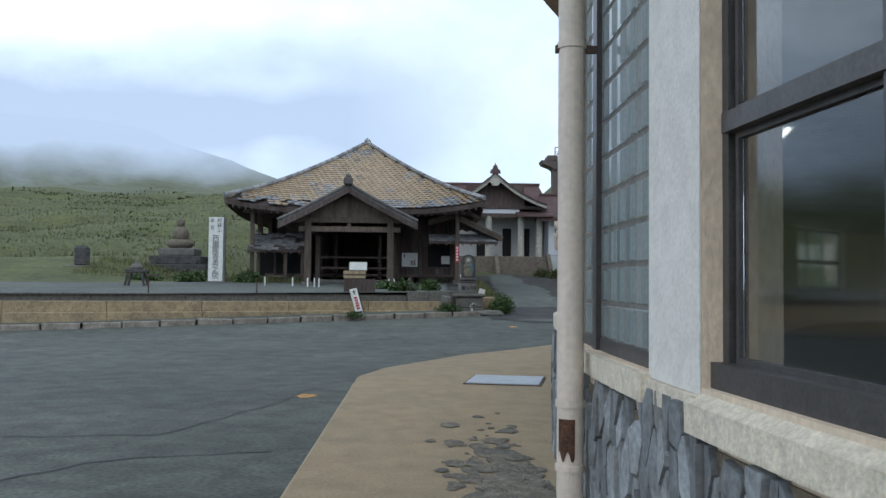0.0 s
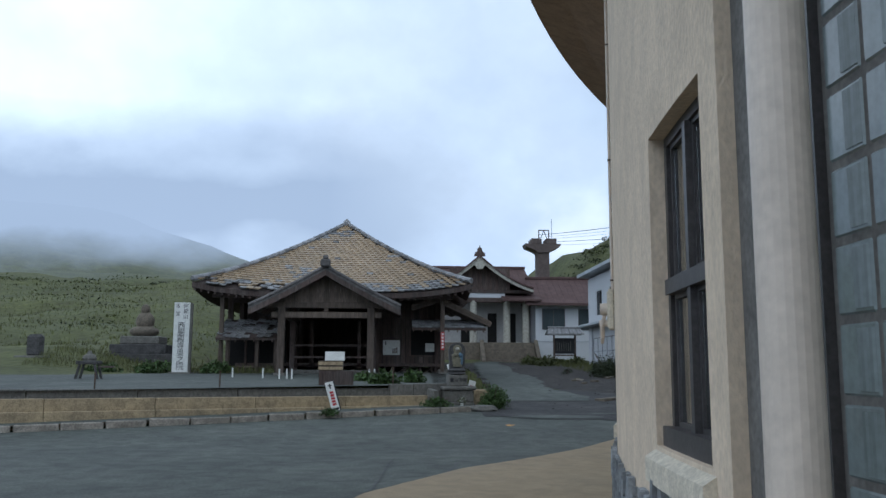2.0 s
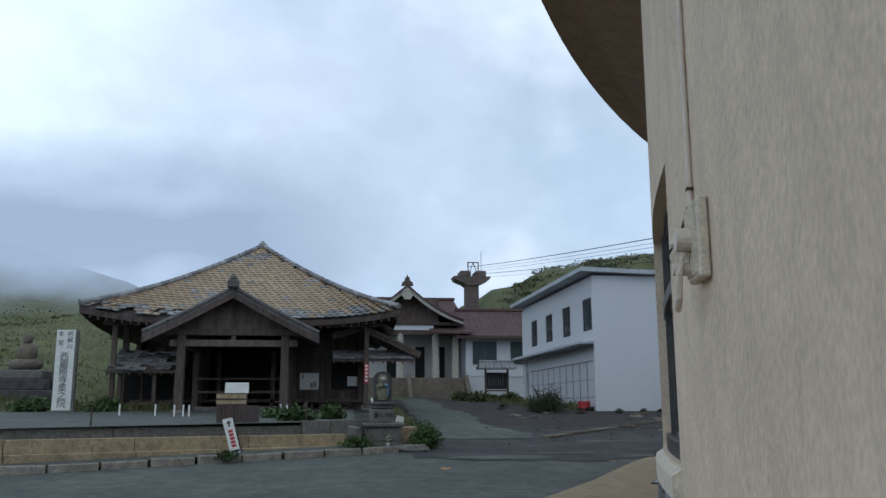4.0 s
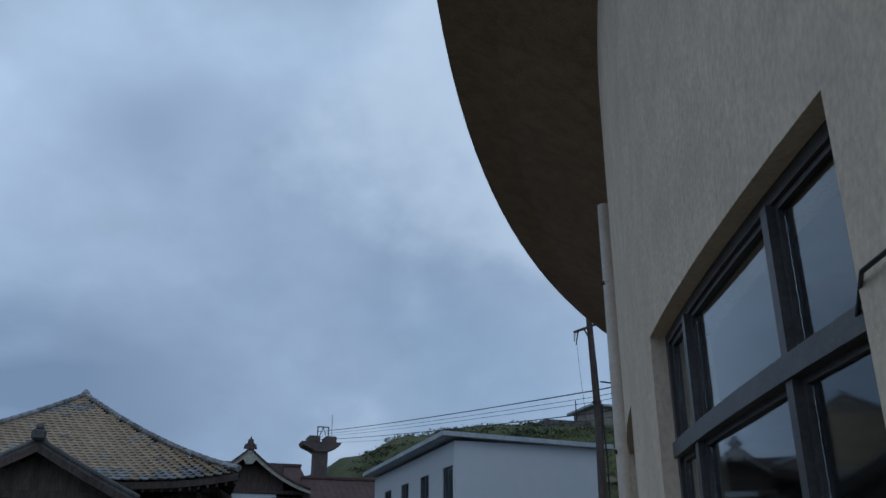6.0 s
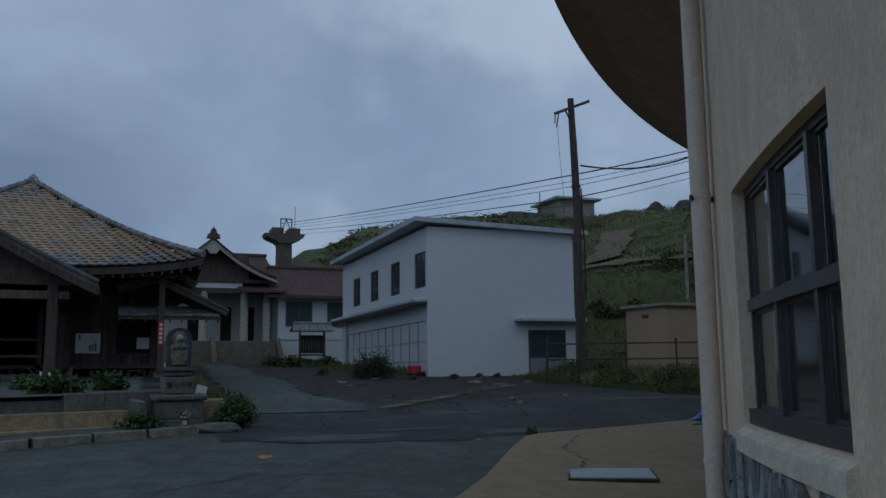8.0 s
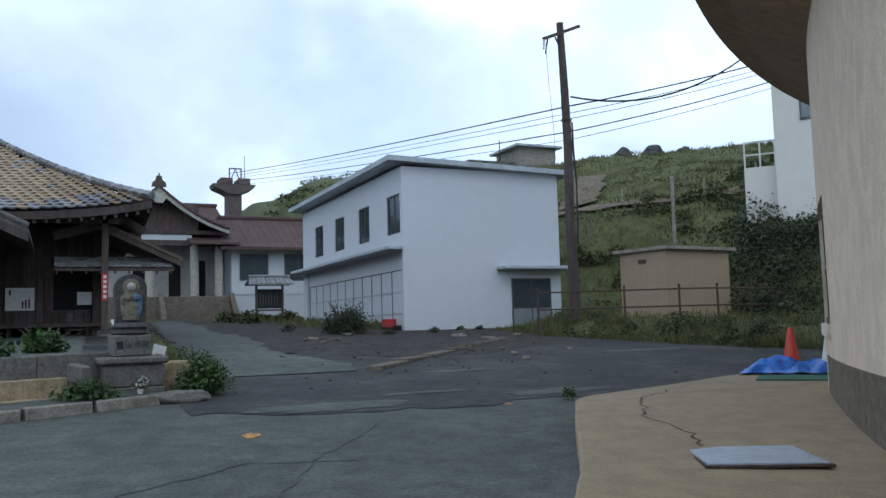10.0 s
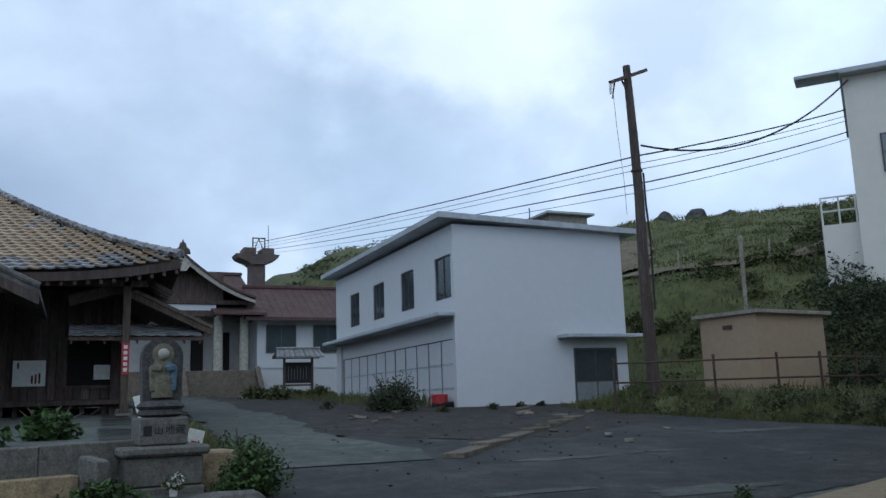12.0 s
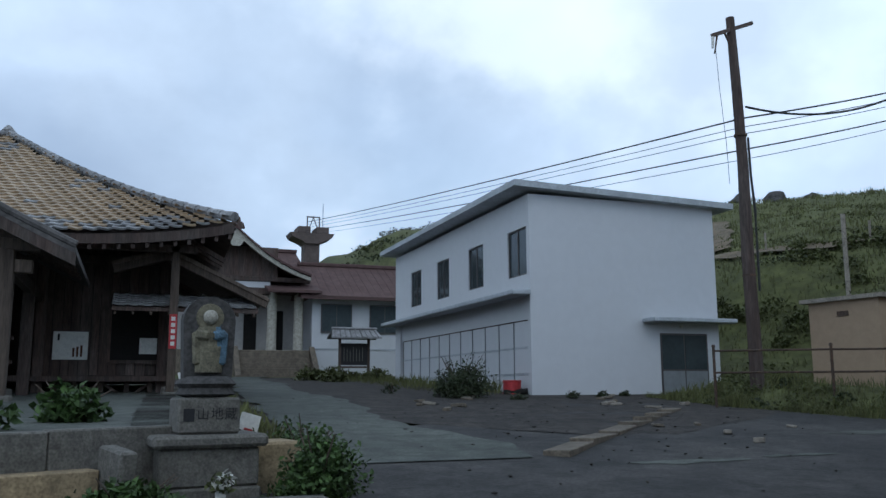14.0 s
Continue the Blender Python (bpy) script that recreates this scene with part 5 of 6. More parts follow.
part("aerial", rodm((1.15, 0, 11.95), (1.15, 0, 14.2), 0.035, n=6), M["steel"], tw)

# ---- shed with flat roof ----
shed = thing("shed", "small brown rendered shed with flat concrete roof", "shed", (19.12, 36.98, 1.42))
bm = bmesh.new()
prism(bm, [(0, 0), (3.08, 0.4), (2.75, 2.5), (-0.33, 2.1)], -0.3, 2.36)
part("wall", bm, M["shed"], shed, "brown rendered walls")
bm = bmesh.new()
prism(bm, [(-0.1, -0.2), (3.3, 0.25), (2.9, 2.7), (-0.53, 2.24)], 2.36, 2.47)
part("roof", bm, M["concrete"], shed, "thin flat roof slab")
bm = bmesh.new()
prism(bm, [(-0.03, -0.04), (3.12, 0.37), (2.78, 2.54), (-0.37, 2.13)], -0.3, 0.05)
part("plinth", bm, M["paper"], shed, "pale plinth")
vt = part("vent", boxm(-0.17, 0.17, -0.03, 0.0, 1.95, 2.08, m=pose(-0.165, 1.05, 0, 0, 0, -81.1)), M["iron"], shed, "small louvred vent")

# ---- utility pole and wires ----
pole = thing("utility_pole", "dark leaning timber utility pole with crossarm", "utility pole", (16.72, 38.9, 1.05))
bm = bmesh.new()
sweep(bm, [(0.0, 0, -0.3), (-0.02, 0, 2), (-0.06, 0, 4), (-0.03, 0, 6.5), (-0.08, 0, 8.6), (-0.16, 0, 10.85)], [0.19, 0.18, 0.17, 0.15, 0.14, 0.12], 12)
part("shaft", bm, M["wood"], pole, "tarred timber shaft")
part("crossarm", beamm((-0.98, -0.2, 10.12), (0.78, 0.2, 10.92), 0.09, 0.11, 0.01), M["wood"], pole)
part("brace", beamm((-0.5, -0.1, 10.4), (-0.1, 0, 9.8), 0.04, 0.05), M["iron"], pole)
part("insulator", rodm((-0.95, -0.2, 10.08), (-0.98, -0.2, 9.75), 0.05, 0.03, 8), M["paper"], pole)
part("insulator", rodm((-0.8, -0.2, 10.15), (-0.92, -0.2, 9.6), 0.03, 0.02, 8), M["iron"], pole)
bm = bmesh.new()
sweep(bm, [(-0.9, -0.22, 9.9), (-0.84, -0.22, 8.6), (-0.7, -0.2, 7), (-0.68, -0.2, 5.9)], 0.008, 5)
part("loose_wire", bm, M["cable"], pole)
bm = bmesh.new()
sweep(bm, [(0.1, -0.12, 7.3), (0.1, -0.14, 6.2), (0.17, -0.14, 5.2), (0.15, -0.15, 4.2), (0.12, -0.17, 3)], 0.035, 6)
part("riser_cable", bm, M["cable"], pole)
for z in (3.4, 7.35):
    part("band", rodm((-0.05, 0, z), (-0.05, 0, z + 0.06), 0.185, n=12), M["iron"], pole)


def hang(p, q, sag, r, label):
    p, q = Vector(p), Vector(q)
    pts = [p.lerp(q, k / 20) - Vector((0, 0, sag * 4 * (k / 20) * (1 - k / 20))) for k in range(21)]
    bm = bmesh.new()
    sweep(bm, pts, r, 5)
    return tagged(mesh_object("overhead_wire", bm, M["cable"]), label, "wire", "overhead wires")


PX, PYY = 16.68, 38.8
for (zp, zt, r) in ((8.9, 16.15, 0.026), (8.45, 15.65, 0.012), (8.65, 15.9, 0.012), (8.0, 15.35, 0.022), (7.72, 15.0, 0.011)):
    hang((PX, PYY, zp), (15.0, 94, zt), 0.15, r, "thin black overhead wire to the tower")
    hang((PX, PYY, zp), (31.5, 41.0, zp + 4.5), 0.15, r, "thin black overhead wire to the bank building")
hang((PX + 0.15, PYY, 9.25), (27.75, 40.05, 13.25), 1.1, 0.035, "thick sagging black service cable")

# ---- building on the bank ----
hb = thing("hill_building", "white rendered flat-roofed building on the bank", "building", (27.65, 40.2, 6.0), -50)
part("wall", boxm(0, 12, 0, 9, -3.5, 7.4), M["warm_white"], hb, "white stained render")
bm = boxm(-0.1, 12.5, -0.5, 9.1, 7.404, 7.62, 0.03)
box(bm, -1.7, -0.104, -0.5, 0.55, 7.46, 7.62, 0.03)
part("roof", bm, M["grey_slab"], hb, "thin projecting grey roof slab")
# The panes' reflection is painted as a lighter grey base colour.
M["grey_glass"] = material("glass greyed as reflection", (0.16, 0.19, 0.20), 0.1, 0.1, 1, 8, 0)
for x0 in (1.05, 3.6, 6.6):
    wn = part("window", boxm(x0, x0 + 1.55, -0.06, -0.004, 3.45, 4.95), M["bronze"], hb, "dark gridded window")
    for i in range(3):
        for j in range(2):
            part("pane", boxm(x0 + 0.06 + 0.49 * i, x0 + 0.06 + 0.49 * i + 0.43, -0.075, -0.062, 3.52 + 0.71 * j, 4.17 + 0.71 * j), M["grey_glass"], wn)
part("terrace_wall", boxm(-1.3, -0.004, 0.5, 3, -3.5, 1.75), M["warm_white"], hb, "white balcony wall")
for z in (2.3, 2.85):
    part("rail", rodm((-1.3, 0.6, z), (0, 0.6, z), 0.035, n=8), M["paper"], hb)
for x in (-1.27, -0.65, -0.05):
    part("rail_post", rodm((x, 0.6, 1.75), (x, 0.6, 2.85), 0.035, n=8), M["paper"], hb)

# small houses on the ridge
for x, y, z, w in ((49.2, 90.5, 17.6, 4.4),):
    h = thing("ridge_house", "pale flat-roofed hut on the ridge", "house", (x - 5, y, z))
    part("wall", boxm(0, w, 0, 5, -7, 2.2), M["concrete"], h)
    part("roof", boxm(-0.6, w + 0.6, -0.6, 5.6, 2.2, 2.45, 0.03), M["grey_slab"], h)
    part("annex", boxm(-5.4, -0.004, 1, 5, -7, 0.75), M["stone"], h, "low dark annex")
    part("aerial", rodm((-1.2, 2, 0.6), (-1.2, 2, 3.2), 0.06, n=6), M["iron"], h)


# ---- stone cladding at the foot of the round wall ----
def stone_base():
    rs = random.Random(8)
    base = thing("stone_plinth", "irregular upright blue-grey stone slabs bedded in mortar", "wall", kind="structure")
    tops = lambda a: (0.88 if -9.2 < a < -3.4 else 0.92 if -1.4 < a < 3.7 else 1.10 if 3.8 < a < 6.9 else 0.98 if 16.8 < a < 23.4 else 0.955 if 26.3 < a < 32.4 else 1.0)
    part("mortar_bed", arcm(-14, 60, -0.1, 0.87, 0.002, 0.012), M["mortar"], base)
    count = 0
    rest = bmesh.new()

    def clip(poly, nx, ny, d):
        out = []
        for (x0, y0), (x1, y1) in zip(poly, poly[1:] + poly[:1]):
            s0, s1 = nx * x0 + ny * y0 - d, nx * x1 + ny * y1 - d
            if s0 <= 0:
                out.append((x0, y0))
            if s0 * s1 < 0:
                k = s0 / (s0 - s1)
                out.append((x0 + (x1 - x0) * k, y0 + (y1 - y0) * k))
        return out

    # cells round scattered seeds, drawn upright: each slab is its cell less the joint
    for a_start, a_end, keep in ((-8.5, 7.5, True), (24.5, 42, True), (7.5, 24.5, False)):
        u0, u1 = radians(a_start) * RR, radians(a_end) * RR
        seeds = [(u0 + (i + rs.uniform(-0.1, 1.1)) * 0.105, (j + rs.uniform(0.0, 1.0) + 0.5 * (i % 2)) * 0.25 - 0.1) for i in range(int((u1 - u0) / 0.105) + 1) for j in range(5)]
        for i, (su, sz) in enumerate(seeds):
            top = tops(math.degrees(su / RR))
            if not 0 < sz < top:
                continue
            poly = [(max(u0, su - 0.3), 0.01), (min(u1, su + 0.3), 0.01), (min(u1, su + 0.3), top), (max(u0, su - 0.3), top)]
            for qu, qz in seeds[max(0, i - 30):i + 31]:
                du, dz = qu - su, (qz - sz) * 0.18 + (qu - su) * 0.04
                if abs(du) + abs(dz) > 1e-6:
                    ln = math.hypot(du, dz)
                    poly = clip(poly, du / ln, dz / ln, (du * (su + qu) / 2 + dz * (sz + qz) / 2) / ln - 0.006)
                if len(poly) < 3:
                    break
            if len(poly) < 3 or max(p[1] for p in poly) - min(p[1] for p in poly) < 0.05 or max(p[0] for p in poly) - min(p[0] for p in poly) < 0.025:
                continue
            poly = [p for p, q in zip(poly, poly[1:] + poly[:1]) if math.hypot(p[0] - q[0], p[1] - q[1]) > 0.006]
            if len(poly) < 3:
                continue
            bm = bmesh.new() if keep and count < 298 else rest
            mu, mz = sum(p[0] for p in poly) / len(poly), sum(p[1] for p in poly) / len(poly)
            depth, tu, tz = rs.uniform(0.028, 0.05), rs.uniform(-0.12, 0.12), rs.uniform(-0.03, 0.03)
            back = [bm.verts.new(on_wall(math.degrees(u / RR), z, 0.004)) for u, z in poly]
            front = [bm.verts.new(on_wall(math.degrees((mu + (u - mu) * 0.94) / RR), mz + (z - mz) * 0.97, depth + tu * (u - mu) + tz * (z - mz) + rs.uniform(-0.003, 0.003))) for u, z in poly]
            bm.faces.new(front)
            for k in range(len(poly)):
                k2 = (k + 1) % len(poly)
                bm.faces.new((back[k], back[k2], front[k2], front[k]))
            if bm is not rest:
                part("stone_slab", bm, M["slate"], base)
                count += 1
    tagged(part("stone_slabs", rest, M["slate"], base, "more upright stone slabs"), kind="stuff")


stone_base()


# ---- plants ----
def leaf_cloud(bm, rs, n, centre, radii, size, up=0.3):
    for _ in range(n):
        while True:
            d = Vector((rs.uniform(-1, 1), rs.uniform(-1, 1), rs.uniform(-0.2, 1)))
            if 0.25 < d.length < 1:
                break
        k = 1 + 0.35 * noise.noise(d * 2.3 + Vector(centre))
        p = Vector(centre) + Vector((d.x * radii[0], d.y * radii[1], d.z * radii[2])) * k
        s = size * rs.uniform(0.6, 1.3)
        e = Euler((rs.uniform(-1.1, 1.1), rs.uniform(-1.1, 1.1), rs.uniform(0, 6.28)))
        m = e.to_matrix()
        q = [p + m @ Vector(c) * s for c in ((-0.5, 0, 0), (0, -0.32, 0.06), (0.62, 0, -0.05), (0, 0.32, 0.06))]
        vs = [bm.verts.new(c) for c in q]
        bm.faces.new((vs[0], vs[1], vs[2]))
        bm.faces.new((vs[0], vs[2], vs[3]))


def leafy(name, label, x, y, radii, n, size, seed, z=None, stems=6, mat="leaf", group="shrubs"):
    rs = random.Random(seed)
    z = ground_full(x, y) if z is None else z
    t = thing(name, label, "shrub", (x, y, z), group=group)
    for k in range(stems):
        ang = rs.uniform(0, 6.28)
        r = rs.uniform(0.3, 0.8)
        bm = bmesh.new()
        sweep(bm, [(0.05 * math.cos(ang), 0.05 * math.sin(ang), -0.05), (radii[0] * r * 0.4 * math.cos(ang), radii[1] * r * 0.4 * math.sin(ang), radii[2] * 0.5), (radii[0] * r * math.cos(ang), radii[1] * r * math.sin(ang), radii[2] * rs.uniform(0.75, 1.1))], [0.02, 0.014, 0.005], 5)
        part("stem", bm, M["wood_pale"], t)
    bm = bmesh.new()
    lobes = max(3, int(n / 260))
    for k in range(lobes):
        ang = rs.uniform(0, 6.28)
        r = rs.uniform(0.0, 0.55)
        c = (radii[0] * r * math.cos(ang), radii[1] * r * math.sin(ang), rs.uniform(0, 0.35) * radii[2])
        leaf_cloud(bm, rs, n // lobes, c, [q * rs.uniform(0.5, 0.75) for q in radii], size)
    part("foliage", bm, M[mat], t)
    return t


M["leaf_dark"] = material("dark leaf", (0.034, 0.047, 0.018), 0.75, 0.3, 2, 20, 0.1, spread=0.3)
M["leaf_mid"] = material("mid green leaf", (0.076, 0.088, 0.025), 0.75, 0.3, 2, 20, 0.1, spread=0.3)
leafy("shrub", "leafy green shrub in the bed beside the statue", 2.75, 28.6, (0.5, 0.5, 0.72), 3200, 0.062, 21, rise(28.6))
leafy("shrub", "leafy green shrub spreading beside the path", 2.9, 30.0, (0.48, 0.6, 0.7), 2600, 0.062, 22, rise(30))
leafy("shrub", "dark bushy shrub before the white shop front", 9.6, 42.6, (0.95, 0.8, 1.15), 4200, 0.08, 23, rise(42.6), 10, "leaf_dark")
leafy("shrub", "low shrub on the terrace edge", -0.6, 29.2, (0.75, 0.45, 0.5), 900, 0.11, 24, terrace(0, 29.2))
leafy("shrub", "low shrub on the terrace edge", -2.2 + 2.6, 30.4, (0.55, 0.5, 0.45), 700, 0.11, 25, terrace(0, 30.4))
leafy("shrub", "low shrub on the terrace edge", -1.2, 31.5, (0.7, 0.5, 0.4), 700, 0.11, 26, terrace(0, 31.5))
leafy("shrub", "low weeds before the pedestal", 1.0, 27.8, (0.6, 0.35, 0.32), 700, 0.08, 27, rise(27.8) + 0.1)
leafy("shrub", "low green bush beside the white sign", -10.6, 39.8, (1.3, 0.7, 0.75), 1100, 0.14, 28, terrace(0, 39.8))
leafy("shrub", "low green bush beside the white sign", -8.0, 40.0, (0.9, 0.7, 0.8), 900, 0.14, 29, terrace(0, 40.0))
leafy("shrub", "low green bush beside the white sign", -12.6, 39.4, (1.0, 0.7, 0.55), 700, 0.14, 30, terrace(0, 39.4))
leafy("shrub", "small green tuft by the kerb", -2.0, 26.0, (0.35, 0.2, 0.22), 260, 0.07, 31, rise(26) + 0.1)
leafy("shrub", "low tuft of weeds on the terrace", -12.5, 23.6, (0.7, 0.4, 0.25), 300, 0.1, 32, terrace(0, 23.6))
for i, (x, y) in enumerate(((8.4, 58.0), (10.0, 58.8), (11.2, 57.6), (9.2, 56.2))):
    leafy("shrub", "low rough grass and shrub before the shrine wall", x, y, (1.0, 0.8, 0.7), 500, 0.16, 40 + i, rise(y), 3, "leaf_mid")
leafy("shrub", "small weed at the edge of the concrete apron", 7.9, 25.6, (0.17, 0.14, 0.22), 140, 0.05, 47, rise(25.6), 3)
for i, (x, y, r) in enumerate(((12.6, 41.6, 0.3), (14.0, 42.3, 0.25), (14.9, 42.5, 0.22), (8.2, 44.5, 0.4), (10.8, 41.4, 0.3))):
    leafy("shrub", "small dry weed in the cinder yard", x, y, (r, r, r * 0.8), 150, 0.08, 50 + i, rise(y), 3, "leaf_dark")
# scrub on the bank behind the shed: clumps as one mass
rs = random.Random(77)
dense, pale = bmesh.new(), bmesh.new()
for _ in range(140):
    x = rs.uniform(22.5, 40)
    y = rs.uniform(33.5, 50)
    if x - 22 < (y - 40) * 0.2:
        continue
    dark = x > 23.5 and y < 42
    r = rs.uniform(0.7, 1.5) if dark else rs.uniform(0.5, 0.9)
    leaf_cloud(dense if dark and rs.random() < 0.88 else pale, rs, 300, (x, y, ground_full(x, y) - 0.15), (r, r, r * 0.9), 0.17)
for _ in range(420):
    x = rs.uniform(17, 62)
    y = rs.uniform(43, 86)
    r = rs.uniform(0.5, 1.1)
    leaf_cloud(pale if rs.random() < 0.985 else dense, rs, 130, (x, y, ground_full(x, y) - 0.2), (r * 1.7, r * 1.2, r * 0.38), 0.14)
for _ in range(160):
    y = rs.uniform(82, 112)
    x, r = rs.uniform(12, 44), rs.uniform(0.7, 1.5)
    leaf_cloud(dense if rs.random() < 0.55 else pale, rs, 120, (x, y, ground_full(x, y) - 0.2), (r * 1.8, r * 1.2, r * 0.5), 0.25)
for _ in range(95):
    x, y = rs.uniform(22.6, 33), rs.uniform(33.5, 40.5)
    r = rs.uniform(0.9, 1.6)
    leaf_cloud(dense if rs.random() < 0.93 else pale, rs, 620, (x, y, ground_full(x, y) - 0.2), (r, r, r * 0.85), 0.10)
for _ in range(260):
    y = rs.uniform(47, 115)
    x = -rs.uniform(9, 60) * y / 60
    r = rs.uniform(0.5, 1.3) * y / 60
    leaf_cloud(pale if rs.random() < 0.72 else dense, rs, 60, (x, y, ground_full(x, y) - 0.2), (r * 1.8, r, r * 0.35), 0.18 * y / 60)
for _ in range(80):
    y = rs.uniform(32, 41)
    x, r = bank_edge(y) + 2.6 * rs.random() ** 1.6 + 0.25, rs.uniform(0.22, 0.5)
    leaf_cloud(pale if rs.random() < 0.8 else dense, rs, 170, (x, y, ground_full(x, y) - 0.05), (r * 1.2, r, r * 0.8), 0.085)
tagged(mesh_object("bank_scrub", dense, M["leaf_dark"]), "dark tangled scrub on the bank", "scrub", "", "stuff")
tagged(mesh_object("bank_scrub", pale, M["leaf_mid"]), "pale green scrub and tall grass on the hill", "scrub", "", "stuff")
# grass blades: bank foot, verge and yard edges
def blades(n, place, h, seed, mat, label, wide=1.0):
    rg = random.Random(seed)
    bm = bmesh.new()
    for _ in range(n):
        x, y, z = place(rg)
        a = rg.uniform(0, 6.28)
        hh = h * rg.uniform(0.45, 1.2) * (0.75 + 0.9 * noise.noise((x * 0.9, y * 0.9, seed)))
        hh = max(0.05, hh)
        w = (0.010 + 0.012 * hh) * wide
        d = Vector((math.cos(a), math.sin(a), 0))
        b = Vector((rg.uniform(-0.35, 0.35), rg.uniform(-0.35, 0.35), 0)) * hh
        v = [bm.verts.new(Vector((x, y, z)) + q) for q in (-d * w, d * w, d * w * 0.6 + b * 0.4 + Vector((0, 0, hh * 0.6)), b + Vector((0, 0, hh)))]
        bm.faces.new((v[0], v[1], v[2]))
        bm.faces.new((v[0], v[2], v[3]))
    tagged(mesh_object("grass", bm, mat), label, "grass", "", "stuff")


def bank_place(r):
    y = r.uniform(30.5, 42)
    x = bank_edge(y) + r.uniform(-0.25, 1) ** 3 * 6.5 + r.uniform(0, 0.5)
    return x, y, ground_full(x, y)


def verge_place(r):
    y = r.uniform(28.8, 48)
    x = 2.0 + 0.02 * (y - 30) + r.uniform(0, 1.2)
    return x, y, ground_full(x, y) + 0.03


def yard_place(r):
    y = r.uniform(43.5, 62)
    x = 11.9 - r.uniform(0, 1) ** 2 * 2.2
    return x, y, rise(y)


def terrace_place(r):
    x = r.uniform(-16, -5.5)
    y = r.uniform(39.5, 44)
    return x, y, ground_full(x, y)


def hill_place(r):
    x, y = r.uniform(17, 66), r.uniform(42, 88)
    return x, y, ground_full(x, y)


def meadow_place(r):
    y = r.uniform(45, 110)
    x = -r.uniform(9, 50) * y / 60
    return x, y, ground_full(x, y)


blades(60000, hill_place, 0.32, 5, M["blade"], "long rough grass on the hillside", 2.2)
blades(14000, meadow_place, 0.3, 6, M["blade"], "long rough grass on the meadow", 3.0)
blades(12000, bank_place, 0.30, 1, M["blade"], "rank green grass at the foot of the bank")
blades(1600, verge_place, 0.25, 2, M["blade"], "weedy grass on the verge")
blades(2200, yard_place, 0.35, 3, M["blade"], "rough grass along the white wall")
blades(3500, terrace_place, 0.35, 4, M["blade"], "rough grass behind the terrace")


# ---- statue on its pedestal ----
ped = thing("pedestal", "grey stone pedestal of stacked blocks with carved plaque", "pedestal", (1.68, 28.85, rise(28.8) - 0.08), 6)
pz = rise(28.8) - 0.08
part("foundation", boxm(-0.48, 0.48, -0.36, 0.5, -0.1, 0.26, 0.02), M["stone"], ped)
part("base_block", boxm(-0.46, 0.46, -0.34, 0.44, 0.265, 0.62, 0.02), M["stone"], ped)
part("ledge", boxm(-0.53, 0.53, -0.42, 0.5, 0.625, 0.74, 0.03), M["stone"], ped)
part("die", boxm(-0.29, 0.29, -0.24, 0.3, 0.745, 1.08, 0.02), M["stone"], ped)
bm = bmesh.new()
revolve(bm, [(0.2, 0), (0.29, 0.03), (0.25, 0.09), (0.3, 0.13), (0.22, 0.2)], (0, 0.02, 1.082), 16)
part("lotus_base", bm, M["stone_dark"], ped)


def lettering(text, size, at, parent, mat, name="lettering", rx=90, rz=0):
    cu = bpy.data.curves.new("lettering", "FONT")
    cu.body, cu.size, cu.extrude, cu.align_x, cu.align_y = text, size, 0.002, "CENTER", "CENTER"
    tmp = new("tmp", cu)
    bpy.context.view_layer.update()
    me = bpy.data.meshes.new_from_object(tmp.evaluated_get(bpy.context.evaluated_depsgraph_get()))
    bpy.data.objects.remove(tmp)
    me.materials.clear()
    me.materials.append(mat)
    ob = new(name, me)
    ob.parent = parent
    ob.matrix_basis = pose(*at, rx, 0, rz)
    return ob


for k, ch in enumerate("山地蔵"):
    lettering(ch, 0.12, (-0.06 + 0.13 * k, -0.243, 0.92), ped, M["ink"], "carved_character")
part("carved_bar", boxm(-0.24, -0.14, -0.244, -0.241, 0.86, 0.98), M["ink"], ped)

st = bmesh.new()
# upright slab with an arched top, and a robed figure in relief
outline = [(-0.23, 0), (0.23, 0), (0.25, 0.55)] + [(0.25 * math.cos(radians(k)), 0.55 + 0.24 * math.sin(radians(k))) for k in range(15, 166, 15)] + [(-0.25, 0.55)]
vs = prism(st, outline, -0.09, 0.09)
bmesh.ops.transform(st, matrix=pose(0, 0, 0, 90, 0, 0), verts=vs)
n0 = len(st.faces)
v = bmesh.ops.create_uvsphere(st, u_segments=14, v_segments=10, radius=0.07, matrix=pose(0, -0.12, 0.585))["verts"]
n1 = len(st.faces)
rods = rod(st, (0, -0.09, 0.585), (0, -0.1, 0.585), 0.135, 0.13, 24)
n2 = len(st.faces)
for k, (w0, w1, z0, z1) in enumerate(((0.13, 0.15, 0.05, 0.3), (0.15, 0.11, 0.3, 0.49))):
    q = bmesh.ops.create_cone(st, cap_ends=True, segments=14, radius1=w0, radius2=w1, depth=z1 - z0, matrix=Matrix.Translation((0, -0.09, (z0 + z1) / 2)) @ Matrix.Diagonal((1, 0.55, 1, 1)))["verts"]
n3 = len(st.faces)
for sg in (-1, 1):
    beam(st, (sg * 0.14, -0.13, 0.42), (sg * 0.02, -0.19, 0.40), 0.07, 0.09, 0.02)
    beam(st, (sg * 0.135, -0.12, 0.44), (sg * 0.115, -0.12, 0.12), 0.06, 0.08, 0.02)
st.faces.ensure_lookup_table()
for i, f in enumerate(st.faces):
    f.material_index = 0 if i < n0 else 1 if i < n1 else 2 if i < n2 else (3 if f.calc_center_median().x > 0.02 else 2)
bmesh.ops.recalc_face_normals(st, faces=st.faces)
me = bpy.data.meshes.new("statue")
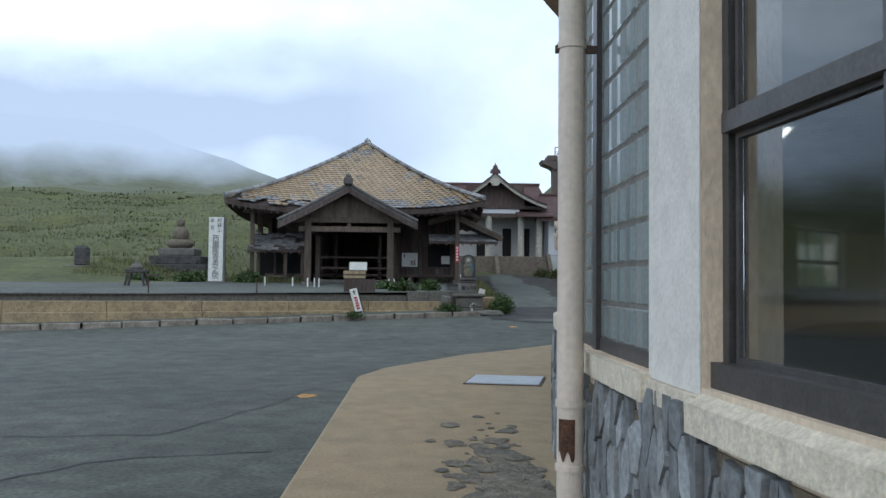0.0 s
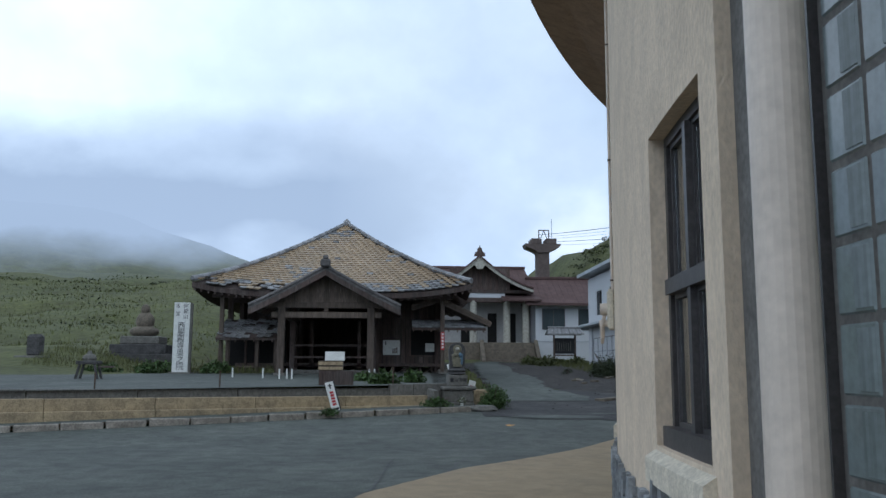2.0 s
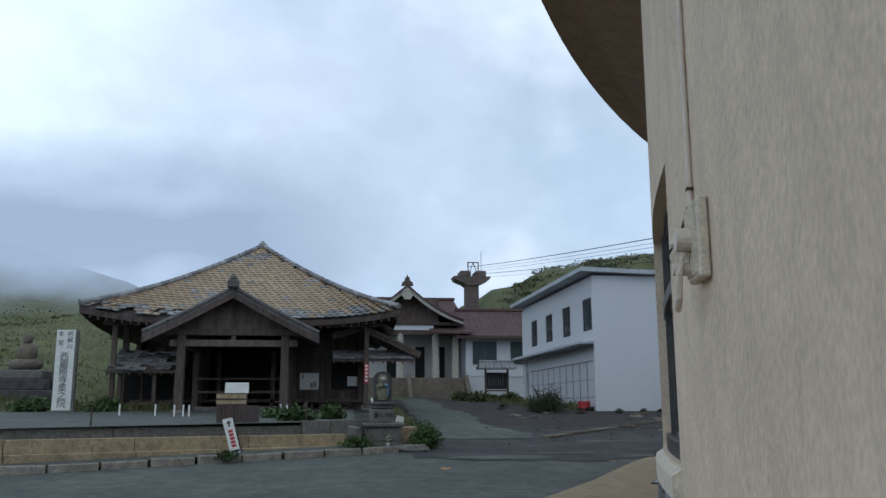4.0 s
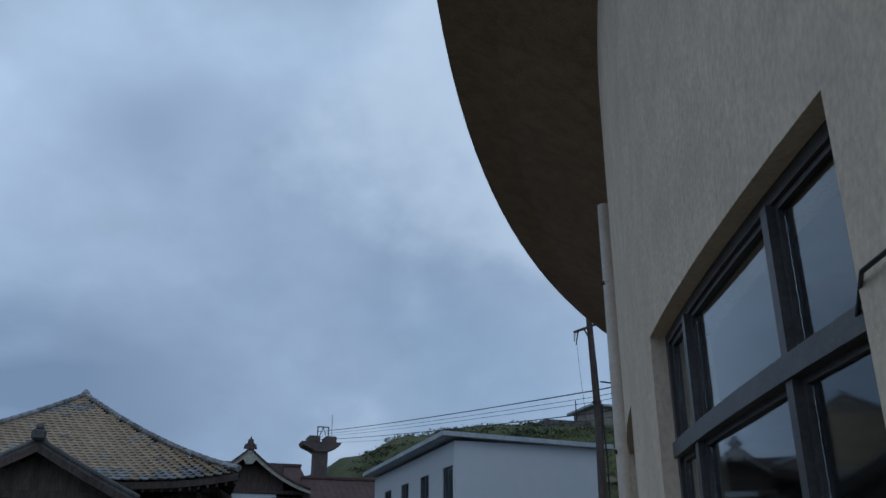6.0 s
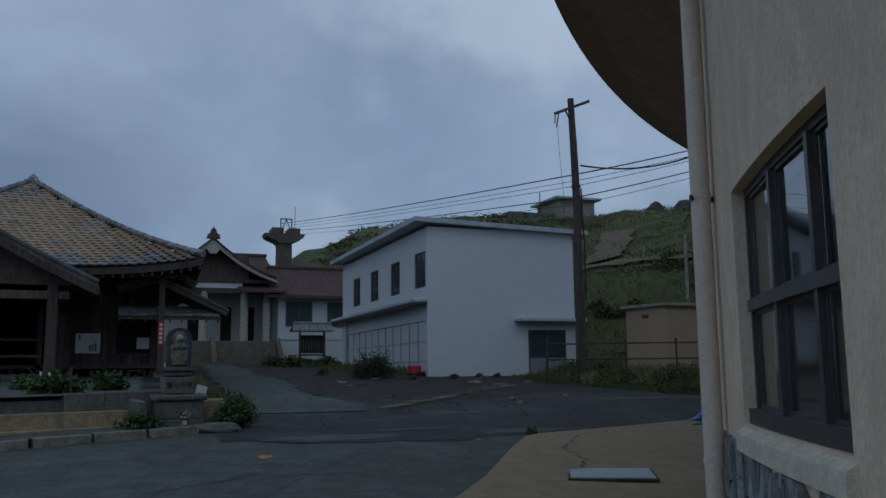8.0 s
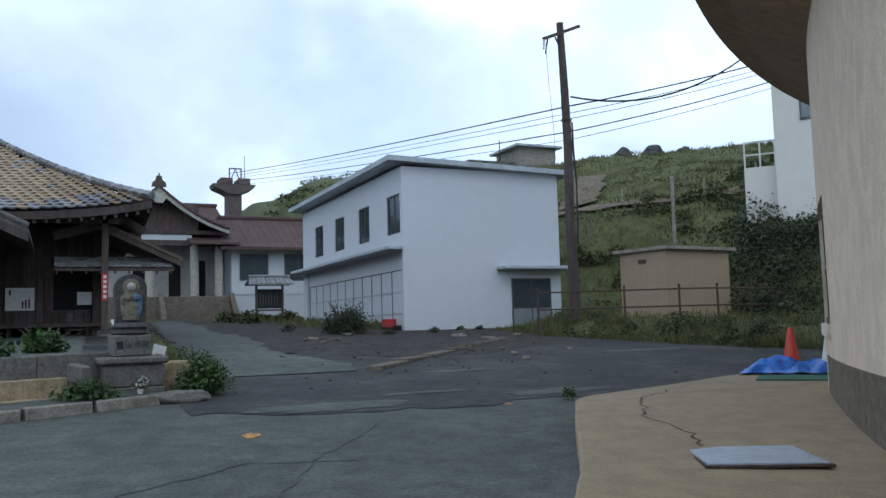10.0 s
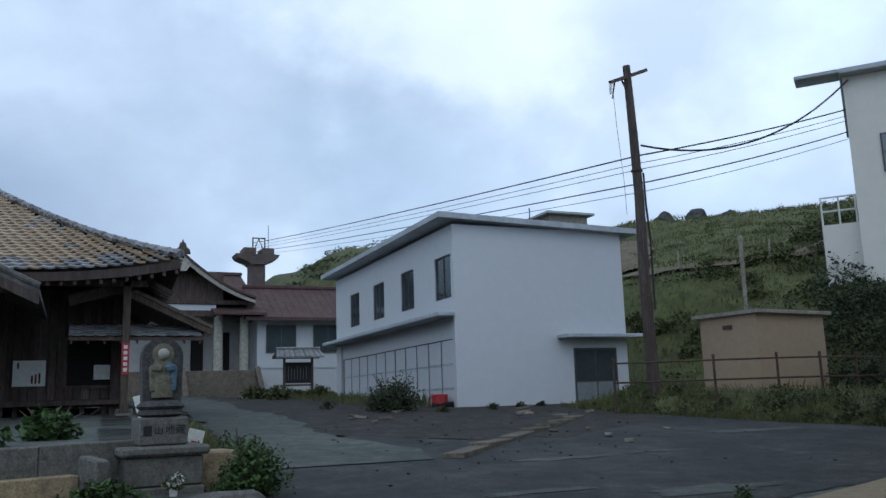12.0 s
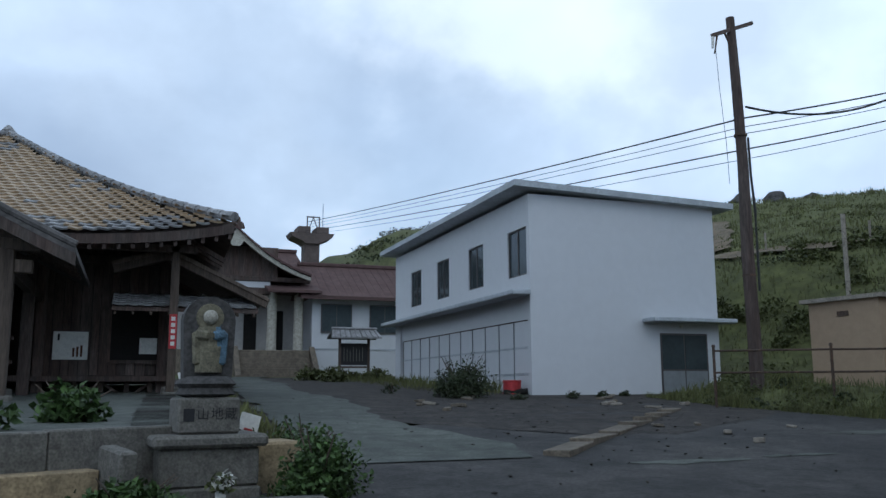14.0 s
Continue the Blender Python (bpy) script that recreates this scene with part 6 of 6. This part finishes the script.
st.to_mesh(me)
st.free()
for mm in ("stone_dark", "pale_stone", "robe_gold", "robe_blue"):
    me.materials.append(M[mm])
ob = tagged(new("statue", me), "painted stone relief figure on an arched slab", "statue")
ob.matrix_basis = pose(1.68, 28.87, pz + 1.27, 0, 0, 6)

blk = thing("stone_block", "pale-topped concrete block behind the pedestal", "block", (2.35, 29.5, rise(29.5) - 0.05), 10)
part("body", boxm(-0.28, 0.32, -0.3, 0.3, -0.1, 0.55, 0.03), M["tan"], blk)
rockb = thing("boulder", "rough grey stone lying by the pedestal", "stone", (2.35, 28.0, rise(28)))
bm = bmesh.new()
bmesh.ops.create_icosphere(bm, subdivisions=3, radius=1)
for v in bm.verts:
    v.co *= 1 + 0.25 * noise.noise(v.co * 1.6)
    v.co = Vector((v.co.x * 0.55, v.co.y * 0.22, v.co.z * 0.13 + 0.05))
part("body", bm, M["stone"], rockb)
fl = thing("flower_vase", "white flowers with green leaves in a small vase", "flowers", (1.78, 28.1, rise(28.1) + 0.1))
part("vase", rodm((0, 0, -0.06), (0, 0, 0.13), 0.04, 0.05, 10), M["paper"], fl)
bm = bmesh.new()
leaf_cloud(bm, random.Random(5), 60, (0, 0, 0.16), (0.11, 0.1, 0.16), 0.07)
part("leaves", bm, M["leaf_mid"], fl)
bm = bmesh.new()
leaf_cloud(bm, random.Random(6), 40, (0.02, -0.03, 0.2), (0.1, 0.08, 0.14), 0.055)
part("petals", bm, M["paper"], fl)

# ---- signs on the terrace ----
sg = thing("name_board", "tall white upright board with black brush lettering", "sign", (-9.33, 39.5, terrace(0, 39.5)))
part("panel", boxm(-0.33, 0.33, -0.14, 0.0, 0.08, 3.02, 0.01), M["paper"], sg)
part("side_edge", boxm(0.335, 0.42, -0.1, 0.1, 0.0, 3.0, 0.01), M["stone"], sg)
part("base", boxm(-0.45, 0.5, -0.3, 0.25, -0.2, 0.08, 0.02), M["stone"], sg)
for k, ch in enumerate("西巌殿寺奥之院"):
    lettering(ch, 0.33, (0.0, -0.144, 2.02 - 0.285 * k), sg, M["ink"], "character")
for k, ch in enumerate("阿蘇山"):
    lettering(ch, 0.21, (0.16, -0.144, 2.85 - 0.22 * k), sg, M["ink"], "character")
for k, ch in enumerate("本堂"):
    lettering(ch, 0.21, (-0.17, -0.144, 2.85 - 0.32 * k), sg, M["ink"], "character")

ls = thing("leaning_sign", "small white board with red marks leaning on the wall", "sign", (-1.82, 26.78, rise(26.8) + 0.12), 24)
part("panel", boxm(-0.12, 0.12, -0.012, 0.012, 0, 0.84, 0.004, pose(0, 0, 0, -14, -12, 0)), M["paper"], ls)
part("frame_edge", boxm(0.121, 0.15, -0.02, 0.02, 0, 0.86, 0.004, pose(0, 0, 0, -14, -12, 0)), M["ink"], ls)
for k in range(5):
    part("red_mark", boxm(-0.055, 0.055, -0.016, -0.013, 0.16 + 0.085 * k, 0.225 + 0.085 * k, m=pose(0, 0, 0, -14, -12, 0)), M["red"], ls)
part("arrow", boxm(-0.02, 0.02, -0.016, -0.013, 0.64, 0.78, m=pose(0, 0, 0, -14, -12, 0)), M["ink"], ls)
part("arrow_head", boxm(-0.06, 0.06, -0.016, -0.013, 0.72, 0.745, m=pose(0, 0, 0, -14, -12, 0)), M["ink"], ls)
part("foot_bar", boxm(-0.1, 0.1, -0.016, -0.013, 0.03, 0.09, m=pose(0, 0, 0, -14, -12, 0)), M["ink"], ls)

for i, (x, y, z, tl) in enumerate(((2.05, 29.6, rise(29.6), 16), (2.0, 34.5, terrace(0, 34.5) - 0.2, -14))):
    q = thing("leaning_sign", "small white board propped beside the path", "sign", (x, y, z), 10)
    part("panel", boxm(-0.11, 0.11, -0.012, 0.012, 0, 0.8, 0.004, pose(0, 0, 0, -8, tl, 0)), M["paper"], q)
    for k in range(4):
        part("mark_bar", boxm(-0.05, 0.05, -0.016, -0.013, 0.2 + 0.12 * k, 0.28 + 0.12 * k, m=pose(0, 0, 0, -8, tl, 0)), M["red"] if i == 0 else M["ink"], q)

tr = thing("trough", "dark weathered wooden trough at the terrace edge", "trough", (-1.95, 28.35, terrace(0, 28.3)))
for s_ in (-1, 1):
    part("side_board", boxm(-0.5, 0.5, s_ * 0.22 - 0.02, s_ * 0.22 + 0.02, 0.0, 0.44, 0.006), M["wood"], tr)
    part("end_board", boxm(s_ * 0.47 - 0.02, s_ * 0.47 + 0.02, -0.195, 0.195, 0.0, 0.44, 0.006), M["wood"], tr)
part("bottom", boxm(-0.45, 0.45, -0.195, 0.195, 0.04, 0.38), M["wood"], tr)
cr_ = thing("crate", "pale wooden crate lying on the trough", "crate", (-2.1, 28.35, terrace(0, 28.3) + 0.442))
part("box", boxm(-0.36, 0.34, -0.2, 0.2, 0, 0.3, 0.008), M["wood_pale"], cr_)
part("slat", boxm(-0.37, 0.35, -0.215, -0.202, 0.03, 0.12), M["tan"], cr_)
part("slat", boxm(-0.37, 0.35, -0.215, -0.202, 0.17, 0.27), M["tan"], cr_)
wbd = thing("placard", "blank white placard propped on the crate", "placard", (-2.0, 28.4, terrace(0, 28.3) + 0.742))
part("sheet", boxm(-0.3, 0.28, -0.02, 0.02, 0, 0.27, 0.004, pose(0, 0, 0, -10, 0, 0)), M["paper"], wbd)
for i, (x, y) in enumerate(((-4.3, 33.2), (-4.05, 33.3), (-3.85, 33.1), (-5.0, 34), (-6.2, 34.6), (-1.15, 33.4), (-0.95, 33.2))):
    pg = thing("marker_peg", "short white painted peg standing on the terrace", "peg", (x, y, terrace(x, y)), group="white pegs on the terrace")
    part("stick", rodm((0, 0, -0.05), (0, 0, 0.38), 0.03, 0.028, 8), M["paper"], pg)

# ---- far terrace objects ----
la = thing("stone_lantern", "low dark stone incense burner on splayed legs", "lantern", (-10.72, 32.7, terrace(0, 32.7)))
for dx, dy in ((-0.3, -0.2), (0.3, -0.2), (-0.3, 0.2), (0.3, 0.2)):
    part("leg", beamm((dx * 1.25, dy, 0), (dx * 0.8, dy, 0.55), 0.07, 0.07), M["stone_dark"], la)
part("tray", boxm(-0.36, 0.36, -0.28, 0.28, 0.52, 0.64, 0.02), M["stone_dark"], la)
bm = bmesh.new()
revolve(bm, [(0.2, 0.64), (0.24, 0.72), (0.2, 0.82), (0.1, 0.88), (0.05, 0.98)], n=12)
part("bowl", bm, M["stone"], la)
part("side_shelf", boxm(0.4, 0.8, -0.2, 0.2, 0.4, 0.47, 0.01), M["wood"], la)

mo = thing("monument", "stepped dark stone monument platform behind the bushes", "monument", (-12.6, 45.3, terrace(0, 45.3) - 0.1))
part("plinth", boxm(-1.7, 1.7, -1.2, 1.2, -0.3, 0.9, 0.04), M["stone_dark"], mo)
part("course", boxm(-1.35, 1.35, -0.95, 0.95, 0.9, 1.35, 0.04), M["stone_dark"], mo)
part("seat", boxm(-0.95, 0.95, -0.7, 0.7, 1.35, 1.75, 0.05), M["stone"], mo)
bm = bmesh.new()
for c, r in (((0, 0, 0.25), (0.72, 0.5, 0.3)), ((0, 0.05, 0.75), (0.45, 0.36, 0.5)), ((0, 0.02, 1.35), (0.22, 0.22, 0.26))):
    bmesh.ops.create_uvsphere(bm, u_segments=14, v_segments=10, radius=1, matrix=Matrix.Translation(c) @ Matrix.Diagonal((*r, 1)))
tagged(mesh_object("statue", bm, M["dirty"], True), "weathered seated stone figure on the monument", "statue").matrix_basis = pose(-12.6, 45.3, terrace(0, 45.3) + 1.63)
ds = thing("standing_stone", "dark upright stone slab on the meadow edge", "stone", (-16.3, 41.7, ground_full(-16.3, 41.7) - 0.25))
part("slab", boxm(-0.36, 0.36, -0.18, 0.18, 0.2, 1.2, 0.12), M["stone_dark"], ds)
part("base", boxm(-0.75, 0.75, -0.45, 0.45, -0.4, 0.25, 0.05), M["stone"], ds)

# ---- railing, cone, tarpaulin, rubble by the side road ----
rail = thing("railing", "rusty two-rail pipe railing before the shed", "railing", (0, 0, 0))
posts = [(14.9, 38.3), (17.2, 36.75), (18.75, 35.95), (20.0, 35.6), (21.6, 35.8), (23.2, 36.3)]
for x, y in posts:
    part("post", rodm((x, y, ground_full(x, y) - 0.2), (x, y, 2.5), 0.036, n=8), M["iron"], rail)
    part("cap", rodm((x, y, 2.5), (x, y, 2.56), 0.055, 0.03, 8), M["iron"], rail)
for (xa, ya), (xb, yb) in zip(posts, posts[1:]):
    for h in (1.85, 2.4):
        part("rail", rodm((xa, ya, h), (xb, yb, h), 0.026, n=8), M["iron"], rail)


def traffic_cone(label, x, y, lift, mat):
    co = thing("traffic_cone", label, "traffic cone", (x, y, apron_z(0, y) + lift), 10, "cones by the tarpaulin")
    bm = bmesh.new()
    revolve(bm, [(0.17, 0.03), (0.15, 0.1), (0.05, 0.68), (0.03, 0.72)], n=18)
    part("cone_body", bm, mat, co)
    part("foot", boxm(-0.2, 0.2, -0.2, 0.2, 0, 0.035, 0.01), mat, co)


traffic_cone("red-orange plastic traffic cone beside the blue tarpaulin", 13.3, 26.3, 0.1, M["cone"])
traffic_cone("pale bleached plastic cone beside the wall", 14.25, 26.25, 0.1, M["paper"])
ta = thing("tarpaulin", "crumpled blue tarpaulin lying on the apron", "tarpaulin", (12.97, 25.95, apron_z(0, 26.0)), -48)
bm = bmesh.new()
vs = [[bm.verts.new((-0.9 + 1.9 * i / 40 + 0.08 * noise.noise((j * 0.4, 1, 1)), -0.75 + 1.6 * j / 16 + 0.15 * noise.noise((i * 0.2, j * 0.3, 4)), max(0.012, 0.03 + (0.42 * abs(noise.noise((i * 0.12, j * 0.22, 1))) + 0.07 * max(0, noise.noise((i * 0.4, j * 0.5, 2)))) * smoothstep(0, 5, min(i, 40 - i)) * smoothstep(0, 4, min(j, 16 - j) + 1)))) for i in range(41)] for j in range(17)]
for a, b in zip(vs, vs[1:]):
    for i in range(40):
        bm.faces.new((a[i], a[i + 1], b[i + 1], b[i]))
part("sheet", bm, M["tarp"], ta)
gm = thing("mat", "flat green mat on the concrete apron", "mat", (11.35, 25.2, apron_z(0, 25.5) + 0.004), -48)
part("sheet", boxm(0, 1.3, -0.5, 0.7, 0, 0.02, 0.004), M["green_mat"], gm)

rs = random.Random(12)
slab_line = [(6.6, 31.0), (7.6, 32.1), (9.9, 34.4), (13.4, 38.0)]
edge = thing("edging", "pale broken concrete edging across the yard", "kerb", kind="structure")
for (xa, ya), (xb, yb) in zip(slab_line, slab_line[1:]):
    k = max(1, int(math.hypot(xb - xa, yb - ya) / 1.1))
    span = math.hypot(xb - xa, yb - ya) / k / 2 + 0.004
    for i in range(k):
        t = (i + 0.5) / k
        x, y = xa + (xb - xa) * t, ya + (yb - ya) * t
        part("edging_stone", boxm(-span, span, -0.17 - rs.uniform(0, 0.05), 0.16 + rs.uniform(0, 0.06), -0.1, rs.uniform(0.06, 0.085), 0.012, pose(x, y, rise(y), rs.uniform(-1.5, 1.5), rs.uniform(-1.5, 1.5), math.degrees(math.atan2(yb - ya, xb - xa)) + rs.uniform(-2, 2))), M["dirty"], edge)
bm_r = bmesh.new()
for i in range(260):
    y = rs.uniform(27.4, 44)
    x = rs.uniform(3.5, 15)
    if y > 42.8 and x > 11.5:
        continue
    near = abs((y - 30.6) - (x - 6.2) * 1.03)
    if near > 3 and rs.random() < 0.6:
        continue
    r = rs.uniform(0.008, 0.02) + 0.018 * rs.random() ** 5
    q = bmesh.ops.create_icosphere(bm_r, subdivisions=1, radius=1, matrix=pose(x, y, rise(y) + 0.02 + r * 0.3, 0, 0, rs.uniform(0, 360)) @ Matrix.Diagonal((r * rs.uniform(1, 2.4), r, r * 0.6, 1)))
tagged(mesh_object("rubble", bm_r, M["cinder"]), "scattered dark cinder stones", "rubble", "", "stuff")
for i in range(22):
    x, y = rs.uniform(7.5, 15), rs.uniform(38, 42.6)
    if i > 14:
        x, y = rs.uniform(8, 20), rs.uniform(31.5, 35)
    w = rs.uniform(0.08, 0.26)
    bm = bmesh.new()
    box(bm, -w, w, -w * rs.uniform(0.3, 0.6), w * 0.4, -0.02, rs.uniform(0.03, 0.07), 0.012, pose(x, y, rise(y) + 0.03, rs.uniform(-6, 6), rs.uniform(-6, 6), rs.uniform(0, 360)))
    tagged(mesh_object("broken_slab", bm, M["concrete"] if rs.random() < 0.4 else M["dirty"]), "broken piece of pale concrete on the cinders", "debris", "debris in the yard")

# dark rocks on the ridge
for i, (x, y, size) in enumerate(((41.2, 68.6, 0.75), (42.3, 66.4, 0.8), (43.6, 64.4, 0.6), (44.6, 63.0, 0.4))):
    rk = thing("ridge_rock", "dark pointed lava rock on the grassy ridge", "rock", (x, y, ground_full(x, y) - 0.25), 40 * i, "rocks on the ridge")
    bm = bmesh.new()
    bmesh.ops.create_icosphere(bm, subdivisions=3, radius=1)
    for v in bm.verts:
        k = 1 + 0.4 * noise.noise(v.co * 1.3 + Vector((i * 5, 0, 0)))
        v.co = Vector((v.co.x * k * size * 1.3, v.co.y * k * size, v.co.z * k * size * (1.25 - 0.5 * abs(v.co.x) if v.co.z > 0 else 0.6)))
    part("body", bm, M["stone_dark"], rk)

# posts and a worn track on the hill
for x, y, h in ((25.6, 44.3, 3.3), (27.8, 51.0, 1.0), (30.2, 47.4, 1.0), (33.5, 47.2, 1.0)):
    hp = thing("hill_post", "thin weathered post on the grassy hill", "post", (x, y, ground_full(x, y)), group="posts on the hill")
    part("stake", rodm((0, 0, -0.3), (0.03, 0, h), 0.085 if h > 2 else 0.05, n=6), M["concrete"], hp)
M["bare"] = material("bare brown soil", (0.15, 0.115, 0.075), 0.95, 0.3, 0.8, 12, 0.5, tint=(0.10, 0.085, 0.05))


def hill_strip(pts, w, seed):
    bm = bmesh.new()
    prev = None
    pts = [Vector(p) for p in pts]
    fine = [p.lerp(q, k / 10) for p, q in zip(pts, pts[1:]) for k in range(10)] + [pts[-1]]
    for i, p in enumerate(fine):
        d = (fine[min(i + 1, len(fine) - 1)] - fine[max(i - 1, 0)]).normalized()
        s = Vector((d.y, -d.x)) * w * (1 + 0.5 * noise.noise((i * 0.4, seed, 0)))
        row = [bm.verts.new((p.x + s.x * k / 3, p.y + s.y * k / 3, ground_full(p.x + s.x * k / 3, p.y + s.y * k / 3) + 0.22)) for k in (-3, -1, 1, 3)]
        if prev:
            for k in range(3):
                bm.faces.new((prev[k], prev[k + 1], row[k + 1], row[k]))
        prev = row
    return bm


setting("hill_track", hill_strip([(25.6, 55.5), (26.5, 53.6), (27.6, 50.8), (29.2, 48.5), (31.2, 47.0), (33, 45.4)], 0.55, 1), M["bare"], "worn brown track across the hillside", "path")
setting("bare_slope", hill_strip([(27.4, 54.6), (30.5, 58.4), (33.8, 62.8)], 1.1, 2), M["bare"], "bare brown strip of slope below the ridge house", "ground")

# ---- low cloud over the mountain, as a self-lit sheet ----
cm = bpy.data.materials.new("self-lit mist")
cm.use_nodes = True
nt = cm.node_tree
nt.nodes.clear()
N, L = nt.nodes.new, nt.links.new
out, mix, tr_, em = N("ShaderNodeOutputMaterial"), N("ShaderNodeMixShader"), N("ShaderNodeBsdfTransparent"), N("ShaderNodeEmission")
# Emission in sky colour: cloud light and haze are painted on, fading with height.
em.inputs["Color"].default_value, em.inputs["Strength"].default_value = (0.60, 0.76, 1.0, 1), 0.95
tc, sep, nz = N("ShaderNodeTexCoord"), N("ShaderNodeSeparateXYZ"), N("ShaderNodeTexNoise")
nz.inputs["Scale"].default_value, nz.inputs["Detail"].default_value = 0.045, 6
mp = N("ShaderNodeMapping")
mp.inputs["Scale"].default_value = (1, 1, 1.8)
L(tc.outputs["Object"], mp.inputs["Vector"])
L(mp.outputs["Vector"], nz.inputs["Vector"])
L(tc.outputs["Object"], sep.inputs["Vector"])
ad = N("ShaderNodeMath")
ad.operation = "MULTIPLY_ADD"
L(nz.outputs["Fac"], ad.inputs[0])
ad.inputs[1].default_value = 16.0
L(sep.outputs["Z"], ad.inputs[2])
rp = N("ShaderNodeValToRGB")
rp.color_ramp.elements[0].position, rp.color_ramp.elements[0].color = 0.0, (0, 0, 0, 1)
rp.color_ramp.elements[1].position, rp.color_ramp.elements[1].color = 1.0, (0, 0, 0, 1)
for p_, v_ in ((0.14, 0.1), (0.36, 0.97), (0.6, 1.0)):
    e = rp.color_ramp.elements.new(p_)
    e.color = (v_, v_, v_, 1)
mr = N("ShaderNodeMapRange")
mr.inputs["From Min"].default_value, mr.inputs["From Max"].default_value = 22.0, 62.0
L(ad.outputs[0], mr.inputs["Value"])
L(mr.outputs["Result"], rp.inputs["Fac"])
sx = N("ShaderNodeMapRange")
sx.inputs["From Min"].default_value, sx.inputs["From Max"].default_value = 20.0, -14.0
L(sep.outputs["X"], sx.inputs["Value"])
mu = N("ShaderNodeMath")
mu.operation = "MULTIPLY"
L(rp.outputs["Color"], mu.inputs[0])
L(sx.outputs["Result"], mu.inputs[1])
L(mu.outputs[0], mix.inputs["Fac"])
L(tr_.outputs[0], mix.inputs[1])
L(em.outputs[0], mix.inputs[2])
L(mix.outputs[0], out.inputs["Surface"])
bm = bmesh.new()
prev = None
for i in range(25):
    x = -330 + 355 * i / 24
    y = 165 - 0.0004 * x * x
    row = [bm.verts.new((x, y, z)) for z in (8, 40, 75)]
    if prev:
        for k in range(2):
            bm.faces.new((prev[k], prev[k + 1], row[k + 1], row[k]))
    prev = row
ob = tagged(mesh_object("backdrop", bm, cm), "low grey cloud over the mountain, painted on a glowing sheet", "cloud", "", "structure")
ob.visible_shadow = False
